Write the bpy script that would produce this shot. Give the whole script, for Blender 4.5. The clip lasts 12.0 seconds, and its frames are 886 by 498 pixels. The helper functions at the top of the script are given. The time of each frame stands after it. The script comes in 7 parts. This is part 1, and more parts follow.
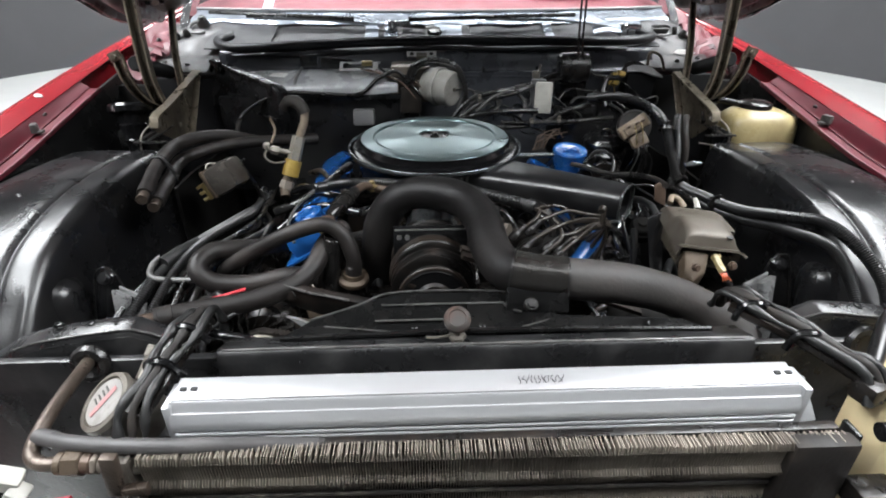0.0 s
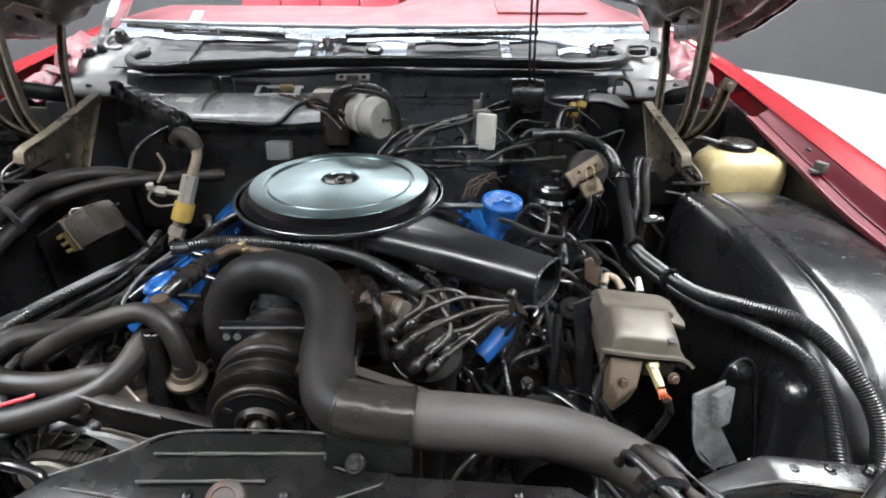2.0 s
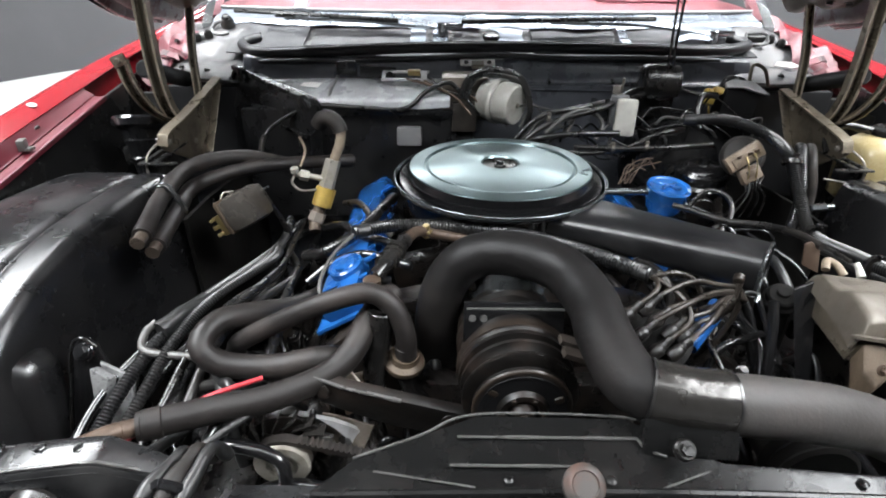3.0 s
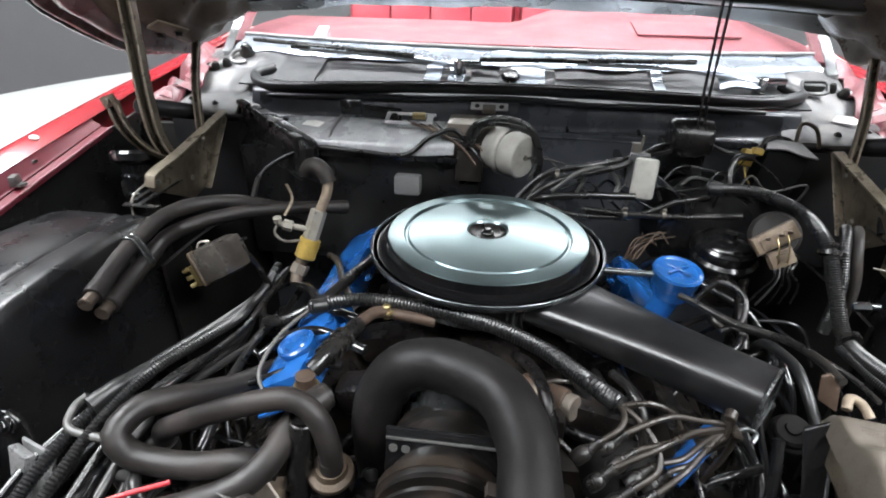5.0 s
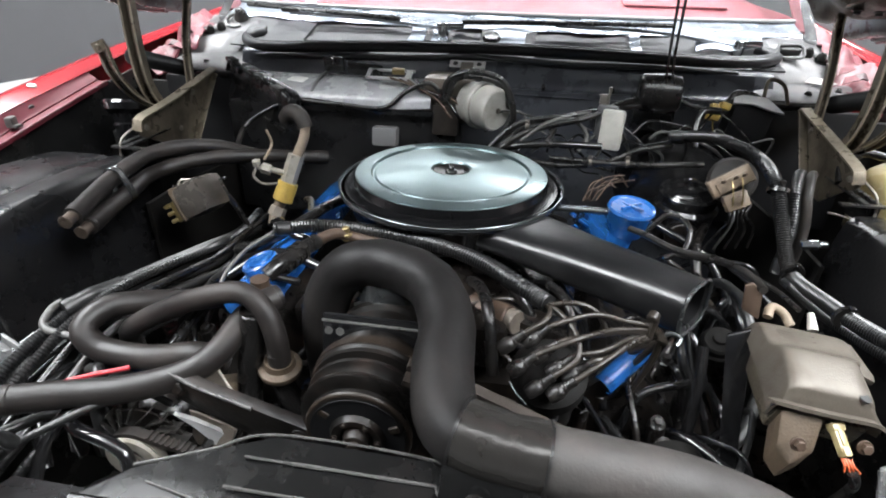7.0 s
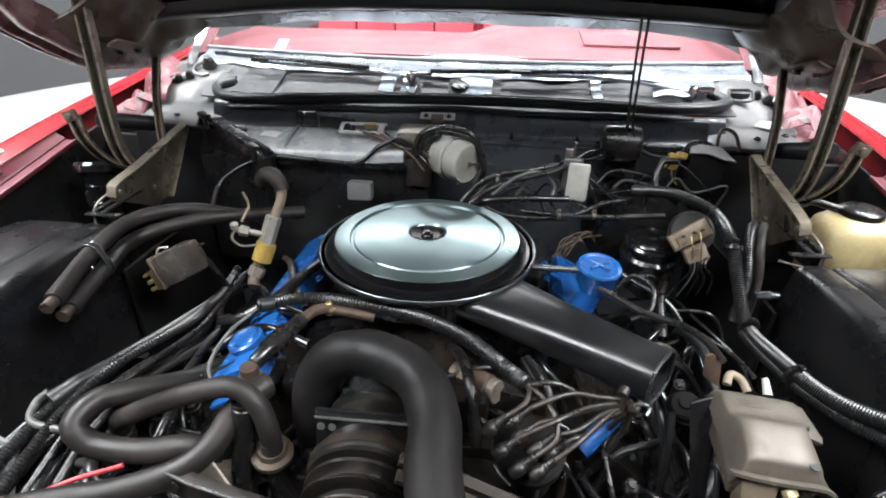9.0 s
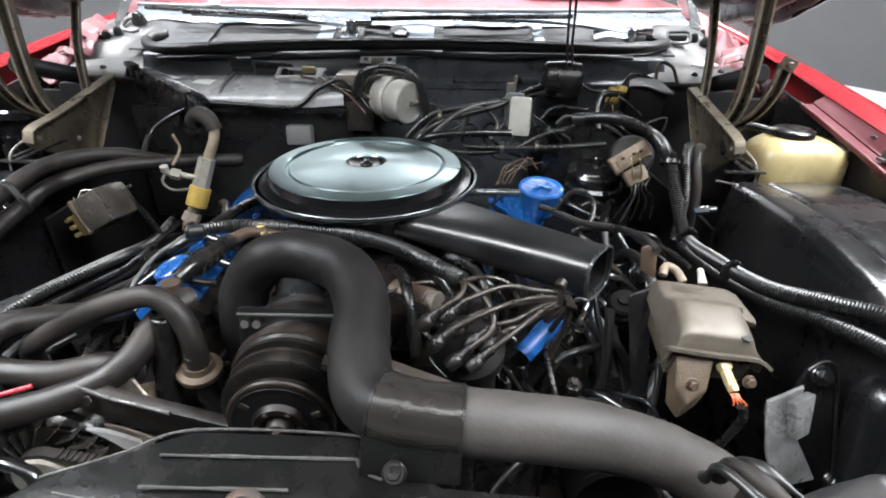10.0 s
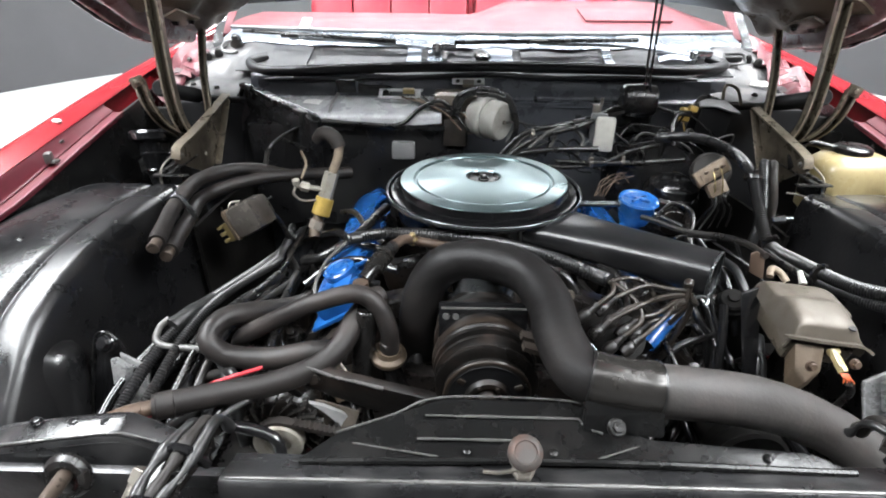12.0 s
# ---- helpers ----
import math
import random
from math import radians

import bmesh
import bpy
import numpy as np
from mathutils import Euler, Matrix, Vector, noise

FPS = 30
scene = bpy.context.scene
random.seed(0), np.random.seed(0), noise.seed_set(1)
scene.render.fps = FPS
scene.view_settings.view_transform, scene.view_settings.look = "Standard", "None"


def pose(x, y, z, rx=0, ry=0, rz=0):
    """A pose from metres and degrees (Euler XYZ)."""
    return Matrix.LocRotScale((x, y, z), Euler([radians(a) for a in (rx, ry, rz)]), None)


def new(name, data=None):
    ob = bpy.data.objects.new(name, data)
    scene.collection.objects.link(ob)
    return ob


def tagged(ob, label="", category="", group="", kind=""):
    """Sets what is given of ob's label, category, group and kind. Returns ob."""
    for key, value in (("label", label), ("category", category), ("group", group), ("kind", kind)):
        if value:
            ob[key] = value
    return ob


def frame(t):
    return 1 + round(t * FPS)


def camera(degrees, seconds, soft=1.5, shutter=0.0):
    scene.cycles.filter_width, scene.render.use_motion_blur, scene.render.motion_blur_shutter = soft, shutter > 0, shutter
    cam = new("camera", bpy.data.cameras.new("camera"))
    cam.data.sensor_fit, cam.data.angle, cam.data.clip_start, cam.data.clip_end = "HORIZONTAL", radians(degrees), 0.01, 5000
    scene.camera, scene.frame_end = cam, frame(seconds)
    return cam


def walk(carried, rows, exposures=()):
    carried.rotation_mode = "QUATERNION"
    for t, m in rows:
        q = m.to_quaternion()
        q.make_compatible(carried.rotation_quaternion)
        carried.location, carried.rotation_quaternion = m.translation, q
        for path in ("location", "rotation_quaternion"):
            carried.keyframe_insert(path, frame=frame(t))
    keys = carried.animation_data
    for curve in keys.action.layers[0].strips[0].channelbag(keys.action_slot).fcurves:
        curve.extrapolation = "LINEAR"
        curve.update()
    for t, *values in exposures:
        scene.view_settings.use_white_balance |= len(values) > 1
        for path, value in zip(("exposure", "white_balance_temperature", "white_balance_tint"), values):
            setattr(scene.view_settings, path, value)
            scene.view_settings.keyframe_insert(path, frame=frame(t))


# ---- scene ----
cam = camera(79.7, 12.0, soft=1.9)
METRES, EYE, TILT, LEAN, TURN = 1.93, 1.28, -28.9, 0.0, -2.3
ROWS = [
    (0.0, 0.0, 0.0, 0.0, 0.0, 0.0, 0.0),
    (0.5, -0.0045, 0.0711, 0.0449, 0.05, 0.09, -0.03),
    (1.0, 0.0423, 0.1107, 0.0854, 0.85, 0.17, -0.51),
    (1.5, 0.1064, 0.1147, 0.0914, 1.71, 0.31, -1.21),
    (2.0, 0.1086, 0.1084, 0.0658, 1.54, 0.4, -1.24),
    (2.5, 0.0306, 0.1141, 0.0526, 1.72, 0.29, -1.42),
    (3.0, -0.0433, 0.1187, 0.049, 2.17, 0.34, -1.71),
    (5.0, 0.0189, 0.1663, 0.1146, 8.09, 0.32, -5.65),
    (5.5, 0.0583, 0.1678, 0.1084, 8.87, 0.27, -6.23),
    (6.0, 0.0902, 0.1658, 0.093, 9.2, 0.21, -6.43),
    (6.5, 0.0929, 0.1585, 0.0774, 9.24, 0.15, -6.54),
    (7.0, 0.0716, 0.1537, 0.0623, 9.47, 0.12, -6.75),
    (9.0, 0.0627, 0.1332, 0.1162, 6.37, 0.76, -4.6),
    (9.5, 0.0896, 0.1334, 0.0893, 4.4, 0.97, -3.2),
    (10.0, 0.0885, 0.1473, 0.0518, 2.78, 0.82, -2.12),
    (10.5, 0.0524, 0.1605, 0.0448, 2.21, 0.72, -1.83),
    (11.0, 0.0074, 0.1646, 0.0457, 2.48, 0.77, -2.01),
    (11.5, -0.0084, 0.1431, 0.0453, 2.68, 0.78, -2.08),
    (12.0, -0.0218, 0.0741, 0.0494, 2.85, 1.01, -2.15),
]
walk(cam, [(t, pose(-0.045, 0, EYE, TILT, LEAN, TURN) @ pose(METRES * x, METRES * y, METRES * z, 90 + pitch, roll, yaw)) for t, x, y, z, yaw, pitch, roll in ROWS],
     exposures=((0.0, -0.2), (0.5, -0.36), (1.0, 0.08), (1.5, 0.27), (2.5, 0.38), (3.0, 0.36), (5.0, 0.32), (6.0, 0.36), (7.0, 0.40), (9.0, 0.32), (10.0, 0.45), (10.5, 0.56), (11.0, 0.57), (11.5, 0.54), (12.0, 0.52)))

# ---- room light ----
wd = bpy.data.worlds.new("studio_world")
wd.use_nodes = True
wd.node_tree.nodes["Background"].inputs[0].default_value = (0.75, 0.85, 1.0, 1)
wd.node_tree.nodes["Background"].inputs[1].default_value = 0.035
scene.world = wd


# ---- materials ----
def mat(name, base, rough=0.5, metal=0.0, var=0.25, scale=30.0, bump=0.15, fine=400.0, coat=0.0, dirt=None, dirt_amt=0.5, rvar=0.12, spec=0.5, emit=0.0, alpha_t=0.0, dscale=6.0):
    m = bpy.data.materials.new(name)
    m.use_nodes = True
    nt = m.node_tree
    n, l = nt.nodes, nt.links
    b = n["Principled BSDF"]
    b.inputs["Metallic"].default_value = metal
    b.inputs["Coat Weight"].default_value = coat
    b.inputs["Coat Roughness"].default_value = 0.08
    b.inputs["Specular IOR Level"].default_value = spec
    b.inputs["Transmission Weight"].default_value = alpha_t
    tc = n.new("ShaderNodeTexCoord")
    n1 = n.new("ShaderNodeTexNoise")
    n1.inputs["Scale"].default_value = scale
    n1.inputs["Detail"].default_value = 8
    n2 = n.new("ShaderNodeTexNoise")
    n2.inputs["Scale"].default_value = fine
    n2.inputs["Detail"].default_value = 4
    n3 = n.new("ShaderNodeTexNoise")
    n3.inputs["Scale"].default_value = dscale
    n3.inputs["Detail"].default_value = 10
    n3.inputs["Roughness"].default_value = 0.65
    for q in (n1, n2, n3):
        l.new(tc.outputs["Object"], q.inputs["Vector"])
    mx = n.new("ShaderNodeMix")
    mx.data_type = "RGBA"
    lo = [max(0, c * (1 - var)) for c in base]
    hi = [min(1, c * (1 + var)) for c in base]
    mx.inputs[6].default_value = (*lo, 1)
    mx.inputs[7].default_value = (*hi, 1)
    l.new(n1.outputs["Fac"], mx.inputs[0])
    out = mx.outputs[2]
    if dirt is not None:
        rp = n.new("ShaderNodeMapRange")
        rp.inputs["From Min"].default_value = 0.5
        rp.inputs["From Max"].default_value = 0.72
        rp.inputs["To Max"].default_value = dirt_amt
        l.new(n3.outputs["Fac"], rp.inputs["Value"])
        m2 = n.new("ShaderNodeMix")
        m2.data_type = "RGBA"
        m2.inputs[7].default_value = (*dirt, 1)
        l.new(rp.outputs[0], m2.inputs[0])
        l.new(out, m2.inputs[6])
        out = m2.outputs[2]
    l.new(out, b.inputs["Base Color"])
    rr = n.new("ShaderNodeMapRange")
    rr.inputs["From Min"].default_value = 0.3
    rr.inputs["From Max"].default_value = 0.7
    rr.inputs["To Min"].default_value = max(0.02, rough - rvar)
    rr.inputs["To Max"].default_value = min(1, rough + rvar)
    l.new(n3.outputs["Fac"], rr.inputs["Value"])
    l.new(rr.outputs[0], b.inputs["Roughness"])
    if bump:
        bp = n.new("ShaderNodeBump")
        bp.inputs["Strength"].default_value = bump
        bp.inputs["Distance"].default_value = 0.001
        l.new(n2.outputs["Fac"], bp.inputs["Height"])
        l.new(bp.outputs[0], b.inputs["Normal"])
    return m


GLOSS = mat("black_gloss_enamel", (0.006, 0.006, 0.0065), 0.17, bump=0.08, fine=220, coat=0.35, dirt=(0.03, 0.027, 0.024), dirt_amt=0.2, rvar=0.09)
LINER = mat("black_satin_liner", (0.0070, 0.0070, 0.0075), 0.28, bump=0.35, fine=140, dirt=(0.031, 0.029, 0.028), dirt_amt=0.33, rvar=0.14, dscale=7, spec=0.55)
SATIN = mat("black_satin_metal", (0.008, 0.008, 0.008), 0.27, bump=0.3, dirt=(0.035, 0.029, 0.024), dirt_amt=0.35, rvar=0.12)
RUBBER = mat("black_rubber_hose", (0.0085, 0.008, 0.0078), 0.27, bump=0.35, fine=120, dirt=(0.036, 0.030, 0.025), dirt_amt=0.45, dscale=14, rvar=0.14)
RUBBER_D = mat("dusty_dark_rubber", (0.014, 0.012, 0.011), 0.55, bump=0.4, fine=140, dirt=(0.05, 0.038, 0.03), dirt_amt=0.6, dscale=16, spec=0.3)
LOOM = mat("black_plastic_loom", (0.009, 0.009, 0.0092), 0.31, bump=0.15, dirt=(0.04, 0.036, 0.032), dirt_amt=0.4, rvar=0.1)
TAPE = mat("black_cloth_tape", (0.012, 0.012, 0.012), 0.42, bump=0.8, fine=90, rvar=0.15)
DARK = mat("greasy_dark_iron", (0.007, 0.006, 0.0055), 0.30, metal=0.1, bump=0.9, fine=110, dirt=(0.026, 0.017, 0.011), dirt_amt=0.7, dscale=18, rvar=0.16)
BLUE = mat("blue_engine_enamel", (0.012, 0.088, 0.30), 0.25, bump=0.25, fine=120, coat=0.4, dirt=(0.006, 0.016, 0.05), dirt_amt=0.8, dscale=14)
RED = mat("red_body_paint", (0.20, 0.011, 0.016), 0.20, var=0.08, bump=0.02, coat=0.6, rvar=0.05)
RED_DULL = mat("overspray_red_primer", (0.10, 0.020, 0.027), 0.46, bump=0.6, dirt=(0.15, 0.085, 0.085), dirt_amt=0.8, dscale=22)
# darker version of the fender red, with dust, for the channel
CHANNELRED = mat("dusty_darkened_fender_red", (0.075, 0.007, 0.013), 0.50, bump=0.2, dirt=(0.10, 0.035, 0.042), dirt_amt=0.5, dscale=10, spec=0.3)
MAROON = mat("dark_maroon_overspray", (0.026, 0.008, 0.0095), 0.36, bump=0.6, dirt=(0.055, 0.038, 0.032), dirt_amt=0.5, dscale=9)
ACHOSE = mat("grey_black_rubber", (0.0125, 0.0108, 0.0102), 0.46, bump=0.45, fine=100, dirt=(0.042, 0.033, 0.029), dirt_amt=0.6, dscale=12, rvar=0.16, spec=0.32)
TAPEBLUE = mat("pale_blue_tape", (0.40, 0.52, 0.60), 0.5, bump=0.1)
TEALCHROME = mat("satin_dark_chrome_lid", (0.165, 0.218, 0.226), 0.30, metal=0.92, bump=0.02, fine=600, var=0.05, rvar=0.03, dscale=10)
_t = TEALCHROME.node_tree
_g = _t.nodes.new("ShaderNodeTangent")
_g.direction_type, _g.axis = "RADIAL", "Z"
_t.links.new(_g.outputs[0], _t.nodes["Principled BSDF"].inputs["Tangent"])
_t.nodes["Principled BSDF"].inputs["Anisotropic"].default_value = 0.8
_t.nodes["Principled BSDF"].inputs["Anisotropic Rotation"].default_value = 0.25
DARKCHROME = mat("dark_polished_steel", (0.20, 0.215, 0.22), 0.22, metal=0.9, bump=0.15, dirt=(0.03, 0.026, 0.022), dirt_amt=0.7, dscale=20)
# pale base stands in for white reflection and haze on the heater cover
HEATERM = mat("dusty_reflection_lightened_cover", (0.38, 0.385, 0.395), 0.28, metal=0.15, bump=0.3, dirt=(0.14, 0.135, 0.13), dirt_amt=0.6, dscale=11, rvar=0.12)
GREYPL = mat("dusty_grey_white_plastic", (0.30, 0.29, 0.265), 0.45, bump=0.15, dirt=(0.15, 0.14, 0.12), dirt_amt=0.6, dscale=22)
MATTBLACK = mat("matt_black_paint", (0.006, 0.006, 0.0065), 0.48, bump=0.2, fine=180, spec=0.2, rvar=0.06)
BROWNGREASE = mat("brown_stained_grease", (0.014, 0.0098, 0.007), 0.44, bump=0.9, fine=80, dirt=(0.005, 0.004, 0.0035), dirt_amt=0.8, dscale=22, rvar=0.14, spec=0.35)
# grey mottling covers both dust and the hazy reflection on the support
DUSTSHEEN = mat("dust_and_sheen_greyed_black_steel", (0.013, 0.013, 0.0135), 0.31, bump=0.5, fine=120, dirt=(0.060, 0.058, 0.057), dirt_amt=0.55, dscale=14, rvar=0.14, coat=0.12)
VENTM = mat("dark_grey_vent_mesh", (0.028, 0.028, 0.030), 0.5, bump=0.8, fine=500, dirt=(0.055, 0.055, 0.056), dirt_amt=0.5, dscale=14)
PADM = mat("dried_grey_rubber", (0.042, 0.037, 0.034), 0.5, bump=0.6, fine=90, dirt=(0.075, 0.030, 0.018), dirt_amt=0.8, dscale=42, spec=0.3)
SEALM = mat("smooth_grey_black_sealing_rubber", (0.020, 0.0205, 0.022), 0.40, bump=0.2, fine=200, dirt=(0.05, 0.05, 0.052), dirt_amt=0.4, dscale=8, rvar=0.08)
# pale grey for thin lines that draw highlights along black edges
EDGEGLINT = mat("worn_grey_edge_highlight", (0.085, 0.083, 0.08), 0.34, metal=0.3, bump=0.5, dirt=(0.010, 0.010, 0.010), dirt_amt=1.0, dscale=34)
CHROME = mat("bright_chrome", (0.62, 0.64, 0.65), 0.14, metal=1.0, bump=0.03, var=0.08)
ALU = mat("brushed_aluminium", (0.50, 0.505, 0.515), 0.38, metal=0.6, bump=0.05, var=0.05, rvar=0.06, dscale=3)
GREYMET = mat("dusty_grey_metal", (0.15, 0.15, 0.15), 0.45, metal=0.2, bump=0.25, dirt=(0.24, 0.235, 0.22), dirt_amt=0.6, dscale=16)
ZINC = mat("tarnished_zinc", (0.165, 0.15, 0.13), 0.40, metal=0.5, bump=0.3, dirt=(0.075, 0.057, 0.042), dirt_amt=0.8, dscale=22)
STEEL_OLD = mat("aged_olive_steel", (0.105, 0.088, 0.066), 0.34, metal=0.5, bump=0.5, dirt=(0.016, 0.0135, 0.011), dirt_amt=0.95, dscale=13, rvar=0.18)
# paler steel for the hinge flange and arm edges
STEELEDGE = mat("pale_steel_edge", (0.30, 0.26, 0.20), 0.34, metal=0.6, bump=0.4, dirt=(0.06, 0.05, 0.04), dirt_amt=0.8, dscale=30, rvar=0.14)
RUST = mat("rusty_brown_pipe", (0.078, 0.052, 0.037), 0.46, metal=0.35, bump=0.5, dirt=(0.026, 0.017, 0.012), dirt_amt=0.8, dscale=24)
ZINCPALE = mat("pale_dirty_zinc", (0.30, 0.28, 0.24), 0.38, metal=0.4, bump=0.3, dirt=(0.12, 0.10, 0.07), dirt_amt=0.7, dscale=26)
BRASS = mat("old_brass", (0.32, 0.25, 0.12), 0.35, metal=0.75, bump=0.3, dirt=(0.10, 0.08, 0.05), dirt_amt=0.7, dscale=25)
IVORY = mat("yellowed_ivory_plastic", (0.33, 0.265, 0.135), 0.30, var=0.2, bump=0.15, dirt=(0.12, 0.083, 0.035), dirt_amt=0.75, dscale=9)
WHITEP = mat("dusty_white_plastic", (0.42, 0.41, 0.37), 0.5, bump=0.1, dirt=(0.22, 0.2, 0.17), dirt_amt=0.6, dscale=18)
YELLOW = mat("yellow_plastic", (0.32, 0.215, 0.045), 0.4, bump=0.2, dirt=(0.14, 0.095, 0.035), dirt_amt=0.8, dscale=25)
TAN = mat("tan_phenolic_board", (0.20, 0.155, 0.11), 0.6, bump=0.3, dirt=(0.07, 0.05, 0.036), dirt_amt=0.8, dscale=30)
REDWIRE = mat("red_wire", (0.38, 0.025, 0.035), 0.4, bump=0.1, dirt=(0.10, 0.02, 0.02), dirt_amt=0.5, dscale=30)
ORANGE = mat("orange_wire", (0.50, 0.10, 0.035), 0.4, bump=0)
GREYCABLE = mat("grey_cable", (0.06, 0.058, 0.055), 0.42, bump=0.1)
PLUGWIRE = mat("brown_grey_plug_wire", (0.018, 0.0145, 0.0115), 0.34, bump=0.4, dirt=(0.040, 0.031, 0.024), dirt_amt=0.6, dscale=30, rvar=0.16)
BOOTM = mat("grimy_black_rubber_boot", (0.010, 0.009, 0.0085), 0.36, bump=0.6, dirt=(0.038, 0.031, 0.025), dirt_amt=0.45, dscale=40, rvar=0.16)
DUSTPLATE = mat("dull_tan_grey_sheet_metal", (0.17, 0.145, 0.12), 0.42, metal=0.3, bump=0.5, dirt=(0.06, 0.048, 0.04), dirt_amt=0.7, dscale=24)
STEPBLACK = mat("glossy_black_enamel_step", (0.0035, 0.0035, 0.0038), 0.20, bump=0.05, rvar=0.05, spec=0.3)
TANDIRTY = mat("grimy_tan_phenolic", (0.17, 0.125, 0.085), 0.5, bump=0.5, dirt=(0.045, 0.032, 0.023), dirt_amt=0.9, dscale=45, rvar=0.16)
CORNERDARK = mat("dusty_dark_bracket_steel", (0.030, 0.026, 0.023), 0.36, metal=0.3, bump=0.4, dirt=(0.075, 0.062, 0.052), dirt_amt=0.6, dscale=20)
PIPEM = mat("grimy_brown_grey_pipe", (0.085, 0.066, 0.053), 0.36, metal=0.5, bump=0.6, dirt=(0.028, 0.021, 0.017), dirt_amt=0.85, dscale=24, rvar=0.16)
DULLHOSE = mat("dull_grey_rubber_hose", (0.052, 0.050, 0.050), 0.45, bump=0.4, fine=120, dirt=(0.10, 0.095, 0.092), dirt_amt=0.5, dscale=14, rvar=0.14, spec=0.4)
FOILGREY = mat("scuffed_grey_sheet_metal", (0.22, 0.22, 0.22), 0.30, metal=0.5, bump=0.6, fine=60, dirt=(0.05, 0.048, 0.046), dirt_amt=0.85, dscale=26, rvar=0.18)
RAILBLACK = mat("dull_black_hood_paint", (0.010, 0.0098, 0.0095), 0.42, bump=0.3, fine=120, dirt=(0.030, 0.026, 0.024), dirt_amt=0.5, dscale=9, rvar=0.14, spec=0.35)
BELTM = mat("worn_brown_rubber_belt", (0.030, 0.024, 0.020), 0.55, bump=0.5, dirt=(0.055, 0.045, 0.038), dirt_amt=0.6, dscale=40, spec=0.3)
HOODCORNER = mat("dusty_olive_brown_overspray", (0.105, 0.076, 0.056), 0.36, bump=0.8, dirt=(0.05, 0.034, 0.028), dirt_amt=0.85, dscale=14, rvar=0.18)
# maroon and dust made lighter to imitate glossy reflections under the hood
RAILM = mat("dusty_reflection_lightened_maroon", (0.115, 0.058, 0.060), 0.30, bump=0.4, dirt=(0.27, 0.22, 0.21), dirt_amt=0.7, dscale=11, rvar=0.16)
COWLM = mat("grey_cowl_plastic", (0.055, 0.055, 0.057), 0.4, bump=0.3, dirt=(0.12, 0.12, 0.12), dirt_amt=0.5, dscale=12)
CREAMTANK = mat("cream_plastic_tank", (0.66, 0.54, 0.32), 0.36, var=0.12, bump=0.15, dirt=(0.38, 0.28, 0.13), dirt_amt=0.6, dscale=7)
LEATHER = mat("red_leather", (0.30, 0.02, 0.035), 0.40, var=0.12, bump=0.3, fine=250)
DASHRED = mat("red_dash_vinyl", (0.13, 0.030, 0.038), 0.55, var=0.1, bump=0.2, fine=300, spec=0.3)
FLOORM = mat("white_studio_floor", (0.62, 0.63, 0.615), 0.5, var=0.04, scale=2, bump=0.05, fine=60, dirt=(0.48, 0.48, 0.46), dirt_amt=0.3, dscale=1.2)
WALLM = mat("dark_grey_studio_wall", (0.055, 0.055, 0.058), 0.8, var=0.06, scale=3, bump=0.1, fine=80, dirt=(0.07, 0.07, 0.07), dirt_amt=0.3, dscale=0.8)
CEILM = mat("grey_ceiling_paint", (0.12, 0.12, 0.125), 0.8, var=0.05, scale=2, bump=0.1, fine=60)
FINM = mat("grimy_condenser_fins", (0.06, 0.055, 0.05), 0.5, metal=0.4, bump=0.3, dirt=(0.30, 0.27, 0.22), dirt_amt=0.9, dscale=22)
# black lifted to blue-grey to carry the haze over the firewall
FIREW = mat("haze_lifted_black_firewall_paint", (0.045, 0.048, 0.056), 0.30, bump=0.3, dirt=(0.085, 0.085, 0.088), dirt_amt=0.4, dscale=10)
BARE = mat("bright_dusty_sheet_metal", (0.55, 0.55, 0.55), 0.34, metal=0.5, bump=0.25, dirt=(0.2, 0.19, 0.18), dirt_amt=0.5, dscale=12)
RELAYM = mat("dull_dark_grey_steel", (0.115, 0.102, 0.090), 0.28, metal=0.65, bump=0.25, dirt=(0.035, 0.027, 0.020), dirt_amt=0.7, dscale=16)
CORNERM = mat("scuffed_grey_cowl_metal", (0.068, 0.067, 0.068), 0.46, metal=0.25, bump=0.5, dirt=(0.14, 0.125, 0.118), dirt_amt=0.8, dscale=16, rvar=0.16)
REVEAL = mat("silver_cowl_metal", (0.28, 0.31, 0.35), 0.30, metal=0.7, var=0.2, bump=0.08, dirt=(0.11, 0.12, 0.14), dirt_amt=0.7, dscale=5)
CORRODED = mat("corroded_brown_alloy", (0.085, 0.062, 0.042), 0.5, metal=0.3, bump=0.6, dirt=(0.03, 0.02, 0.014), dirt_amt=0.8, dscale=30)
RIMM = mat("dull_bright_rim", (0.17, 0.185, 0.19), 0.20, metal=0.9, bump=0.0, var=0.05, rvar=0.02)
HOSEM = mat("sooty_grey_foam_rubber", (0.0072, 0.0067, 0.0066), 0.52, bump=0.7, fine=100, dirt=(0.023, 0.0195, 0.0178), dirt_amt=0.5, dscale=9, rvar=0.18, spec=0.17)
# paler rubber for the lower length of the radiator hose
HOSEPALE = mat("pale_grey_rubber", (0.036, 0.033, 0.031), 0.55, bump=0.5, fine=160, dirt=(0.085, 0.068, 0.062), dirt_amt=0.55, dscale=8, rvar=0.14, spec=0.3)
BOXM = mat("dull_warm_grey_sheet_metal", (0.1000, 0.0861, 0.0697), 0.47, metal=0.3, bump=0.35, dirt=(0.05, 0.037, 0.026), dirt_amt=0.75, dscale=18, rvar=0.14)
PRESSED = mat("black_pressed_steel_enamel", (0.005, 0.005, 0.005), 0.26, bump=0.25, fine=130, dirt=(0.020, 0.018, 0.016), dirt_amt=0.22, dscale=20, rvar=0.12, spec=0.22)
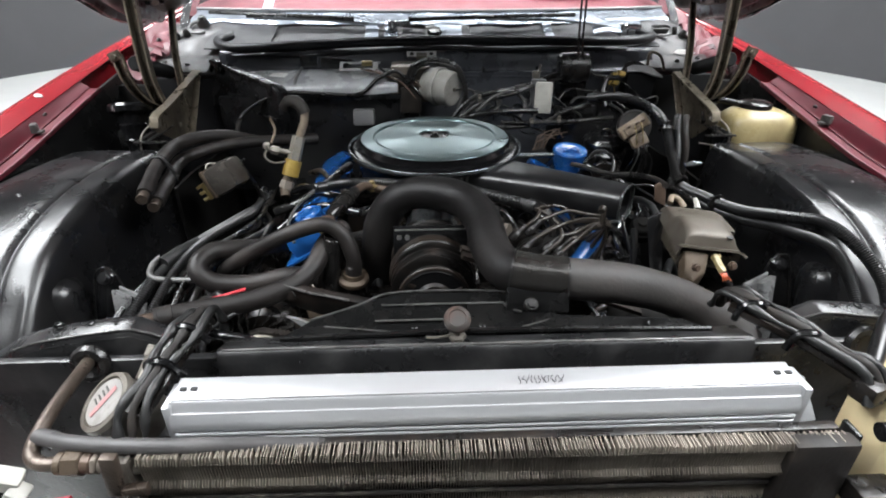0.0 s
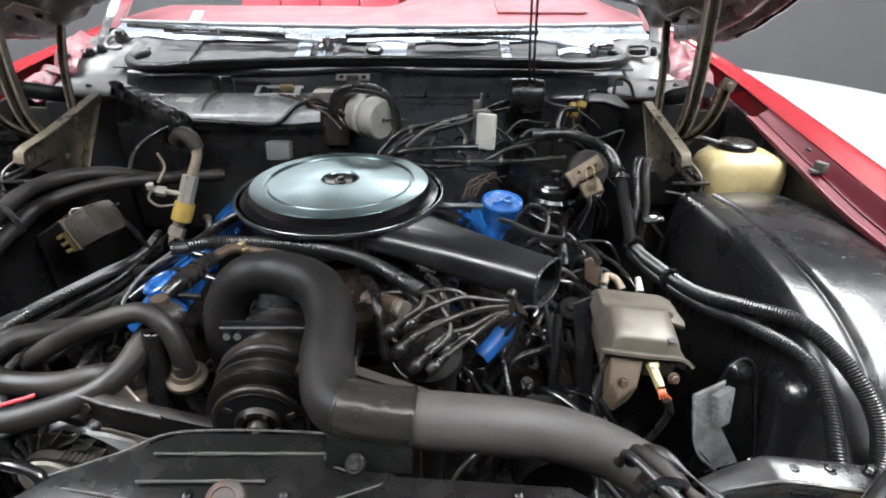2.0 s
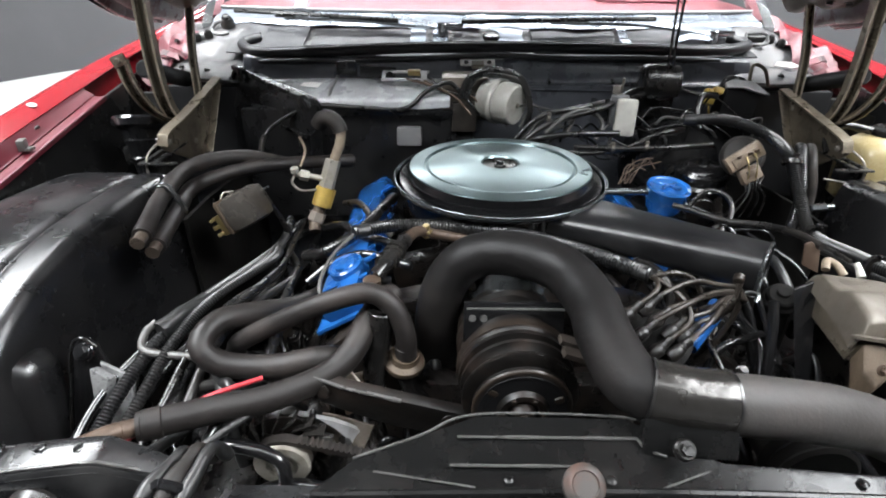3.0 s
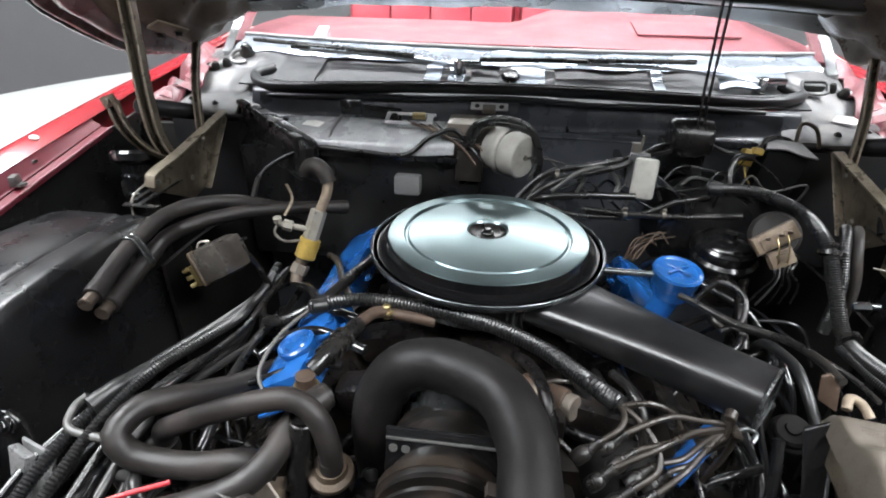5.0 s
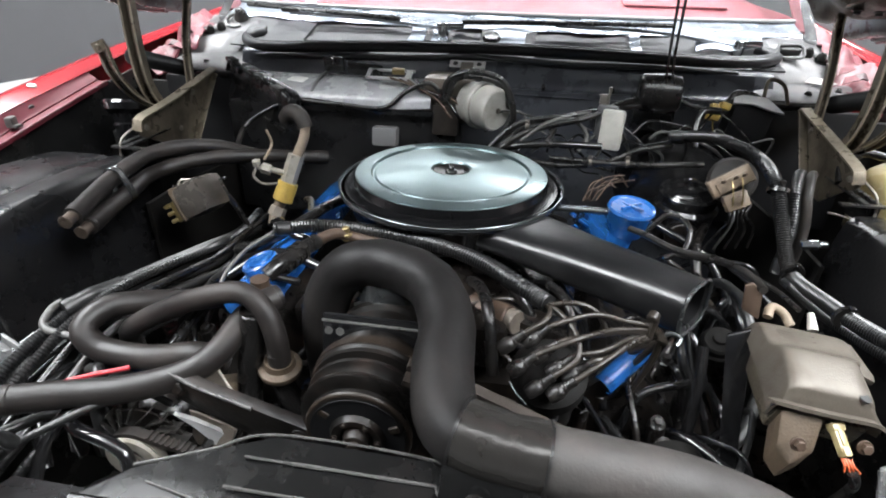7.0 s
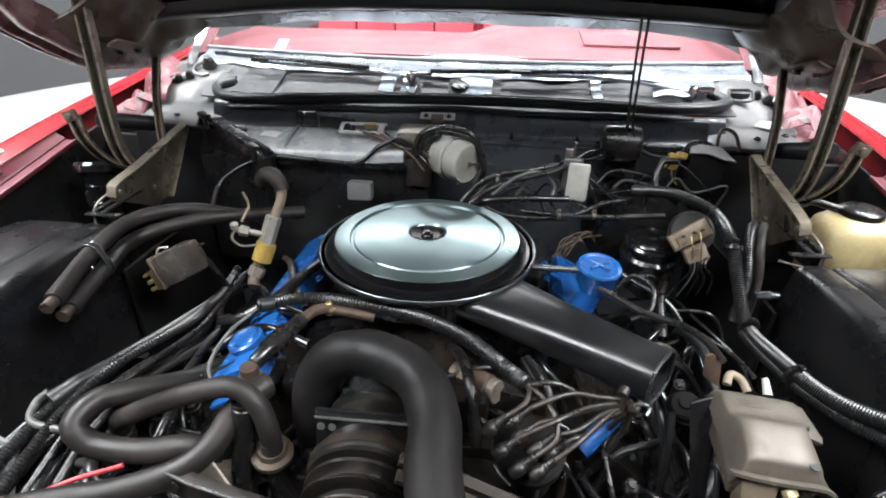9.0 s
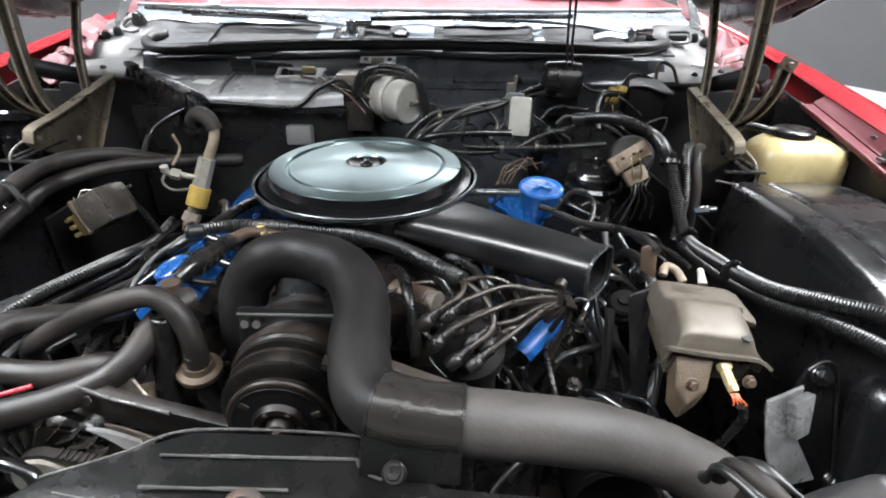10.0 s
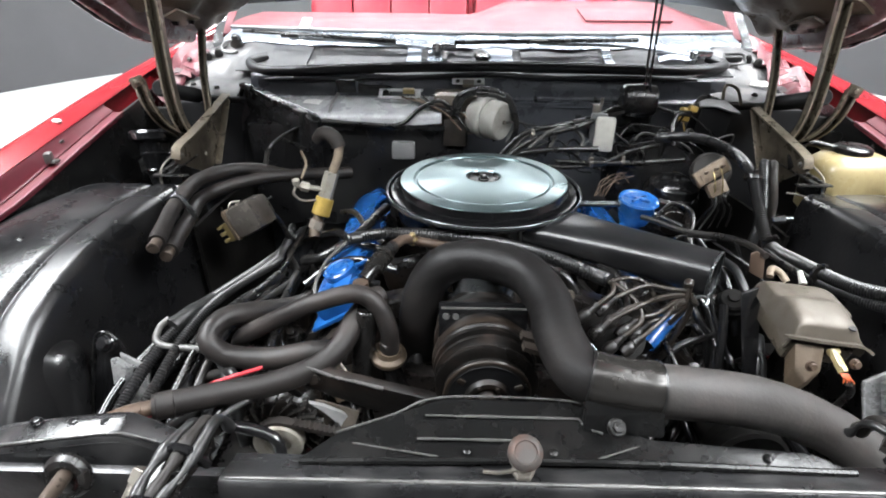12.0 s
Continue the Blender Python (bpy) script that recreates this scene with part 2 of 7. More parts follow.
# grey patches imitate the bright reflection on the snorkel top
SNORKELSHEEN = mat("sheen_greyed_black_enamel", (0.007, 0.007, 0.0075), 0.33, bump=0.2, fine=130, dirt=(0.055, 0.054, 0.055), dirt_amt=0.3, dscale=9, rvar=0.10, coat=0.1)
SLEEVE = mat("worn_black_metal_sleeve", (0.030, 0.028, 0.026), 0.22, metal=0.5, bump=1.0, fine=60, dirt=(0.010, 0.008, 0.006), dirt_amt=0.95, dscale=20, rvar=0.14)
GREASE = mat("wet_black_grease", (0.0045, 0.0040, 0.0036), 0.38, bump=1.0, fine=70, dirt=(0.022, 0.013, 0.009), dirt_amt=0.75, dscale=18, rvar=0.18, spec=0.34)
# sheenless near-black; puts the shade of deep parts into their colour
DEEPBLACK = mat("matt_deep_black", (0.007, 0.0065, 0.006), 0.65, bump=0.6, fine=120, spec=0.15)
PAPER = mat("white_paper_label", (0.75, 0.75, 0.72), 0.6, bump=0.05)
# marker ink; also blackens solid discs and bars to look like dark holes
INKBLACK = mat("ink_black_for_marks_and_holes", (0.02, 0.02, 0.02), 0.6, bump=0)
REDINK = mat("faded_red_ink", (0.42, 0.20, 0.20), 0.5, bump=0)
FADED = mat("faded_paper_label", (0.27, 0.26, 0.245), 0.45, bump=0.2, dirt=(0.13, 0.12, 0.105), dirt_amt=0.7, dscale=40)
FINDARK = mat("brown_black_fin_metal", (0.28, 0.245, 0.205), 0.45, metal=0.4, bump=0.3, dirt=(0.06, 0.048, 0.038), dirt_amt=0.9, dscale=14)

GLASS = bpy.data.materials.new("windshield_glass")
GLASS.use_nodes = True
_b = GLASS.node_tree.nodes["Principled BSDF"]
_b.inputs["Base Color"].default_value = (0.93, 0.97, 0.96, 1)
_b.inputs["Roughness"].default_value = 0.02
_b.inputs["IOR"].default_value = 1.45
_b.inputs["Transmission Weight"].default_value = 1.0

LAMP = bpy.data.materials.new("lamp_diffuser")
LAMP.use_nodes = True
_b = LAMP.node_tree.nodes["Principled BSDF"]
_b.inputs["Base Color"].default_value = (0.9, 0.9, 0.9, 1)
_b.inputs["Emission Color"].default_value = (0.95, 0.98, 1.0, 1)
_b.inputs["Emission Strength"].default_value = 9.0


# ---- mesh helpers ----
def V(*a):
    return Vector(a)


def mesh_ob(name, bm, material, smooth=38):
    me = bpy.data.meshes.new(name)
    bmesh.ops.recalc_face_normals(bm, faces=bm.faces)
    for e in bm.edges:
        if len(e.link_faces) == 2:
            e.smooth = e.calc_face_angle(0) < radians(smooth)
    for f in bm.faces:
        f.smooth = True
    bm.to_mesh(me)
    bm.free()
    me.materials.append(material)
    return new(name, me)


def thing(name, label, category, at, group="", kind=""):
    e = new(name)
    e.empty_display_size = 0.02
    e.location = at
    return tagged(e, label, category, group, kind)


def part(name, bm, material, parent, label="", smooth=38):
    ob = mesh_ob(name, bm, material, smooth)
    ob.parent = parent
    if parent.type == "EMPTY":
        ob.matrix_parent_inverse = Matrix.Translation(-Vector(parent.location))
    return tagged(ob, label)


def solo(name, bm, material, label, category, group="", kind="", smooth=38):
    return tagged(mesh_ob(name, bm, material, smooth), label, category, group, kind)


def bevelled(bm, w, seg=2, ang=35):
    if w > 0:
        es = [e for e in bm.edges if len(e.link_faces) == 2 and e.calc_face_angle(0) > radians(ang)]
        bmesh.ops.bevel(bm, geom=es, offset=w, segments=seg, affect="EDGES", profile=0.6, clamp_overlap=True)
    return bm


def box(c, s, rot=(0, 0, 0), bev=0.003):
    bm = bmesh.new()
    bmesh.ops.create_cube(bm, size=1)
    bmesh.ops.transform(bm, matrix=Matrix.Diagonal((*s, 1)), verts=bm.verts)
    bevelled(bm, bev)
    bmesh.ops.transform(bm, matrix=pose(*c, *rot), verts=bm.verts)
    return bm


def join(*bms):
    out = bms[0]
    for b in bms[1:]:
        me = bpy.data.meshes.new("tmp")
        b.to_mesh(me)
        out.from_mesh(me)
        b.free()
        bpy.data.meshes.remove(me)
    return out


def frame_of(axis):
    return Vector(axis).normalized().to_track_quat("Z", "Y").to_matrix().to_4x4()


def lathe(profile, at, axis=(0, 0, 1), seg=32):
    bm = bmesh.new()
    rings = []
    for r, z in profile:
        if r < 1e-5:
            rings.append([bm.verts.new((0, 0, z))])
        else:
            rings.append([bm.verts.new((r * math.cos(2 * math.pi * i / seg), r * math.sin(2 * math.pi * i / seg), z)) for i in range(seg)])
    for a, b in zip(rings, rings[1:]):
        for i in range(seg):
            j = (i + 1) % seg
            if len(a) == 1 and len(b) == 1:
                continue
            if len(a) == 1:
                bm.faces.new((a[0], b[i], b[j]))
            elif len(b) == 1:
                bm.faces.new((a[i], a[j], b[0]))
            else:
                bm.faces.new((a[i], a[j], b[j], b[i]))
    for ring in (rings[0], rings[-1]):
        if len(ring) > 1:
            bm.faces.new(ring)
    bmesh.ops.transform(bm, matrix=Matrix.Translation(at) @ frame_of(axis), verts=bm.verts)
    return bm


def cyl(p0, p1, r, r1=None, seg=24, bev=0.0015):
    p0, p1 = Vector(p0), Vector(p1)
    h = (p1 - p0).length
    r1 = r if r1 is None else r1
    b = min(bev, r * 0.3, r1 * 0.3, h * 0.3)
    return lathe([(0, 0), (r - b, 0), (r, b), (r1, h - b), (r1 - b, h), (0, h)], p0, p1 - p0, seg)


def spline(pts, step=0.008):
    pts = [Vector(p) for p in pts]
    if len(pts) == 2:
        pts = [pts[0], pts[0].lerp(pts[1], 0.5), pts[1]]
    ext = [2 * pts[0] - pts[1]] + pts + [2 * pts[-1] - pts[-2]]
    out = []
    for i in range(1, len(ext) - 2):
        p0, p1, p2, p3 = ext[i - 1:i + 3]
        n = max(2, int((p2 - p1).length / step))
        for k in range(n):
            t = k / n
            out.append(0.5 * (2 * p1 + (p2 - p0) * t + (2 * p0 - 5 * p1 + 4 * p2 - p3) * t * t + (3 * p1 - p0 - 3 * p2 + p3) * t ** 3))
    out.append(pts[-1])
    return out


def sweep(path, ring_of, closed_ring=True, caps=True):
    """Carries a ring of (u, v) offsets along a path; ring_of(i, s) gives the ring at step i, s metres along."""
    bm = bmesh.new()
    n = len(path)
    tang = [(path[min(i + 1, n - 1)] - path[max(i - 1, 0)]).normalized() for i in range(n)]
    up = V(0, 0, 1) if abs(tang[0].z) < 0.9 else V(0, 1, 0)
    u = tang[0].cross(up).normalized()
    rings, s = [], 0.0
    for i in range(n):
        if i:
            s += (path[i] - path[i - 1]).length
        u = (u - tang[i] * u.dot(tang[i])).normalized()
        v = tang[i].cross(u)
        rings.append([bm.verts.new(path[i] + u * a + v * b) for a, b in ring_of(i, s)])
    m = len(rings[0])
    for a, b in zip(rings, rings[1:]):
        for i in range(m if closed_ring else m - 1):
            j = (i + 1) % m
            bm.faces.new((a[i], a[j], b[j], b[i]))
    if caps and closed_ring:
        bm.faces.new(rings[0])
        bm.faces.new(rings[-1])
    return bm


def circle(r, n):
    return [(r * math.cos(2 * math.pi * i / n), r * math.sin(2 * math.pi * i / n)) for i in range(n)]


def tube(pts, r, sides=14, step=None, corr=0.0, pitch=0.0045, r1=None, lump=0.0, bore=0.0):
    step = (pitch / 2 if corr else max(0.004, r * 0.6)) if step is None else step
    path = spline(pts, step)
    n = len(path)

    def ring(i, s):
        rr = r + ((r1 - r) * i / n if r1 is not None else 0)
        if corr:
            rr += corr * (1 if i % 2 else -1)
        if lump:
            rr += lump * noise.noise(path[i] * 40)
        return circle(rr, sides)

    bm = sweep(path, ring)
    if bore:
        for end, nxt in ((path[0], path[1]), (path[-1], path[-2])):
            d = (nxt - end).normalized()
            fs = [f for f in bm.faces if len(f.verts) == sides and (f.calc_center_median() - end).length < 1e-4]
            for f in fs:
                res = bmesh.ops.inset_region(bm, faces=[f], thickness=r * (1 - bore))
                ex = bmesh.ops.extrude_face_region(bm, geom=[f])
                vs = [g for g in ex["geom"] if isinstance(g, bmesh.types.BMVert)]
                bmesh.ops.translate(bm, verts=vs, vec=d * r * 1.5)
                bmesh.ops.delete(bm, geom=[f], context="FACES_ONLY")
    return bm


def prism(poly, vec, bev=0.002):
    bm = bmesh.new()
    a = [bm.verts.new(p) for p in poly]
    b = [bm.verts.new(Vector(p) + Vector(vec)) for p in poly]
    bm.faces.new(a)
    bm.faces.new(b[::-1])
    for i in range(len(a)):
        j = (i + 1) % len(a)
        bm.faces.new((a[i], b[i], b[j], a[j]))
    bmesh.ops.recalc_face_normals(bm, faces=bm.faces)
    return bevelled(bm, bev)


def sheet(rows, thick=0.004, sub=4, rough=0.0):
    """A curved sheet through rows of points, smoothed both ways, given a thickness downwards along its normals."""
    rows = [[Vector(p) for p in r] for r in rows]

    def fine(line):
        ext = [2 * line[0] - line[1]] + line + [2 * line[-1] - line[-2]]
        o = []
        for i in range(1, len(ext) - 2):
            p0, p1, p2, p3 = ext[i - 1:i + 3]
            for k in range(sub):
                t = k / sub
                o.append(0.5 * (2 * p1 + (p2 - p0) * t + (2 * p0 - 5 * p1 + 4 * p2 - p3) * t * t + (3 * p1 - p0 - 3 * p2 + p3) * t ** 3))
        o.append(line[-1])
        return o

    g = [fine(r) for r in rows]
    g = [list(c) for c in zip(*[fine(list(c)) for c in zip(*g)])]
    bm = bmesh.new()
    vs = [[bm.verts.new(p + V(0, 0, rough * noise.noise(p * 18))) for p in r] for r in g]
    for a, b in zip(vs, vs[1:]):
        for i in range(len(a) - 1):
            bm.faces.new((a[i], a[i + 1], b[i + 1], b[i]))
    bmesh.ops.recalc_face_normals(bm, faces=bm.faces)
    if thick:
        bmesh.ops.solidify(bm, geom=bm.faces[:], thickness=thick)
    return bm


def bolt(at, axis=(0, 0, 1), r=0.006, h=0.005):
    at, ax = Vector(at), Vector(axis).normalized()
    return join(cyl(at, at + ax * h * 0.3, r * 1.4, seg=16, bev=0.0004), cyl(at + ax * h * 0.3, at + ax * h, r, seg=6, bev=0.0006))


# ---- studio room ----
def room():
    """A long round-ended studio: half circles at both ends, straight sides between."""
    cy, cf, r, h, n = 4.5, -3.0, 5.5, 4.2, 48
    line = [(r * math.cos(math.pi * i / n), cy + r * math.sin(math.pi * i / n)) for i in range(n + 1)]
    line += [(r * math.cos(math.pi + math.pi * i / n), cf + r * math.sin(math.pi + math.pi * i / n)) for i in range(n + 1)]
    m = len(line)
    bm = bmesh.new()
    ring = lambda k, z: [bm.verts.new((x * k, (y - 0.75) * k + 0.75, z)) for x, y in line]
    a, b, c, d = ring(1, -0.02), ring(1, h), ring(1.03, h), ring(1.03, -0.02)
    for p, q in ((a, b), (b, c), (c, d), (d, a)):
        for i in range(m):
            j = (i + 1) % m
            bm.faces.new((p[i], p[j], q[j], q[i]))
    solo("wall_round", bm, WALLM, "curved matt dark grey studio wall round the car", "wall", kind="structure")
    slab = lambda z0, z1: prism([(x * 1.06, (y - 0.75) * 1.06 + 0.75, z0) for x, y in line], (0, 0, z1 - z0), 0)
    solo("floor", slab(-0.1, 0), FLOORM, "glossy white painted studio floor", "floor", kind="structure")
    solo("ceiling", slab(h, h + 0.1), CEILM, "dark grey painted studio ceiling", "ceiling", kind="structure")


def softbox(x, y, sx, sy, power, z=3.9, tilt=0):
    t = thing("ceiling_light", "unseen long white softbox hung from the ceiling to light the car", "lamp", (x, y, 4.2), "ceiling lamps")
    m = pose(x, y, z, tilt, 0, 0)
    hb, db = box((0, 0, 0.06), (sx + 0.06, sy + 0.06, 0.1), bev=0.01), box((0, 0, 0), (sx, sy, 0.012), bev=0.003)
    for q in (hb, db):
        bmesh.ops.transform(q, matrix=m, verts=q.verts)
    part("housing", hb, WHITEP, t)
    part("diffuser", db, LAMP, t)
    part("hanger", cyl((x, y, z + 0.1), (x, y, 4.2), 0.012), CHROME, t)
    ld = bpy.data.lights.new("softbox_light", "AREA")
    ld.shape, ld.size, ld.size_y, ld.energy, ld.color = "RECTANGLE", sx, sy, power, (0.93, 0.965, 1.0)
    lo = new("softbox_light", ld)
    lo.matrix_world = m @ pose(0, 0, -0.02)


room()
SOFTBOXES = (
    (-2.65, 0.6, 1.7, 3.8, 400, 3.9, 0),
    (2.65, 0.6, 1.7, 3.8, 400, 3.9, 0),
    # added weak fill over the nose, no known source there
    (0.0, -0.6, 3.0, 0.4, 22, 3.9, -14),
    # added strip that brightens cowl and windshield in place of haze
    (0.0, 2.66, 4.6, 0.36, 245, 3.9, 0),
    (0.0, 7.2, 5.0, 2.2, 360, 3.85, 16),
)
for sb in SOFTBOXES:
    softbox(*sb)


# ---- car body ----
CAR = thing("car", "red convertible with its hood up over a black engine bay", "car", (0, 3.0, 0))


def fender(s):
    """The wing beside the bay: crest, ledge, inner channel and lip, and the side skin down to the sill. s: -1 or 1."""
    ys = (0.25, 0.7, 0.9, 1.1, 1.3, 1.5, 1.7, 2.0, 2.4)
    zc = [0.946 + (y - 1.1) * (0.10 if y < 1.1 else 0.143) - max(0, y - 1.6) * 0.035 for y in ys]
    zr = [min(c - 0.006, 0.925 + (y - 1.1) * (0.10 if y < 1.1 else 0.155)) for y, c in zip(ys, zc)]
    zf = [0.890 + (y - 1.1) * (0.10 if y < 1.1 else 0.195) for y in ys]
    rows = [[(s * 0.960, y, r), (s * 0.966, y, r + 0.004), (s * 0.985, y, c - 0.004), (s * 1.0, y, c), (s * 1.012, y, c - 0.006), (s * 1.026, y, c - 0.04), (s * 1.04, y, c - 0.13), (s * 1.045, y, c - 0.3), (s * 1.03, y, c - 0.62)] for y, r, c in zip(ys, zr, zc)]
    f = part("fender", sheet(rows, 0.003, 3), RED, CAR, "glossy red painted front fender")
    low = list(zip(ys, zr, zf))[1:6]
    part("fender_channel", sheet([[(s * 0.959, y, r - 0.002), (s * 0.955, y, r - 0.008), (s * 0.944, y, min(q + 0.005, r - 0.012)), (s * 0.939, y, q + 0.001)] for y, r, q in low], 0.002, 4), CHANNELRED, f, "dusty dark red inner fender channel")
    part("channel_flange", sheet([[(s * 0.939, y, q), (s * 0.926, y, q - 0.001), (s * 0.913, y, q), (s * 0.911, y, q - 0.008)] for y, r, q in low], 0.002, 4), CHANNELRED, f, "dusty red flange along the channel")
    part("channel_weld", tube([(s * 0.912, y, q + 0.001) for y, q in list(zip(ys, zf))[1:6]], 0.0025, 8, lump=0.002), RED_DULL, f)
    for y in (1.24,):
        z = 0.895 + (y - 1.1) * 0.17
        part("channel_hole", cyl((s * 0.9535, y + 0.07, z + 0.026), (s * 0.949, y + 0.07, z + 0.024), 0.008, seg=16), INKBLACK, f)
        part("channel_clip", join(box((s * 0.936, y, z + 0.014), (0.014, 0.024, 0.022), (0, 0, 20), 0.004), box((s * 0.928, y, z + 0.006), (0.018, 0.018, 0.006), bev=0.002)), GREYCABLE, f, "small dark clip")
    part("alignment_mark", cyl((s * 0.984, 1.36, 0.978), (s * 0.983, 1.36, 0.982), 0.009, seg=20), PAPER, f, "round white spot") if s < 0 else None


def inner_fender(s):
    """The wheel house: an arch over the wheel with a rounded inner edge, a crease and a wall down to the rail."""
    arch = ((1.235, 0.874), (1.15, 0.882), (1.05, 0.887), (0.95, 0.884), (0.87, 0.873), (0.80, 0.850), (0.75, 0.820), (0.705, 0.780), (0.665, 0.735), (0.635, 0.680), (0.61, 0.60))
    rows = []
    for y, z in arch:
        lift = 0.006 if z > 0.8 else 0.0
        rows.append([(s * x, y, z + dz) for x, dz in ((0.914, -0.016), (0.86, 0.002), (0.795, lift), (0.745, lift), (0.731, lift - 0.003), (0.724, lift - 0.006), (0.716, lift), (0.692, lift), (0.676, 0.004), (0.667, -0.003), (0.662, -0.014), (0.657, -0.045), (0.650, -0.12), (0.645, -0.28))])
    p = part("inner_fender", sheet(rows, 0.004, 4, 0.0015), LINER, CAR, "smooth black pressed inner fender panel")
    for x, y in ((0.679, 1.018), (0.704, 0.985), (0.80, 0.95)):
        part("screw", lathe([(0, 0.004), (0.004, 0.004), (0.0075, 0)], (s * x, y, 0.888), seg=12), SATIN, p)
    part("front_baffle", lathe([(0, -0.036), (0.016, -0.034), (0.030, -0.026), (0.038, -0.012), (0.041, 0.004), (0.043, 0.06), (0.046, 0.22), (0, 0.22)], (s * 0.672, 0.782, 0.768), (s * 0.06, -0.16, -1), 36), LINER, p, "rounded glossy black baffle")
    part("baffle_web", prism([(s * 0.570, 0.800, 0.770), (s * 0.578, 0.802, 0.800), (s * 0.592, 0.803, 0.812), (s * 0.608, 0.802, 0.802), (s * 0.622, 0.792, 0.745), (s * 0.640, 0.765, 0.63), (s * 0.545, 0.765, 0.63)], (0, 0.006, 0), 0.002), GLOSS, p, "glossy black arched web plate")
    part("web_rim", tube([(s * 0.640, 0.763, 0.632), (s * 0.623, 0.790, 0.745), (s * 0.609, 0.800, 0.802), (s * 0.592, 0.801, 0.813), (s * 0.577, 0.800, 0.800)], 0.002, 8), SATIN, p)
    part("baffle_bolt", join(cyl((s * 0.592, 0.803, 0.792), (s * 0.592, 0.793, 0.797), 0.014, seg=20), bolt((s * 0.592, 0.792, 0.798), (0, -0.8, 0.6), 0.008, 0.007)), GLOSS, p)
    part("baffle_bolt", join(cyl((s * 0.64, 0.775, 0.64), (s * 0.64, 0.765, 0.645), 0.014, seg=20), bolt((s * 0.64, 0.764, 0.646), (0, -0.8, 0.6), 0.008, 0.007)), GLOSS, p)


for s in (-1, 1):
    fender(s)
    inner_fender(s)

for s in (-1, 1):
    part("apron_inner", prism([(s * 0.622, 1.19, 0.42), (s * 0.622, 1.615, 0.42), (s * 0.622, 1.615, 0.78), (s * 0.626, 1.30, 0.80), (s * 0.626, 1.19, 0.80)], (s * 0.008, 0, 0), 0), DEEPBLACK, CAR, "black inner apron wall")
    part("apron_floor", box((s * 0.80, 1.43, 0.52), (0.26, 0.42, 0.05), bev=0.01), DEEPBLACK, CAR)
    part("apron_side", prism([(s * 0.926, 0.55, 0.46), (s * 0.926, 1.76, 0.46), (s * 0.926, 1.76, 1.0), (s * 0.926, 1.5, 0.958), (s * 0.926, 1.1, 0.880), (s * 0.926, 0.55, 0.826)], (s * 0.008, 0, 0), 0.002), SATIN, CAR)
    part("apron_back", box((s * 0.80, 1.63, 0.70), (0.26, 0.02, 0.5), bev=0.004), DEEPBLACK, CAR)
part("front_apron", box((0, 0.62, 0.30), (1.2, 1.1, 0.04), bev=0.01), DARK, CAR)
part("floor_pan", box((0, 1.7, 0.28), (1.9, 1.4, 0.05), bev=0.01), DARK, CAR)
for s in (-1, 1):
    part("chassis_rail", box((s * 0.47, 1.0, 0.42), (0.09, 1.5, 0.14), bev=0.01), DARK, CAR)
    part("sill_panel", box((s * 0.97, 3.6, 0.38), (0.12, 3.1, 0.36), bev=0.03), RED, CAR)


def wheel(x, y):
    w = part("tyre", lathe([(0.2, -0.1), (0.33, -0.11), (0.36, -0.08), (0.365, 0), (0.36, 0.08), (0.33, 0.11), (0.2, 0.1)], (x, y, 0.365), (1, 0, 0), 40), RUBBER, CAR)
    part("rim", lathe([(0, -0.05), (0.2, -0.08), (0.21, 0), (0.2, 0.08), (0, 0.05)], (x, y, 0.365), (1, 0, 0), 32), CHROME, w)


for x in (-0.86, 0.86):
    for y in (0.95, 4.3):
        wheel(x, y)

# firewall, plenum front and cowl
part("firewall", join(box((0, 1.63, 0.63), (1.62, 0.03, 0.70), bev=0.005), box((0, 1.672, 1.0), (1.24, 0.02, 0.06), (-12, 0, 0), 0.008)), FIREW, CAR, "black painted steel firewall")
part("plenum_face", sheet([[(x, 1.668 + 0.03 * (x / 0.66) ** 2, 1.036), (x, 1.652 + 0.03 * (x / 0.66) ** 2, 1.030), (x, 1.640 + 0.03 * (x / 0.66) ** 2, 1.010), (x, 1.634 + 0.02 * (x / 0.66) ** 2, 0.985), (x, 1.622, 0.972), (x, 1.612, 0.968)] for x in (-0.64, -0.5, -0.35, 0, 0.35, 0.5, 0.66)], 0.003, 4, 0.003), FIREW, CAR, "curved black plenum face below the cowl")
for x in (-0.36, -0.16, 0.14, 0.30):
    part("plenum_stud", cyl((x, 1.635, 0.99), (x, 1.618, 0.985), 0.004, seg=8), SATIN, CAR)
COWL = part("cowl_panel", sheet([[(x, 1.675 + 0.05 * (x / 0.7) ** 2, 1.036), (x, 1.72 + 0.04 * (x / 0.7) ** 2, 1.045), (x, 1.78 + 0.05 * (x / 0.7) ** 2, 1.062), (x, 1.86 + 0.05 * (x / 0.7) ** 2, 1.09)] for x in (-0.70, -0.45, -0.2, 0, 0.2, 0.45, 0.70)], 0.004, 5, 0.004), COWLM, CAR, "dusty dark grey cowl panel")
seal = [(-0.63, 1.80, 1.062), (-0.665, 1.755, 1.052), (-0.60, 1.69, 1.040), (-0.42, 1.672, 1.047), (-0.2, 1.672, 1.056), (0, 1.67, 1.060), (0.2, 1.67, 1.060), (0.38, 1.675, 1.056), (0.58, 1.70, 1.052), (0.685, 1.76, 1.058), (0.66, 1.82, 1.068)]
part("cowl_seal", tube(seal, 0.0125, 14), SEALM, COWL, "long black rubber weatherstrip")
part("seal_lip", tube([(x, y - 0.018, z - 0.017 - 0.006 * math.sin(x * 9) ** 2) for x, y, z in seal[2:-2]], 0.007, 10, lump=0.001), SEALM, COWL)
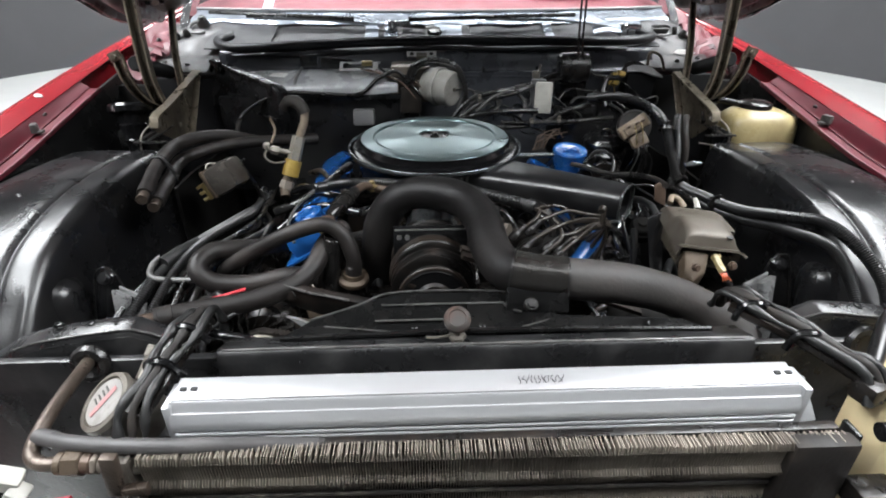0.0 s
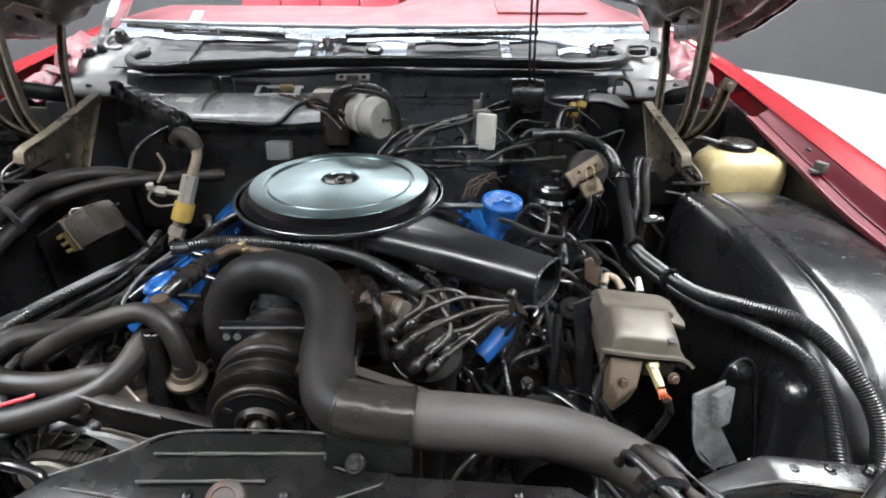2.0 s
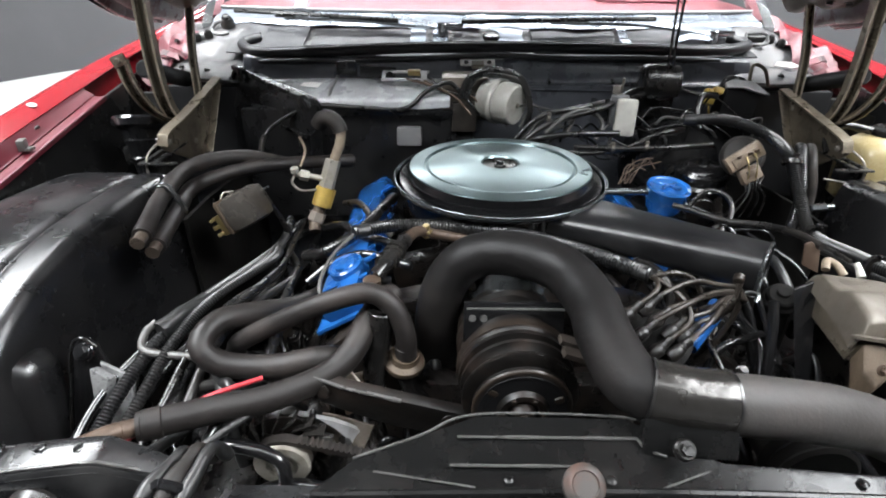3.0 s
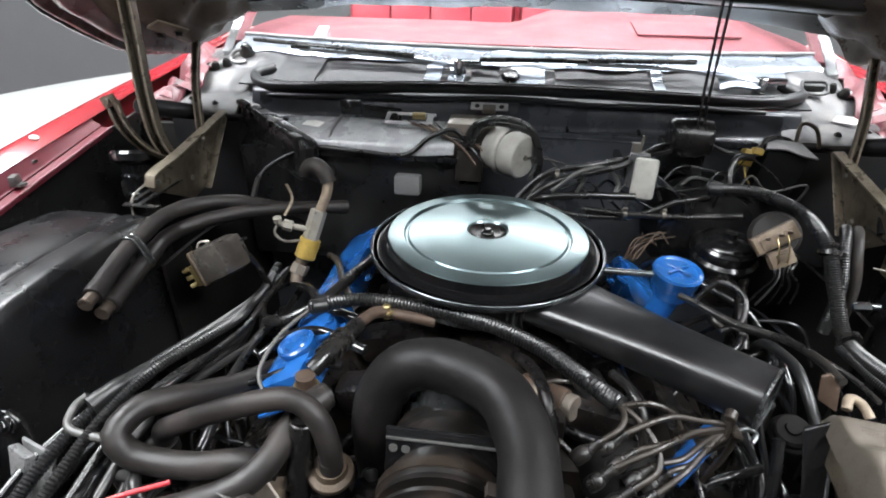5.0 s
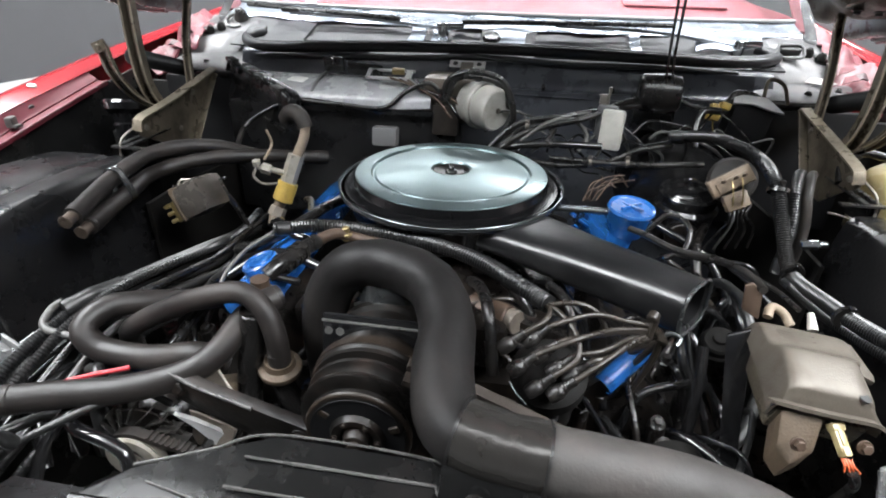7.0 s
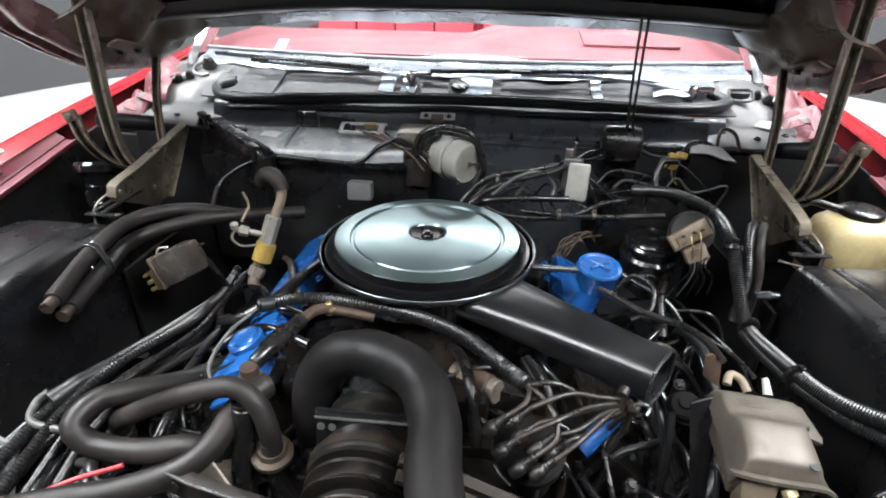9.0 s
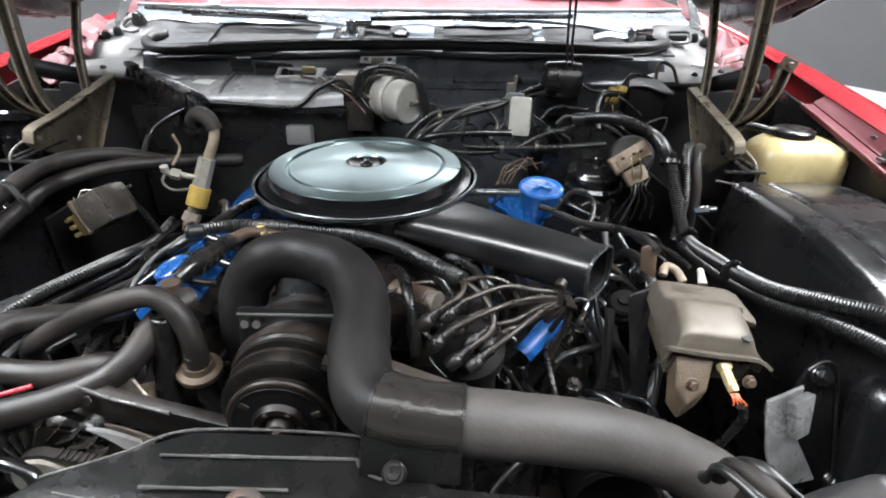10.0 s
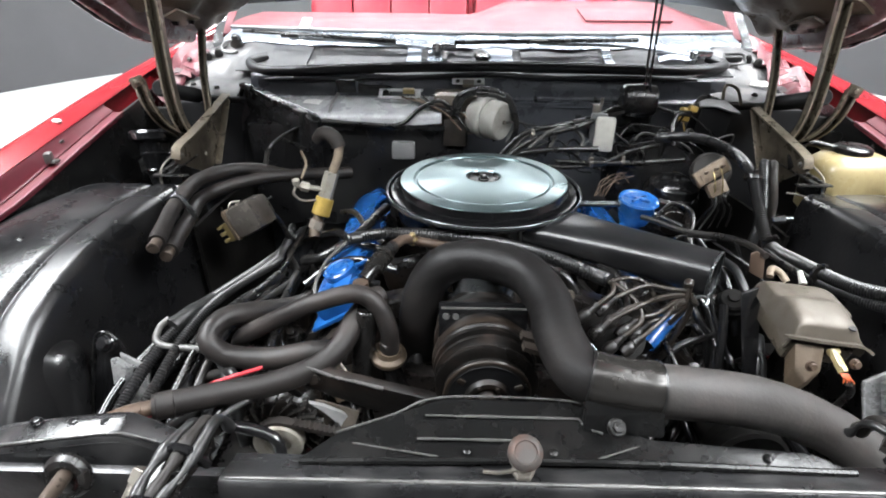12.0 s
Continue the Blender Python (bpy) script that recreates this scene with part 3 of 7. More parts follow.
part("seal_crown", tube([(x, y + 0.006, z + 0.010) for x, y, z in seal], 0.005, 10), SEALM, COWL, "dusty crown of the weatherstrip")
for s in (-1, 1):
    part("cowl_corner", sheet([[(s * 0.60, 1.60, 0.985), (s * 0.70, 1.59, 0.990), (s * 0.78, 1.60, 0.995), (s * 0.84, 1.62, 0.985)], [(s * 0.63, 1.70, 1.010), (s * 0.73, 1.70, 1.008), (s * 0.80, 1.70, 1.006), (s * 0.85, 1.71, 1.004)], [(s * 0.65, 1.765, 1.036), (s * 0.74, 1.76, 1.012), (s * 0.81, 1.76, 1.010), (s * 0.87, 1.77, 1.012)], [(s * 0.655, 1.82, 1.052), (s * 0.74, 1.83, 1.050), (s * 0.81, 1.83, 1.044), (s * 0.89, 1.84, 1.038)], [(s * 0.655, 1.88, 1.072), (s * 0.74, 1.87, 1.078), (s * 0.82, 1.88, 1.066), (s * 0.92, 1.91, 1.05)], [(s * 0.66, 1.95, 1.095), (s * 0.78, 1.95, 1.10), (s * 0.84, 1.97, 1.09), (s * 0.95, 2.0, 1.07)]], 0.004, 6, 0.012), CORNERM, CAR, "crumpled dusty grey cowl corner plate")
    part("corner_lip", tube([(s * 0.595, 1.597, 0.984), (s * 0.66, 1.592, 0.987), (s * 0.74, 1.592, 0.991), (s * 0.84, 1.617, 0.984)], 0.0035, 8, lump=0.0015), CORNERM, CAR)
    part("fender_gusset", sheet([[(s * 0.835, 1.64, 0.985), (s * 0.865, 1.64, 0.985), (s * 0.90, 1.65, 0.98)], [(s * 0.82, 1.70, 1.018), (s * 0.86, 1.70, 1.012), (s * 0.925, 1.71, 0.985)], [(s * 0.815, 1.76, 1.034), (s * 0.87, 1.77, 1.03), (s * 0.935, 1.78, 1.005)], [(s * 0.83, 1.85, 1.058), (s * 0.90, 1.86, 1.06), (s * 0.945, 1.87, 1.025)], [(s * 0.84, 1.98, 1.10), (s * 0.92, 1.99, 1.085), (s * 0.955, 2.0, 1.05)]], 0.004, 6, 0.055), RED_DULL, CAR, "crumpled red overspray gusset")
    for u, v, w, a in ((0.825, 1.685, 1.024, 20), (0.850, 1.70, 1.028, -35), (0.838, 1.74, 1.036, 60), (0.862, 1.655, 1.008, 5)):
        part("torn_flap", prism([(s * (u - 0.018), v - 0.006, w - 0.006), (s * (u - 0.004), v - 0.016, w + 0.004), (s * (u + 0.016), v - 0.004, w + 0.002 + 0.0001 * a), (s * (u + 0.012), v + 0.014, w + 0.012), (s * (u - 0.010), v + 0.012, w + 0.008)], (0.001, -0.002, 0.003), 0.001), RED_DULL if a > 0 else MAROON, CAR, "bent paint-flecked metal flap")
    for k in range(6):
        q = V(s * (0.790 + 0.014 * k), 1.845 + 0.012 * math.sin(k * 2.1), 1.066 - 0.004 * k)
        part("sealer_lump", lathe([(0, -0.010), (0.012 + 0.003 * math.sin(k * 1.7), -0.010), (0.011, 0.002), (0.006, 0.008 + 0.002 * math.cos(k * 3.0)), (0, 0.009)], q, (0.3 * math.sin(k), -0.3, 1), 14), GREYMET if k % 2 else DEEPBLACK, CAR, "dark hardened sealer lump")
part("slot_frame", sweep(spline([(0.708, 1.826, 1.082), (0.758, 1.828, 1.083), (0.768, 1.822, 1.070), (0.764, 1.815, 1.056), (0.716, 1.813, 1.056), (0.706, 1.818, 1.070), (0.708, 1.826, 1.082)], 0.006), lambda i, q: circle(0.004, 8)), CORNERM, CAR, "silver rim of the cowl slot")
part("corner_slot", box((0.737, 1.829, 1.069), (0.052, 0.018, 0.020), (28, 0, 0), 0.006), INKBLACK, CAR, "dark slot in the cowl corner")
part("corner_label", prism([(0.735, 1.700, 1.0145), (0.765, 1.742, 1.0195), (0.800, 1.738, 1.0185), (0.806, 1.698, 1.0145), (0.772, 1.682, 1.0125)], (0, -0.0005, 0.003), 0.001), FADED, CAR, "worn tan paper label")
part("wiper_hook", tube([(-0.748, 1.872, 1.098), (-0.772, 1.876, 1.092), (-0.786, 1.872, 1.078), (-0.780, 1.862, 1.066), (-0.752, 1.852, 1.064), (-0.735, 1.856, 1.068)], 0.0055, 10), GREYMET, CAR, "bent grey metal hook")
part("wiper_pivot", lathe([(0, 0.026), (0.008, 0.024), (0.016, 0.012), (0.020, 0.0), (0.020, -0.008), (0, -0.008)], (-0.745, 1.885, 1.090), (0, -0.4, 0.9), 20), RUBBER, CAR, "black rubber wiper pivot cover")

# added black panels stand in for the dark under the cowl corners
for x, w in ((-0.70, 0.24), (0.70, 0.28)):
    part("dark_fill_panel", box((x, 1.602, 0.835), (w, 0.024, 0.28), (0, 0, 0), 0.010), MATTBLACK, CAR, "matt black panel added to darken below the cowl corner")

# windshield, pillars, dash
wide = (-0.80, -0.66, -0.5, -0.25, 0, 0.25, 0.5, 0.66, 0.80)
bow = lambda x: 0.12 * (x / 0.8) ** 2
part("cowl_top", sheet([[(x, 1.806 + bow(x) + 0.010 * math.sin(x * 31) * math.cos(x * 13), 1.090), (x, 1.820 + bow(x), 1.100), (x, 1.845 + bow(x), 1.106), (x, 1.868 + bow(x), 1.112), (x, 1.888 + bow(x), 1.122)] for x in [q * 0.04 for q in range(-20, 21)]], 0.002, 3, 0.005), REVEAL, CAR, "rippled silver panel below the windshield")
wrow = [[(x, 1.885 + bow(x) + dy, 1.124 + dz) for x in wide] for dy, dz in ((0, 0), (0.16, 0.098), (0.36, 0.215), (0.62, 0.36))]
ws = part("windshield", sheet(wrow, 0.004, 5), GLASS, CAR, "clear raked windshield glass")
ws.visible_shadow = False
part("windshield_seal", tube([(x, 1.884 + bow(x), 1.124) for x in wide], 0.005, 10), GREYMET, CAR, "dark teal windshield edge seal")
for s in (-1, 1):
    part("windshield_pillar", sweep(spline([(s * 0.815, 1.915, 1.062), (s * 0.828, 2.0, 1.105), (s * 0.84, 2.19, 1.22), (s * 0.83, 2.40, 1.35), (s * 0.81, 2.59, 1.45)], 0.03), lambda i, q: [(0.013, -0.028), (0.013, 0.028), (0, 0.034), (-0.013, 0.028), (-0.013, -0.028)]), CHROME, CAR, "chrome windshield pillar")
hump = lambda x: 0.045 * max(0.0, min(1.0, (x + 0.02) / 0.16)) * max(0.0, min(1.0, (0.86 - x) / 0.1))
DASH = part("dashboard", sheet([[(x, 1.95 + bow(x), 1.095), (x, 2.06 + 0.5 * bow(x), 1.112), (x, 2.25, 1.125 + 0.5 * hump(x)), (x, 2.45, 1.130 + hump(x)), (x, 2.55, 1.122 + hump(x)), (x, 2.60, 1.03), (x, 2.60, 0.8)] for x in (-0.86, -0.5, -0.2, -0.02, 0.08, 0.16, 0.4, 0.7, 0.86)], 0.006, 4), DASHRED, CAR, "red vinyl dashboard top")
part("defroster_vent", box((0.1, 2.03, 1.113), (0.9, 0.02, 0.006), (6, 0, 0), 0.002), DASHRED, DASH)
part("dash_speaker_panel", box((0.52, 2.25, 1.150), (0.30, 0.16, 0.006), (9, 0, 0), 0.002), DASHRED, DASH)
part("steering_column", tube([(0.42, 2.52, 1.13), (0.42, 2.70, 1.18)], 0.045, 16), LEATHER, CAR)
part("steering_wheel", sweep([V(0.42 + 0.19 * math.cos(q * math.pi / 16), 2.72 - 0.05 * math.sin(q * math.pi / 16), 1.16 + 0.18 * math.sin(q * math.pi / 16)) for q in range(33)], lambda i, q: circle(0.012, 10)), GLOSS, CAR, "thin black steering wheel")


def car_seat(x):
    t = part("seat_back", box((x, 3.15, 1.0), (0.78, 0.16, 0.66), (-12, 0, 0), 0.05), LEATHER, CAR, "red leather seat back")
    for k in range(4):
        part("pleat", box((x - 0.285 + 0.19 * k, 3.055, 1.04), (0.185, 0.03, 0.56), (-12, 0, 0), 0.014), LEATHER, t)


car_seat(-0.40)
car_seat(0.40)
# unseen plain panels close the car; the black nose blocks bounce off the floor
part("nose_blocker", box((0, 0.14, 0.47), (2.0, 0.26, 0.42), bev=0.05), DEEPBLACK, CAR, "unseen black nose panel added to block floor bounce")
part("front_bumper", box((0, -0.03, 0.42), (2.06, 0.10, 0.16), bev=0.04), CHROME, CAR, "chrome front bumper")
for s in (-1, 1):
    part("nose_side_blocker", box((s * 0.93, 0.16, 0.62), (0.16, 0.24, 0.36), bev=0.05), DEEPBLACK, CAR)
part("cabin_floor", box((0, 3.1, 0.42), (1.78, 1.9, 0.05), bev=0.01), DARK, CAR)
part("rear_shelf", box((0, 3.62, 0.80), (1.78, 0.5, 0.72), bev=0.06), LEATHER, CAR, "red trimmed rear bench")
part("trunk_lid", sheet([[(x, 3.80, 1.02 - 0.03 * x * x), (x, 4.3, 1.03 - 0.03 * x * x), (x, 4.9, 0.98 - 0.03 * x * x), (x, 5.15, 0.90 - 0.03 * x * x), (x, 5.2, 0.5)] for x in (-0.96, -0.5, 0, 0.5, 0.96)], 0.006, 3), RED, CAR)
for s in (-1, 1):
    part("door", sheet([[(s * 0.985, y, 1.04), (s * 1.015, y, 1.02), (s * 1.03, y, 0.9), (s * 1.045, y, 0.72), (s * 1.03, y, 0.40)] for y in (2.41, 2.8, 3.3, 3.72)], 0.02, 3), RED, CAR, "red door panel")
    part("quarter_panel", sheet([[(s * 0.965, y, 1.02 - d), (s * 1.0, y, 1.0 - d), (s * 1.03, y, 0.88 - d), (s * 1.04, y, 0.72), (s * 1.02, y, 0.42)] for y, d in ((3.74, 0), (4.3, 0), (4.9, 0.04), (5.2, 0.12))], 0.008, 3), RED, CAR, "red rear quarter panel")

# hood with its inner frame
HROWS = ((1.72, 1.27, 0.80), (1.55, 1.345, 0.81), (1.30, 1.45, 0.82), (1.10, 1.66, 0.83), (0.90, 2.04, 0.83), (0.72, 2.45, 0.82))
HOOD = part("hood", sheet([[(s * hw, y - (0.07 * abs(s) ** 6 if y > 1.7 else 0), z - 0.05 * abs(s) ** 3) for s in (-1, -0.6, -0.2, 0.2, 0.6, 1)] for y, z, hw in HROWS], 0.004, 4), RED, CAR, "red hood panel standing open")
part("hood_inner", sheet([[(s * hw * 0.995, y + 0.02 - (0.07 * abs(s) ** 6 if y > 1.7 else 0), z - 0.034 - 0.05 * abs(s) ** 3) for s in (-1, -0.6, -0.2, 0.2, 0.6, 1)] for y, z, hw in HROWS], 0.006, 4, 0.01), SATIN, HOOD, "black ribbed hood underside")
for s in (-1, 1):
    line = [(s * 0.800, 1.655, 1.142), (s * 0.80, 1.54, 1.160), (s * 0.80, 1.46, 1.186), (s * 0.805, 1.36, 1.236), (s * 0.81, 1.28, 1.300), (s * 0.815, 1.10, 1.52), (s * 0.815, 0.88, 1.97)]
    shift = lambda dx, dz, n=7: [(x + s * dx, y, z + dz) for x, y, z in line[:n]]
    part("hood_rail", sheet([shift(0.034, 0.030), shift(0.036, -0.004), shift(0.030, -0.026), shift(0.018, -0.028), shift(0.010, -0.010), shift(-0.004, -0.008), shift(-0.012, -0.024), shift(-0.030, -0.026), shift(-0.040, -0.012), shift(-0.046, 0.030)], 0.004, 3, 0.006), RAILM, HOOD, "dusty maroon pressed hood rail with two ridges, lightened for reflections")
    part("rail_lip", tube(shift(0.033, -0.026), 0.0055, 10, lump=0.003), GLOSS, HOOD, "folded black lip of the hood rail")
    part("rail_end", box((s * 0.797, 1.657, 1.150), (0.074, 0.010, 0.046), (-8, 0, 0), 0.004), MAROON, HOOD)
    for k in (0.2, 0.62, 1.1):
        a = min(1, int(k)) + 2
        q = Vector(line[a]).lerp(Vector(line[a + 1]), k - int(k))
        part("rail_slot", box(q + V(s * 0.003, 0, -0.012), (0.015, 0.040, 0.005), (-22, 0, 0), 0.003), INKBLACK, HOOD)
    part("hood_corner", sheet([[(s * 0.60, 1.64, 1.235), (s * 0.66, 1.64, 1.19), (s * 0.71, 1.64, 1.165), (s * 0.77, 1.64, 1.165)], [(s * 0.60, 1.56, 1.25), (s * 0.66, 1.56, 1.22), (s * 0.70, 1.56, 1.172), (s * 0.77, 1.56, 1.175)], [(s * 0.61, 1.47, 1.29), (s * 0.66, 1.47, 1.245), (s * 0.715, 1.47, 1.205), (s * 0.77, 1.47, 1.195)], [(s * 0.62, 1.36, 1.34), (s * 0.66, 1.36, 1.30), (s * 0.72, 1.36, 1.255), (s * 0.775, 1.36, 1.235)]], 0.006, 5, 0.025), HOODCORNER, HOOD, "rough olive-brown hood corner")
    part("corner_plate", prism([(s * 0.672, 1.50, 1.190), (s * 0.722, 1.52, 1.172), (s * 0.726, 1.44, 1.198), (s * 0.684, 1.42, 1.214)], (0, 0.001, -0.005), 0.002), TAN if s < 0 else STEEL_OLD, HOOD, "yellowed steel hinge mounting plate" if s < 0 else "")
    for u, v in ((0.690, 1.49), (0.712, 1.46)):
        part("bolt", bolt((s * u, v, 1.183), (0, -0.2, -1), 0.007, 0.008), DARK, HOOD)
part("hood_rear_rail", sheet([[(x, 1.648, z + 0.034), (x, 1.640, z + 0.006), (x, 1.628, z), (x, 1.560, z + 0.004), (x, 1.505, z + 0.012), (x, 1.492, z + 0.040)] for x, z in ((-0.69, 1.226), (-0.50, 1.248), (-0.31, 1.262), (0, 1.267), (0.25, 1.262), (0.48, 1.252), (0.67, 1.238))], 0.004, 4, 0.003), RAILBLACK, HOOD, "straight black rear hood rail")
part("rail_hem", tube([(-0.68, 1.634, 1.226), (-0.50, 1.634, 1.247), (-0.31, 1.634, 1.261), (0, 1.634, 1.266), (0.25, 1.634, 1.261), (0.48, 1.634, 1.251), (0.66, 1.634, 1.238)], 0.0035, 8), SATIN, HOOD)


def hinge(s):
    yt, zt = (1.600, 0.990) if s < 0 else (1.548, 0.986)
    yb, zb = (1.47, 0.845) if s < 0 else (1.435, 0.850)
    t = part("hood_hinge", prism([(s * 0.690, 1.300, 0.940), (s * 0.690, 1.287, 0.930), (s * 0.690, 1.285, 0.915), (s * 0.690, 1.296, 0.904), (s * 0.690, 1.320, 0.893), (s * 0.691, yb - 0.045, zb - 0.008), (s * 0.691, yb, zb), (s * 0.691, yt, zt)], (s * 0.005, 0, 0)), STEEL_OLD, CAR, "aged olive steel hood hinge")
    part("hinge_flange", sweep(spline([(s * 0.689, 1.287, 0.918), (s * 0.687, 1.289, 0.934), (s * 0.686, 1.305, 0.944), (s * 0.686, 1.40, 0.956 if s < 0 else 0.962), (s * 0.686, yt, zt + 0.003)], 0.01), lambda i, q: [(-0.010, -0.002), (0.010, -0.002), (0.010, 0.002), (-0.010, 0.002)]), STEELEDGE, t, "pale flange")
    part("hinge_gusset", prism([(s * 0.674, yb, zb), (s * 0.692, yb, zb), (s * 0.692, yt, zt), (s * 0.674, yt, zt)], (0, 0.004, 0)), STEEL_OLD, t)
    part("hinge_base", join(box((s * 0.69, 1.252, 0.893), (0.075, 0.012, 0.004), bev=0.001), box((s * 0.694, 1.32, 0.895), (0.012, 0.14, 0.004), bev=0.001), box((s * 0.72, 1.30, 0.87), (0.01, 0.08, 0.05), bev=0.002)), SATIN, t)
    part("wire_stay", tube([(s * 0.700, 1.30, 0.925), (s * 0.712, 1.262, 0.905), (s * 0.714, 1.252, 0.870), (s * 0.700, 1.252, 0.865), (s * 0.650, 1.27, 0.868)], 0.0022, 8), ZINC, t, "bent bright wire stay")
    chan = lambda w, d: (lambda i, q: [(-w, -d), (w, -d), (w, d), (w - 0.004, d), (w - 0.004, -d + 0.004), (-w + 0.004, -d + 0.004), (-w + 0.004, d), (-w, d)])
    arm = [(s * 0.705, 1.43, 0.915), (s * 0.708, 1.395, 0.95), (s * 0.71, 1.372, 1.0), (s * 0.712, 1.370, 1.08), (s * 0.711, 1.375, 1.18), (s * 0.707, 1.38, 1.34)]
    link = [(s * 0.70, 1.515, 0.970), (s * 0.705, 1.538, 1.065), (s * 0.71, 1.587, 1.17), (s * 0.712, 1.60, 1.24)]
    lever = [(s * 0.715, 1.43, 0.925), (s * 0.735, 1.365, 0.970), (s * 0.742, 1.326, 1.027), (s * 0.745, 1.318, 1.080)]
    for name, line, w, d in (("hinge_arm", arm, 0.0125, 0.009), ("hinge_link", link, 0.008, 0.005), ("hinge_lever", lever, 0.012, 0.005)):
        a = part(name, sweep(spline(line, 0.02), chan(w, d)), STEEL_OLD, t)
        for e in (-1, 1):
            part("pale_edge", tube([(x + e * (w - 0.0015), y - d, z) for x, y, z in line], 0.0022, 8, lump=0.0006), STEELEDGE, a)
    part("lever_tip", join(box((s * 0.747, 1.312, 1.078), (0.030, 0.008, 0.022), (0, s * 20, 0), 0.003), cyl((s * 0.747, 1.309, 1.078), (s * 0.747, 1.303, 1.078), 0.006, seg=14)), STEEL_OLD, t)
    part("hinge_spring", tube([(s * 0.752, 1.40, 1.048), (s * 0.752, 1.58, 0.993)], 0.017, 12, corr=0.002, pitch=0.008), MATTBLACK, t)
    for y, z in ((1.315, 0.918), (1.43, 0.885), (1.50, 0.955)):
        part("bolt", bolt((s * 0.690, y, z), (-s, 0, 0), 0.005), ZINC, t)


hinge(-1)
hinge(1)


# ---- front: radiator, condenser, supports ----
def radiator_support():
    t = thing("radiator_support", "glossy black steel radiator support with side arms", "car part", (0.04, 0.51, 0.40))
    part("top_bar", sheet([[(x, 0.560, 0.844), (x, 0.534, 0.853), (x, 0.522, 0.858), (x, 0.515, 0.856), (x, 0.511, 0.846), (x, 0.507, 0.825), (x, 0.500, 0.795)] for x in (-0.30, -0.1, 0.13, 0.37)], 0.004, 5, 0.002), DUSTSHEEN, t, "scuffed glossy black cross bar")
    part("bar_lip", tube([(-0.295, 0.5185, 0.8575), (-0.1, 0.5185, 0.858), (0.1, 0.5185, 0.858), (0.365, 0.5185, 0.857)], 0.0024, 8, step=0.01, lump=0.001), EDGEGLINT, t, "scratched bar edge with its highlight in the colour")
    part("core_panel", box((0.03, 0.50, 0.60), (0.72, 0.02, 0.40), bev=0.003), SATIN, t)
    for s, x0, x1 in ((-1, -0.29, -0.66), (1, 0.36, 0.70)):
        X = lambda q: 0.035 + s * q
        ledge = ((0.412, 0.606, 0.586, 0.815), (0.437, 0.608, 0.585, 0.829), (0.462, 0.608, 0.581, 0.842), (0.485, 0.608, 0.578, 0.847), (0.580, 0.602, 0.570, 0.838), (0.640, 0.616, 0.585, 0.812), (0.700, 0.630, 0.600, 0.775))
        part("side_arm", sheet([[(X(q), yb + 0.012, z - 0.02), (X(q), yb, z + 0.002), (X(q), yf + 0.006, z), (X(q), yf, z - 0.004), (X(q), yf - 0.004, z - 0.015), (X(q), yf - 0.012, z - 0.13)] for q, yb, yf, z in ledge], 0.005, 4, 0.001), DUSTSHEEN, t, "black pressed steel side arm, greyed for dust and sheen")
        part("arm_edge", tube([(X(q), yf + 0.001, z) for q, yb, yf, z in ledge[1:6]], 0.002, 8, step=0.01, lump=0.001), EDGEGLINT, t)
        part("side_wall", box((x0 + s * 0.20, 0.556, 0.64), (0.40, 0.012, 0.36), bev=0.003), DUSTSHEEN, t)
        for k in (0.04, 0.10, 0.17):
            part("bolt", bolt((X(0.47 + k * 0.6), 0.594, 0.845), (0, 0, 1), 0.005, 0.005), GLOSS, t)
        part("grommet", lathe([(0.010, 0), (0.016, 0.004), (0.022, 0.003), (0.026, -0.002), (0.026, -0.006), (0.008, -0.006)], (X(0.515), 0.545, 0.818), (0, -1, 0.25), 24), RUBBER, t)
    return t


radiator_support()


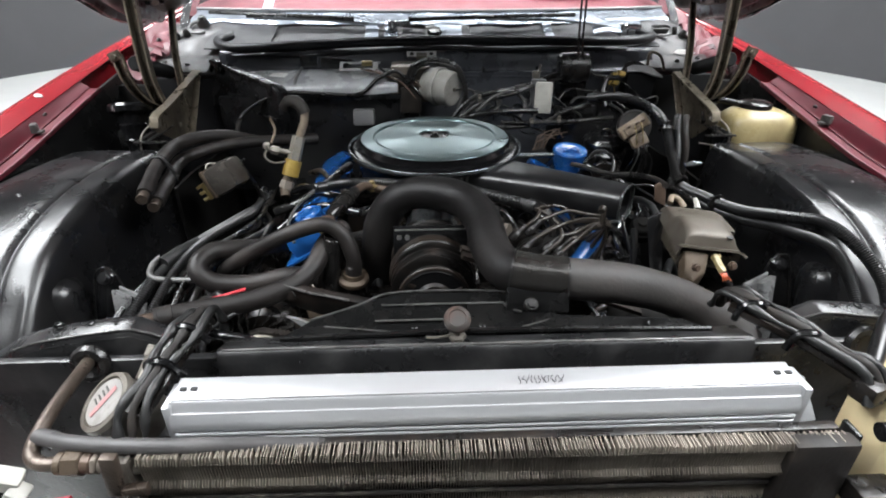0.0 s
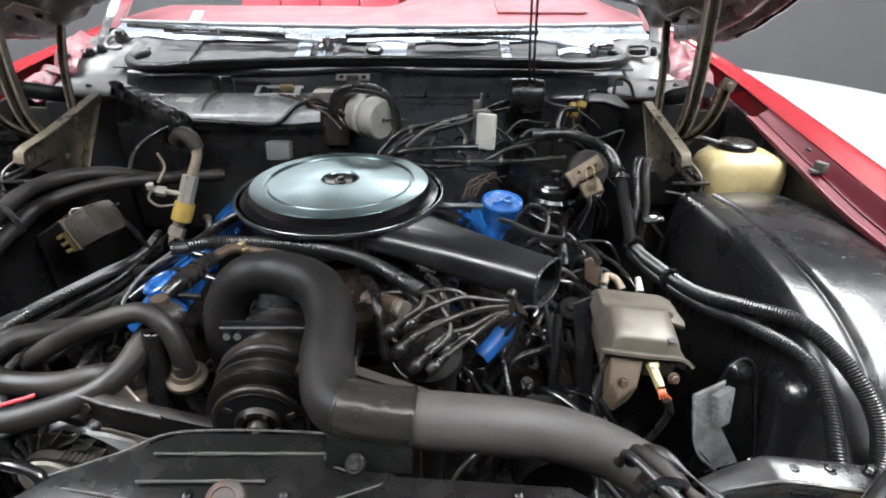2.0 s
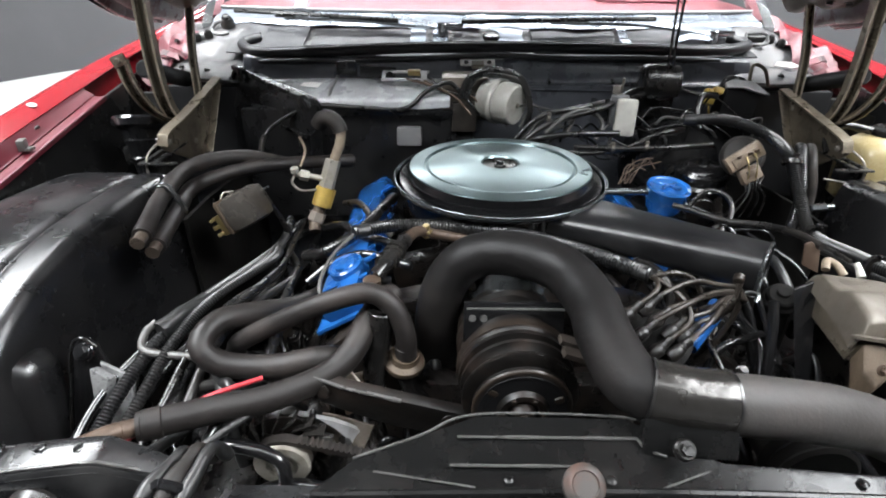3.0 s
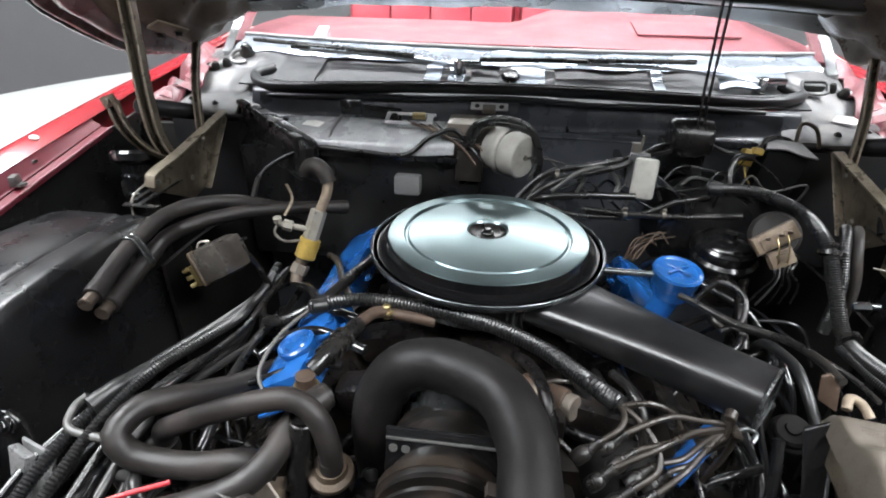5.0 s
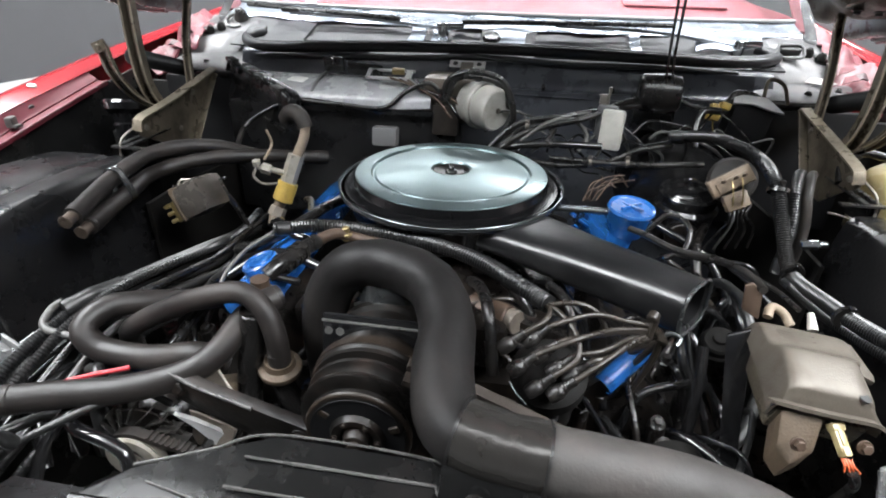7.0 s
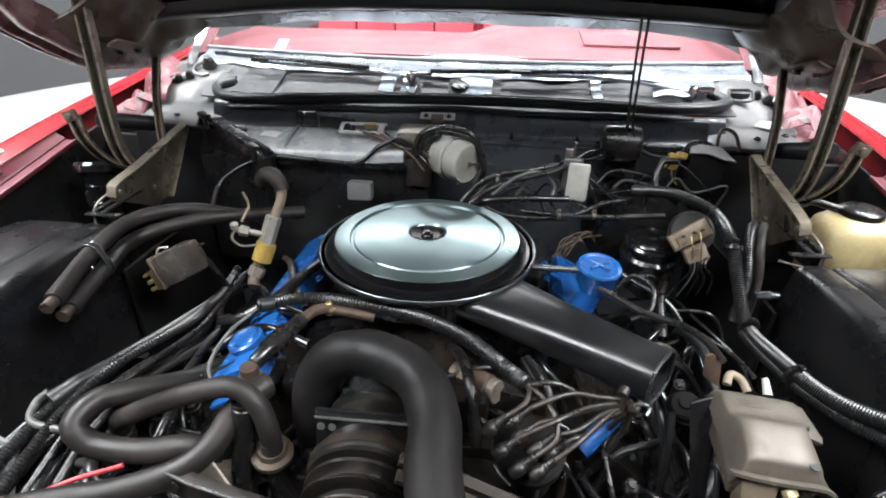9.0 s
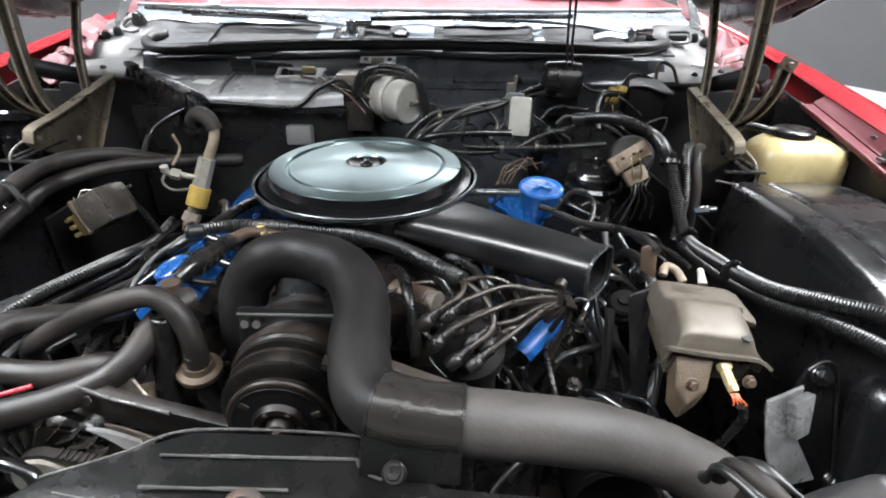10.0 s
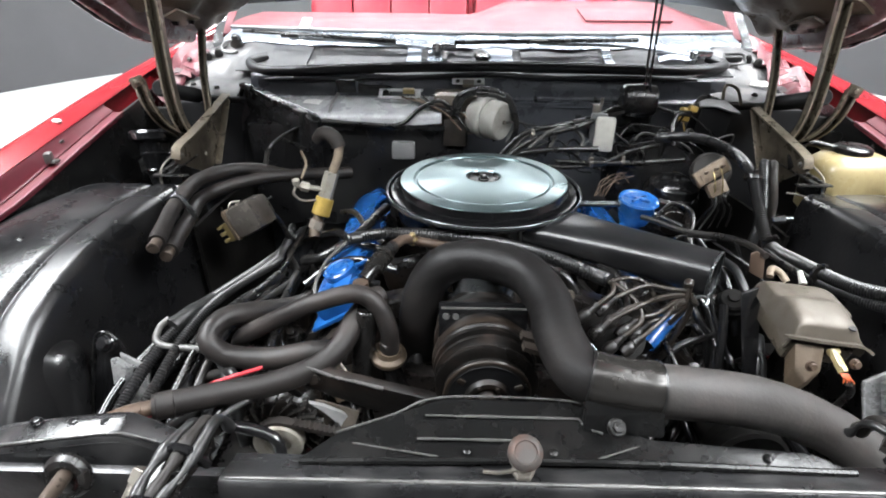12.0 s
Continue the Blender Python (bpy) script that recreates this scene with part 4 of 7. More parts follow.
def radiator():
    t = thing("radiator", "bare aluminium radiator with a flat top tank", "radiator", (0.027, 0.45, 0.42))
    part("top_flange", box((0.027, 0.451, 0.859), (0.70, 0.032, 0.004), (4, 0, 0), 0.0012), ALU, t)
    part("tank_face", sheet([[(x, 0.4365, 0.8575), (x, 0.4340, 0.8560), (x, 0.4290, 0.8460), (x, 0.4275, 0.8440), (x, 0.4235, 0.8330), (x, 0.4230, 0.8240), (x, 0.4260, 0.8220)] for x in (-0.325, -0.1, 0.15, 0.378)], 0.002, 4), ALU, t, "folded aluminium tank face")
    for k in range(5):
        part("rib", tube([(-0.323, 0.4255, 0.8170 - 0.0075 * k), (0.376, 0.4255, 0.8170 - 0.0075 * k)], 0.0026, 8, step=0.1), ALU, t)
    part("rib_backing", box((0.027, 0.4290, 0.800), (0.69, 0.003, 0.040), bev=0.001), SLEEVE, t)
    part("core", box((0.027, 0.45, 0.62), (0.69, 0.03, 0.33), bev=0.003), FINM, t)
    for x in (-0.318, -0.306, 0.353, 0.366):
        part("slot", box((x + 0.004, 0.449, 0.8612), (0.007, 0.005, 0.003), bev=0.0005), INKBLACK, t, "small black slot")
    for s, x in ((-1, -0.327), (1, 0.384)):
        part("end_cap", box((x, 0.447, 0.70), (0.010, 0.040, 0.31), bev=0.003), ALU, t)
    part("end_plate", prism([(0.378, 0.462, 0.858), (0.398, 0.455, 0.848), (0.408, 0.428, 0.806), (0.388, 0.426, 0.806)], (0, 0.002, -0.004), 0.001), ALU, t)
    # scrawled marker strokes on the flange, too rough to read
    rng = random.Random(4)
    for k in range(13):
        x = 0.060 + 0.0040 * k
        j = lambda a=0.0022: rng.uniform(-a, a)
        part("marker_stroke", tube([(x + j(), 0.4430 + j(0.001), 0.8621), (x + 0.001 + j(), 0.4470, 0.8621), (x + j(), 0.4500, 0.8622), (x + 0.0015 + j(), 0.4545 + j(0.001), 0.8624)], 0.0004, 5), INKBLACK, t)


radiator()


def condenser():
    t = thing("condenser", "grimy finned air conditioning condenser before the radiator", "condenser", (0.035, 0.395, 0.42))
    part("backing", box((0.035, 0.404, 0.61), (0.77, 0.012, 0.42), bev=0.002), DARK, t)
    for k in range(4):
        z = 0.812 - 0.027 * k
        part("flat_tube", tube([(-0.36, 0.390, z - 0.006), (0.42, 0.390, z - 0.014)], 0.0034, 8, step=0.1), FINM, t, "flat refrigerant tube")
    for s, x in ((-1, -0.362), (1, 0.430)):
        part("end_plate", box((x, 0.394, 0.71), (0.006, 0.026, 0.23), bev=0.002), SATIN if s > 0 else ZINC, t)
    part("end_cover", box((0.391, 0.382, 0.742), (0.075, 0.022, 0.16), (0, 0, 0), 0.006), RUBBER_D, t, "dusty black end cover")
    part("end_clamp", box((-0.372, 0.384, 0.80), (0.018, 0.012, 0.05), (0, 8, 0), 0.003), ZINC, t)
    # tall thin fins, their tips bent over here and there
    rng = random.Random(7)
    for row in range(2):
        bm = bmesh.new()
        deep = 0.010 * row
        levels = [(z - 0.056 * row, y + deep) for z, y in ((0.839, 0.377), (0.829, 0.375), (0.824, 0.380), (0.800, 0.381), (0.794, 0.376), (0.785, 0.378))]
        x = -0.350
        while x < 0.418:
            bend = [0.0075 * noise.noise(V(x * 11, row * 3.1, 0.5)) + rng.gauss(0, 0.0010), 0.0020 * noise.noise(V(x * 17, row, 2.5)), 0, 0, rng.gauss(0, 0.0004), 0.0060 * noise.noise(V(x * 13, row * 2.1, 7.5)) + rng.gauss(0, 0.0010)]
            bite = 0.004 * max(0.0, noise.noise(V(x * 23, 4.0, row))) + abs(rng.gauss(0, 0.0008))
            prev = None
            for n_, ((z, y), d) in enumerate(zip(levels, bend)):
                z -= 0.008 + 0.009 * (x + 0.35) / 0.77 + (bite if n_ == 0 else 0)
                cur = [bm.verts.new(p) for p in ((x + d, y, z), (x + d + 0.0009, y, z), (x + d + 0.0009, 0.394 + deep, z), (x + d, 0.394 + deep, z))]
                if prev:
                    for k in range(4):
                        bm.faces.new((prev[k], prev[(k + 1) % 4], cur[(k + 1) % 4], cur[k]))
                else:
                    bm.faces.new(cur)
                prev = cur
            x += 0.0032
        tagged(part("fin_pack", bm, FINDARK, t, "thin bent brown-grey metal fins"), "thin bent brown-grey metal fins", kind="stuff")
    for x in (-0.345, -0.352):
        part("return_bend", tube([(x, 0.388, 0.806), (x - 0.022, 0.388, 0.80), (x - 0.022, 0.388, 0.776), (x, 0.388, 0.770)], 0.006, 10), ZINC, t)
    t.location = t.location + V(0, 0.010, -0.006)


condenser()


def fan_shroud():
    t = thing("fan_shroud", "black plastic fan shroud with pressed panels", "fan shroud", (0, 0.56, 0.5))
    part("plate", prism([(-0.235, 0.548, 0.850), (-0.20, 0.582, 0.852), (-0.085, 0.622, 0.868), (0.055, 0.620, 0.868), (0.085, 0.606, 0.864), (0.135, 0.580, 0.856), (0.30, 0.570, 0.852), (0.34, 0.545, 0.848)], (0, 0.003, -0.012), 0.003), PRESSED, t)
    part("front_skirt", prism([(-0.24, 0.545, 0.848), (0.345, 0.545, 0.846), (0.345, 0.555, 0.66), (-0.24, 0.555, 0.66)], (0, 0.008, 0), 0.002), SATIN, t)
    part("plate_edge", tube([(-0.20, 0.5825, 0.853), (-0.14, 0.603, 0.8605), (-0.085, 0.6225, 0.8685), (0.055, 0.6205, 0.8685), (0.085, 0.6065, 0.8645)], 0.0013, 6, step=0.008, lump=0.0004), EDGEGLINT, t, "pale line drawn as the plate edge highlight")
    for y, z, x0, x1 in ((0.600, 0.8628, -0.105, 0.062), (0.574, 0.8558, -0.112, 0.010)):
        part("pressed_ridge", tube([(x0, y, z), (x1, y, z)], 0.0015, 6, step=0.006, lump=0.0006), EDGEGLINT, t, "pressed ridge coloured pale for its highlight")
    for x0, x1, y in ((-0.18, -0.09, 0.5655), (0.065, 0.13, 0.5640)):
        part("pressed_ridge", tube([(x0, y - (0.012 if x0 > 0 else -0.004), 0.8520), (x1, y + (0.012 if x0 > 0 else -0.012), 0.8530)], 0.0011, 6, step=0.008), EDGEGLINT, t)
    part("front_lip", tube([(-0.23, 0.545, 0.852), (0.05, 0.548, 0.856), (0.33, 0.547, 0.850)], 0.004, 8), PRESSED, t)
    part("bracket_plate", box((0.108, 0.598, 0.868), (0.085, 0.016, 0.034), (-30, 0, -4), 0.003), PRESSED, t)
    part("bolt", join(cyl((0.096, 0.581, 0.8705), (0.096, 0.577, 0.8745), 0.010, seg=20), bolt((0.096, 0.577, 0.8745), (0, -0.6, 0.8), 0.006, 0.006)), GREASE, t)
    part("pressed_ridge", tube([(0.062, 0.600, 0.8630), (0.068, 0.590, 0.8605), (0.085, 0.584, 0.8580)], 0.0014, 6, step=0.01), EDGEGLINT, t)
    for x in (-0.06, 0.03, 0.25):
        part("rivet", lathe([(0, 0.002), (0.003, 0.0015), (0.005, 0)], (x, 0.562, 0.8535), seg=10), PRESSED, t)


fan_shroud()


def hood_bumper():
    t = thing("hood_bumper", "round rusty rubber hood stop on a pin", "hood bumper", (-0.006, 0.532, 0.857))
    part("pin", join(cyl((-0.006, 0.532, 0.850), (-0.006, 0.532, 0.882), 0.006, seg=12), cyl((-0.006, 0.532, 0.857), (-0.006, 0.532, 0.864), 0.012, seg=6)), ZINC, t)
    part("pad", lathe([(0, 0), (0.012, 0), (0.0165, 0.004), (0.0170, 0.012), (0.014, 0.016), (0.011, 0.017), (0.010, 0.0155), (0, 0.0155)], (-0.006, 0.536, 0.879), (0, -0.55, 0.8), 28), PADM, t, "dried grey-brown rubber pad")
    part("wire_lever", tube([(-0.012, 0.53, 0.864), (-0.03, 0.528, 0.862), (-0.045, 0.53, 0.861)], 0.002, 6), ZINC, t)


hood_bumper()


def diagonal_brace(s, a, b, label):
    t = thing("radiator_brace", label, "bracket", b)
    part("strap", sweep(spline([a, Vector(a).lerp(Vector(b), 0.5) + V(0, 0, 0.006), b], 0.02), lambda i, q: [(-0.016, -0.003), (0.016, -0.003), (0.016, 0.004), (0.012, 0.008), (-0.012, 0.008), (-0.016, 0.004)]), DARK, t)
    side = V(0.013, 0.004, 0)
    for k, (off, r) in enumerate(((-0.9, 0.0075), (0.1, 0.0085), (1.0, 0.0065))):
        p, q = Vector(a) + side * off, Vector(b) + side * off
        part("taped_cable", tube([p + V(0, 0.03, -0.02), p + V(0, 0.01, 0.012), p.lerp(q, 0.35) + V(0.004 * (k - 1), 0, 0.016), p.lerp(q, 0.7) + V(-0.004 * (k - 1), 0, 0.014), q + V(0, 0, 0.010), q + V(0, -0.02, -0.02)], r * 0.66, 12, lump=0.005), TAPE if k != 1 else RUBBER_D, t, "black taped cable")
    for k in (0.08, 0.3, 0.9):
        part("bolt", bolt(Vector(a).lerp(Vector(b), k) + V(0, 0, 0.008), (0, 0, 1), 0.005, 0.005), SATIN, t)
    for k in (0.15, 0.55):
        q = Vector(a).lerp(Vector(b), k)
        part("clip", tube([q + V(-0.02, 0, -0.01), q + V(-0.016, -0.004, 0.014), q + V(0.006, -0.008, 0.018), q + V(0.02, -0.004, -0.006)], 0.005, 8), GLOSS, t)


diagonal_brace(-1, (-0.325, 0.545, 0.880), (-0.362, 0.43, 0.845), "black steel strap brace beside the radiator")
diagonal_brace(1, (0.365, 0.57, 0.875), (0.475, 0.452, 0.845), "black steel strap brace beside the radiator")


def support_tab(s):
    t = thing("support_tab", "bent bright steel tab on the inner fender", "bracket", (s * 0.55, 0.79, 0.66), "steel tabs")
    part("plate", prism([(s * 0.530, 0.785, 0.760), (s * 0.572, 0.790, 0.782), (s * 0.566, 0.768, 0.725), (s * 0.600, 0.752, 0.665), (s * 0.570, 0.750, 0.655), (s * 0.532, 0.748, 0.700)], (0, 0.004, 0.001), 0.0012), FOILGREY, t)
    part("folded_tab", prism([(s * 0.548, 0.780, 0.768), (s * 0.572, 0.786, 0.780), (s * 0.566, 0.766, 0.735), (s * 0.552, 0.762, 0.728)], (s * 0.006, -0.010, 0.004), 0.002), FOILGREY, t)
    part("lip", tube([(s * 0.529, 0.784, 0.761), (s * 0.531, 0.748, 0.700), (s * 0.569, 0.749, 0.654)], 0.0025, 8, lump=0.0008), FOILGREY, t)


support_tab(-1)
support_tab(1)


# receiver can with its sticker, pipes at the front corner
def receiver_can():
    c, ax = V(-0.395, 0.458, 0.828), V(-0.46, -0.36, 0.81).normalized()
    t = thing("receiver_can", "grey metal receiver can with faded red printing", "canister", c - V(0, 0, 0.05))
    part("can", lathe([(0, -0.045), (0.028, -0.045), (0.031, -0.03), (0.033, 0.012), (0.036, 0.016), (0.034, 0.022), (0.029, 0.023), (0.028, 0.020), (0, 0.020)], c, ax, 40), ZINC, t)
    lab = part("label_disc", lathe([(0, 0.0205), (0.0265, 0.0205), (0.0265, 0.0215), (0, 0.0215)], c, ax, 36), FADED, t, "worn pale label")
    side = ax.cross(V(0, 0, 1)).normalized()
    up = side.cross(ax).normalized()
    q = c + ax * 0.0222
    part("print_bar", prism([q - side * 0.003 - up * 0.02, q + side * 0.003 - up * 0.02, q + side * 0.003 + up * 0.02, q - side * 0.003 + up * 0.02], ax * 0.0006, 0), REDINK, lab)
    for k in range(4):
        r = q + side * 0.011 + up * (0.010 - 0.006 * k)
        part("print_bar", prism([r - side * 0.005 - up * 0.001, r + side * 0.005 - up * 0.001, r + side * 0.005 + up * 0.001, r - side * 0.005 + up * 0.001], ax * 0.0006, 0), GREYCABLE, lab)
    part("nipple", join(cyl(c + V(0.015, 0.028, 0.012), c + V(0.022, 0.05, 0.03), 0.009, seg=16), cyl(c + V(0.022, 0.05, 0.03), c + V(0.026, 0.06, 0.04), 0.011, seg=6)), ZINC, t)
    part("foot_bracket", box(c - ax * 0.03 + V(0.012, -0.006, -0.012), (0.05, 0.03, 0.004), (30, 10, 20), 0.001), GREYMET, t)


receiver_can()


# ---- air cleaner ----
def air_cleaner():
    c = V(-0.016, 1.203, 0.907)
    t = thing("air_cleaner", "round black air cleaner with satin metal lid and long snorkel", "air cleaner", c - V(0, 0, 0.09))
    part("housing", lathe([(0, -0.09), (0.13, -0.09), (0.15, -0.075), (0.175, -0.07), (0.182, -0.02), (0.198, -0.020), (0.198, -0.015), (0.1, -0.015), (0, -0.015)], c, seg=72), GLOSS, t)
    lid = part("lid", lathe([(0, 0.0), (0.155, 0.0), (0.1670, 0.0050), (0.1695, 0.0068), (0.1688, 0.0084), (0.1660, 0.0090), (0.1428, 0.0104), (0.1412, 0.0092), (0.1396, 0.0056), (0.1372, 0.0056), (0.1340, 0.0082), (0.10, 0.0112), (0.040, 0.0142), (0.036, 0.0136), (0.0335, 0.0105), (0.0325, 0.006), (0, 0.003)], c, seg=144), TEALCHROME, t, "satin dark chrome lid with a ringed step", smooth=16)
    part("rim", lathe([(0.190, -0.0170), (0.1975, -0.0168), (0.1992, -0.0150), (0.1985, -0.0135), (0.2000, -0.0120), (0.2000, -0.0100), (0.1988, -0.0088), (0.1975, -0.0088), (0.1966, -0.0105), (0.1960, -0.0125)], c, seg=144), RIMM, t, "thin bright rolled rim", smooth=50)
    part("step_ring", lathe([(0.150, -0.016), (0.1955, -0.016), (0.1955, -0.0125), (0.1885, -0.0125), (0.1800, -0.0110), (0.1730, -0.0070), (0.1705, 0.0010), (0.1690, 0.0062), (0.150, 0.004)], c, seg=144), STEPBLACK, lid, "black step below the lid", smooth=30)
    part("recess", lathe([(0, 0.0045), (0.020, 0.0050), (0.028, 0.0075), (0.0325, 0.0112), (0.0330, 0.0100), (0.030, 0.004), (0, 0.003)], c, seg=48), RUBBER, lid, "dark dished recess")
    part("nut", join(cyl(c + V(0, 0, 0.002), c + V(0, 0, 0.010), 0.011, seg=20), bolt(c + V(0, 0, 0.009), (0, 0, 1), 0.006, 0.007)), SATIN, lid)
    # snorkel, lofted from the housing to its open mouth
    a, b = V(0.092, 1.092, 0.866), V(0.336, 0.902, 0.872)
    d = (b - a).normalized()
    side = d.cross(V(0, 0, 1)).normalized()
    up = side.cross(d)
    bm = bmesh.new()
    rings = []
    stations = [(0, 0.070, 0.024), (0.2, 0.060, 0.026), (0.5, 0.049, 0.029), (0.85, 0.040, 0.032), (1.0, 0.038, 0.033)]
    sgn = lambda v, e: math.copysign(abs(v) ** e, v)
    nn = 28
    sect = [(sgn(math.cos(2 * math.pi * i / nn), 0.66), sgn(math.sin(2 * math.pi * i / nn), 0.66)) for i in range(nn)]
    for q, w, h in stations:
        p = a.lerp(b, q)
        rings.append([bm.verts.new(p + side * (w * u) + up * (h * v)) for u, v in sect])
    p = b - d * 0.004
    rings.append([bm.verts.new(p + side * (0.033 * u) + up * (0.027 * v)) for u, v in sect])
    p = b - d * 0.08
    rings.append([bm.verts.new(p + side * (0.033 * u) + up * (0.025 * v)) for u, v in sect])
    for r0, r1 in zip(rings, rings[1:]):
        for i in range(nn):
            bm.faces.new((r0[i], r0[(i + 1) % nn], r1[(i + 1) % nn], r1[i]))
    bm.faces.new(rings[-1])
    part("snorkel", bm, SNORKELSHEEN, t, "glossy black snorkel duct", smooth=45)
    ring = [b + side * (0.0382 * u) + up * (0.0335 * v) for u, v in sect]
    part("snorkel_lip", sweep(ring + ring[:1], lambda i, q: circle(0.0026, 8)), DARKCHROME, t, "rolled shiny lip of the duct mouth")


air_cleaner()


# ---- hoses and cables ----
def hose(name, label, pts, r, material=RUBBER, category="hose", **k):
    if r < 0.0085:
        return solo(name, tube(pts, r, **k), material, label, category)
    t = thing(name, label, category, pts[0])
    part("conduit" if category == "cable" else "hose_body", tube(pts, r, bore=0 if k.get("corr") or name == "heater_hose" else 0.62, **k), material, t)
    for a, b in ((0, 1), (-1, -2)):
        p, q = Vector(pts[a]), Vector(pts[b])
        d = (q - p).normalized()
        part("tape_wrap" if category == "cable" else "end_band", cyl(p + d * 0.004, p + d * 0.026, r * 1.06, seg=18), TAPE if category == "cable" else material, t)
    return t


# upper radiator hose with its metal joint
def radiator_hose():
    pts = [(-0.129, 0.859, 0.70), (-0.127, 0.849, 0.835), (-0.098, 0.850, 0.902), (-0.046, 0.842, 0.925), (0.017, 0.808, 0.927), (0.046, 0.751, 0.917), (0.052, 0.690, 0.904), (0.068, 0.640, 0.893), (0.110, 0.626, 0.889), (0.165, 0.624, 0.883), (0.225, 0.628, 0.873), (0.29, 0.636, 0.853), (0.345, 0.64, 0.828), (0.40, 0.63, 0.80), (0.43, 0.61, 0.77)]
    t = thing("radiator_hose", "thick black foam-covered upper radiator hose", "hose", (-0.126, 0.86, 0.70))
    part("hose", tube(pts[:9], 0.0295, 24, step=0.006, lump=0.0011), HOSEM, t)
    part("lower_hose", tube(pts[8:], 0.0295, 24, step=0.006, lump=0.0011), HOSEPALE, t, "paler grey lower length")
    j = part("joint_sleeve", tube([(0.076, 0.633, 0.892), (0.110, 0.626, 0.889), (0.150, 0.624, 0.885)], 0.0310, 24, step=0.006, lump=0.0012), SLEEVE, t, "worn dark metal joint sleeve")
    part("sleeve_lip", lathe([(0.0300, -0.0012), (0.0320, -0.0012), (0.0320, 0.0012), (0.0300, 0.0012)], (0.149, 0.624, 0.885), (0.98, -0.05, -0.1), 28), SATIN, j)
    part("sleeve_lip", lathe([(0.0300, -0.0012), (0.0320, -0.0012), (0.0320, 0.0012), (0.0300, 0.0012)], (0.077, 0.633, 0.892), (0.92, -0.25, -0.08), 28), SATIN, j)


radiator_hose()
hose("ac_hose", "thinner black rubber air conditioning hose bent over", [(-0.167, 0.79, 0.791), (-0.167, 0.79, 0.832), (-0.181, 0.798, 0.868), (-0.212, 0.804, 0.887), (-0.265, 0.80, 0.875), (-0.32, 0.804, 0.847), (-0.37, 0.811, 0.815), (-0.402, 0.824, 0.785), (-0.410, 0.835, 0.74)], 0.0135, ACHOSE)
hose("ac_hose", "looped black rubber air conditioning hose", [(-0.31, 1.0, 0.76), (-0.346, 0.92, 0.785), (-0.393, 0.85, 0.819), (-0.42, 0.82, 0.827), (-0.43, 0.785, 0.817), (-0.404, 0.775, 0.796), (-0.338, 0.775, 0.791), (-0.273, 0.78, 0.802), (-0.233, 0.79, 0.79)], 0.0165, ACHOSE)
hose("ac_hose", "black rubber suction hose with brown metal end", [(-0.186, 0.845, 0.858), (-0.200, 0.825, 0.857), (-0.218, 0.80, 0.843), (-0.232, 0.77, 0.823), (-0.263, 0.74, 0.807), (-0.325, 0.71, 0.799), (-0.385, 0.69, 0.80), (-0.45, 0.66, 0.805)], 0.0165, ACHOSE)
hose("drain_hose", "short dark hose hanging beside the compressor", [(-0.197, 0.800, 0.868), (-0.200, 0.795, 0.83), (-0.206, 0.788, 0.79), (-0.211, 0.782, 0.742), (-0.213, 0.780, 0.70)], 0.0155, RUBBER)
hose("heater_hose", "black rubber heater hose tied to its neighbour", [(-0.447, 1.38, 0.847), (-0.536, 1.30, 0.893), (-0.604, 1.22, 0.901), (-0.606, 1.10, 0.893), (-0.583, 0.97, 0.877)], 0.0142, ACHOSE, lump=0.0012)
hose("heater_hose", "black rubber heater hose tied to its neighbour", [(-0.331, 1.42, 0.845), (-0.434, 1.36, 0.86), (-0.528, 1.28, 0.874), (-0.599, 1.20, 0.867), (-0.586, 1.09, 0.863), (-0.57, 0.98, 0.855)], 0.0142, ACHOSE, lump=0.0012)
hose("wire_loom", "taped black wiring loom over the intake", [(-0.263, 1.0, 0.872), (-0.195, 1.04, 0.866), (-0.099, 1.03, 0.868), (-0.002, 1.0, 0.871), (0.072, 0.95, 0.876), (0.124, 0.88, 0.888), (0.154, 0.845, 0.891)], 0.0104, LOOM, "cable", corr=0.0009, pitch=0.005)
hose("wire_loom", "thick black corrugated wiring loom", [(0.38, 1.36, 0.962), (0.45, 1.32, 0.973), (0.51, 1.28, 0.957), (0.518, 1.20, 0.938), (0.527, 1.15, 0.881), (0.536, 1.10, 0.829), (0.545, 1.0, 0.838), (0.565, 0.91, 0.850), (0.605, 0.85, 0.866), (0.65, 0.80, 0.874), (0.68, 0.745, 0.852), (0.70, 0.70, 0.815), (0.703, 0.672, 0.77), (0.685, 0.65, 0.72)], 0.0108, LOOM, "cable", corr=0.0007, pitch=0.0036)
hose("wire_loom", "black corrugated wiring loom", [(0.531, 1.10, 0.818), (0.545, 1.0, 0.822), (0.57, 0.90, 0.834), (0.605, 0.835, 0.846), (0.636, 0.755, 0.852), (0.640, 0.70, 0.825), (0.628, 0.645, 0.79), (0.64, 0.63, 0.75)], 0.0095, LOOM, "cable", corr=0.0006, pitch=0.0036)


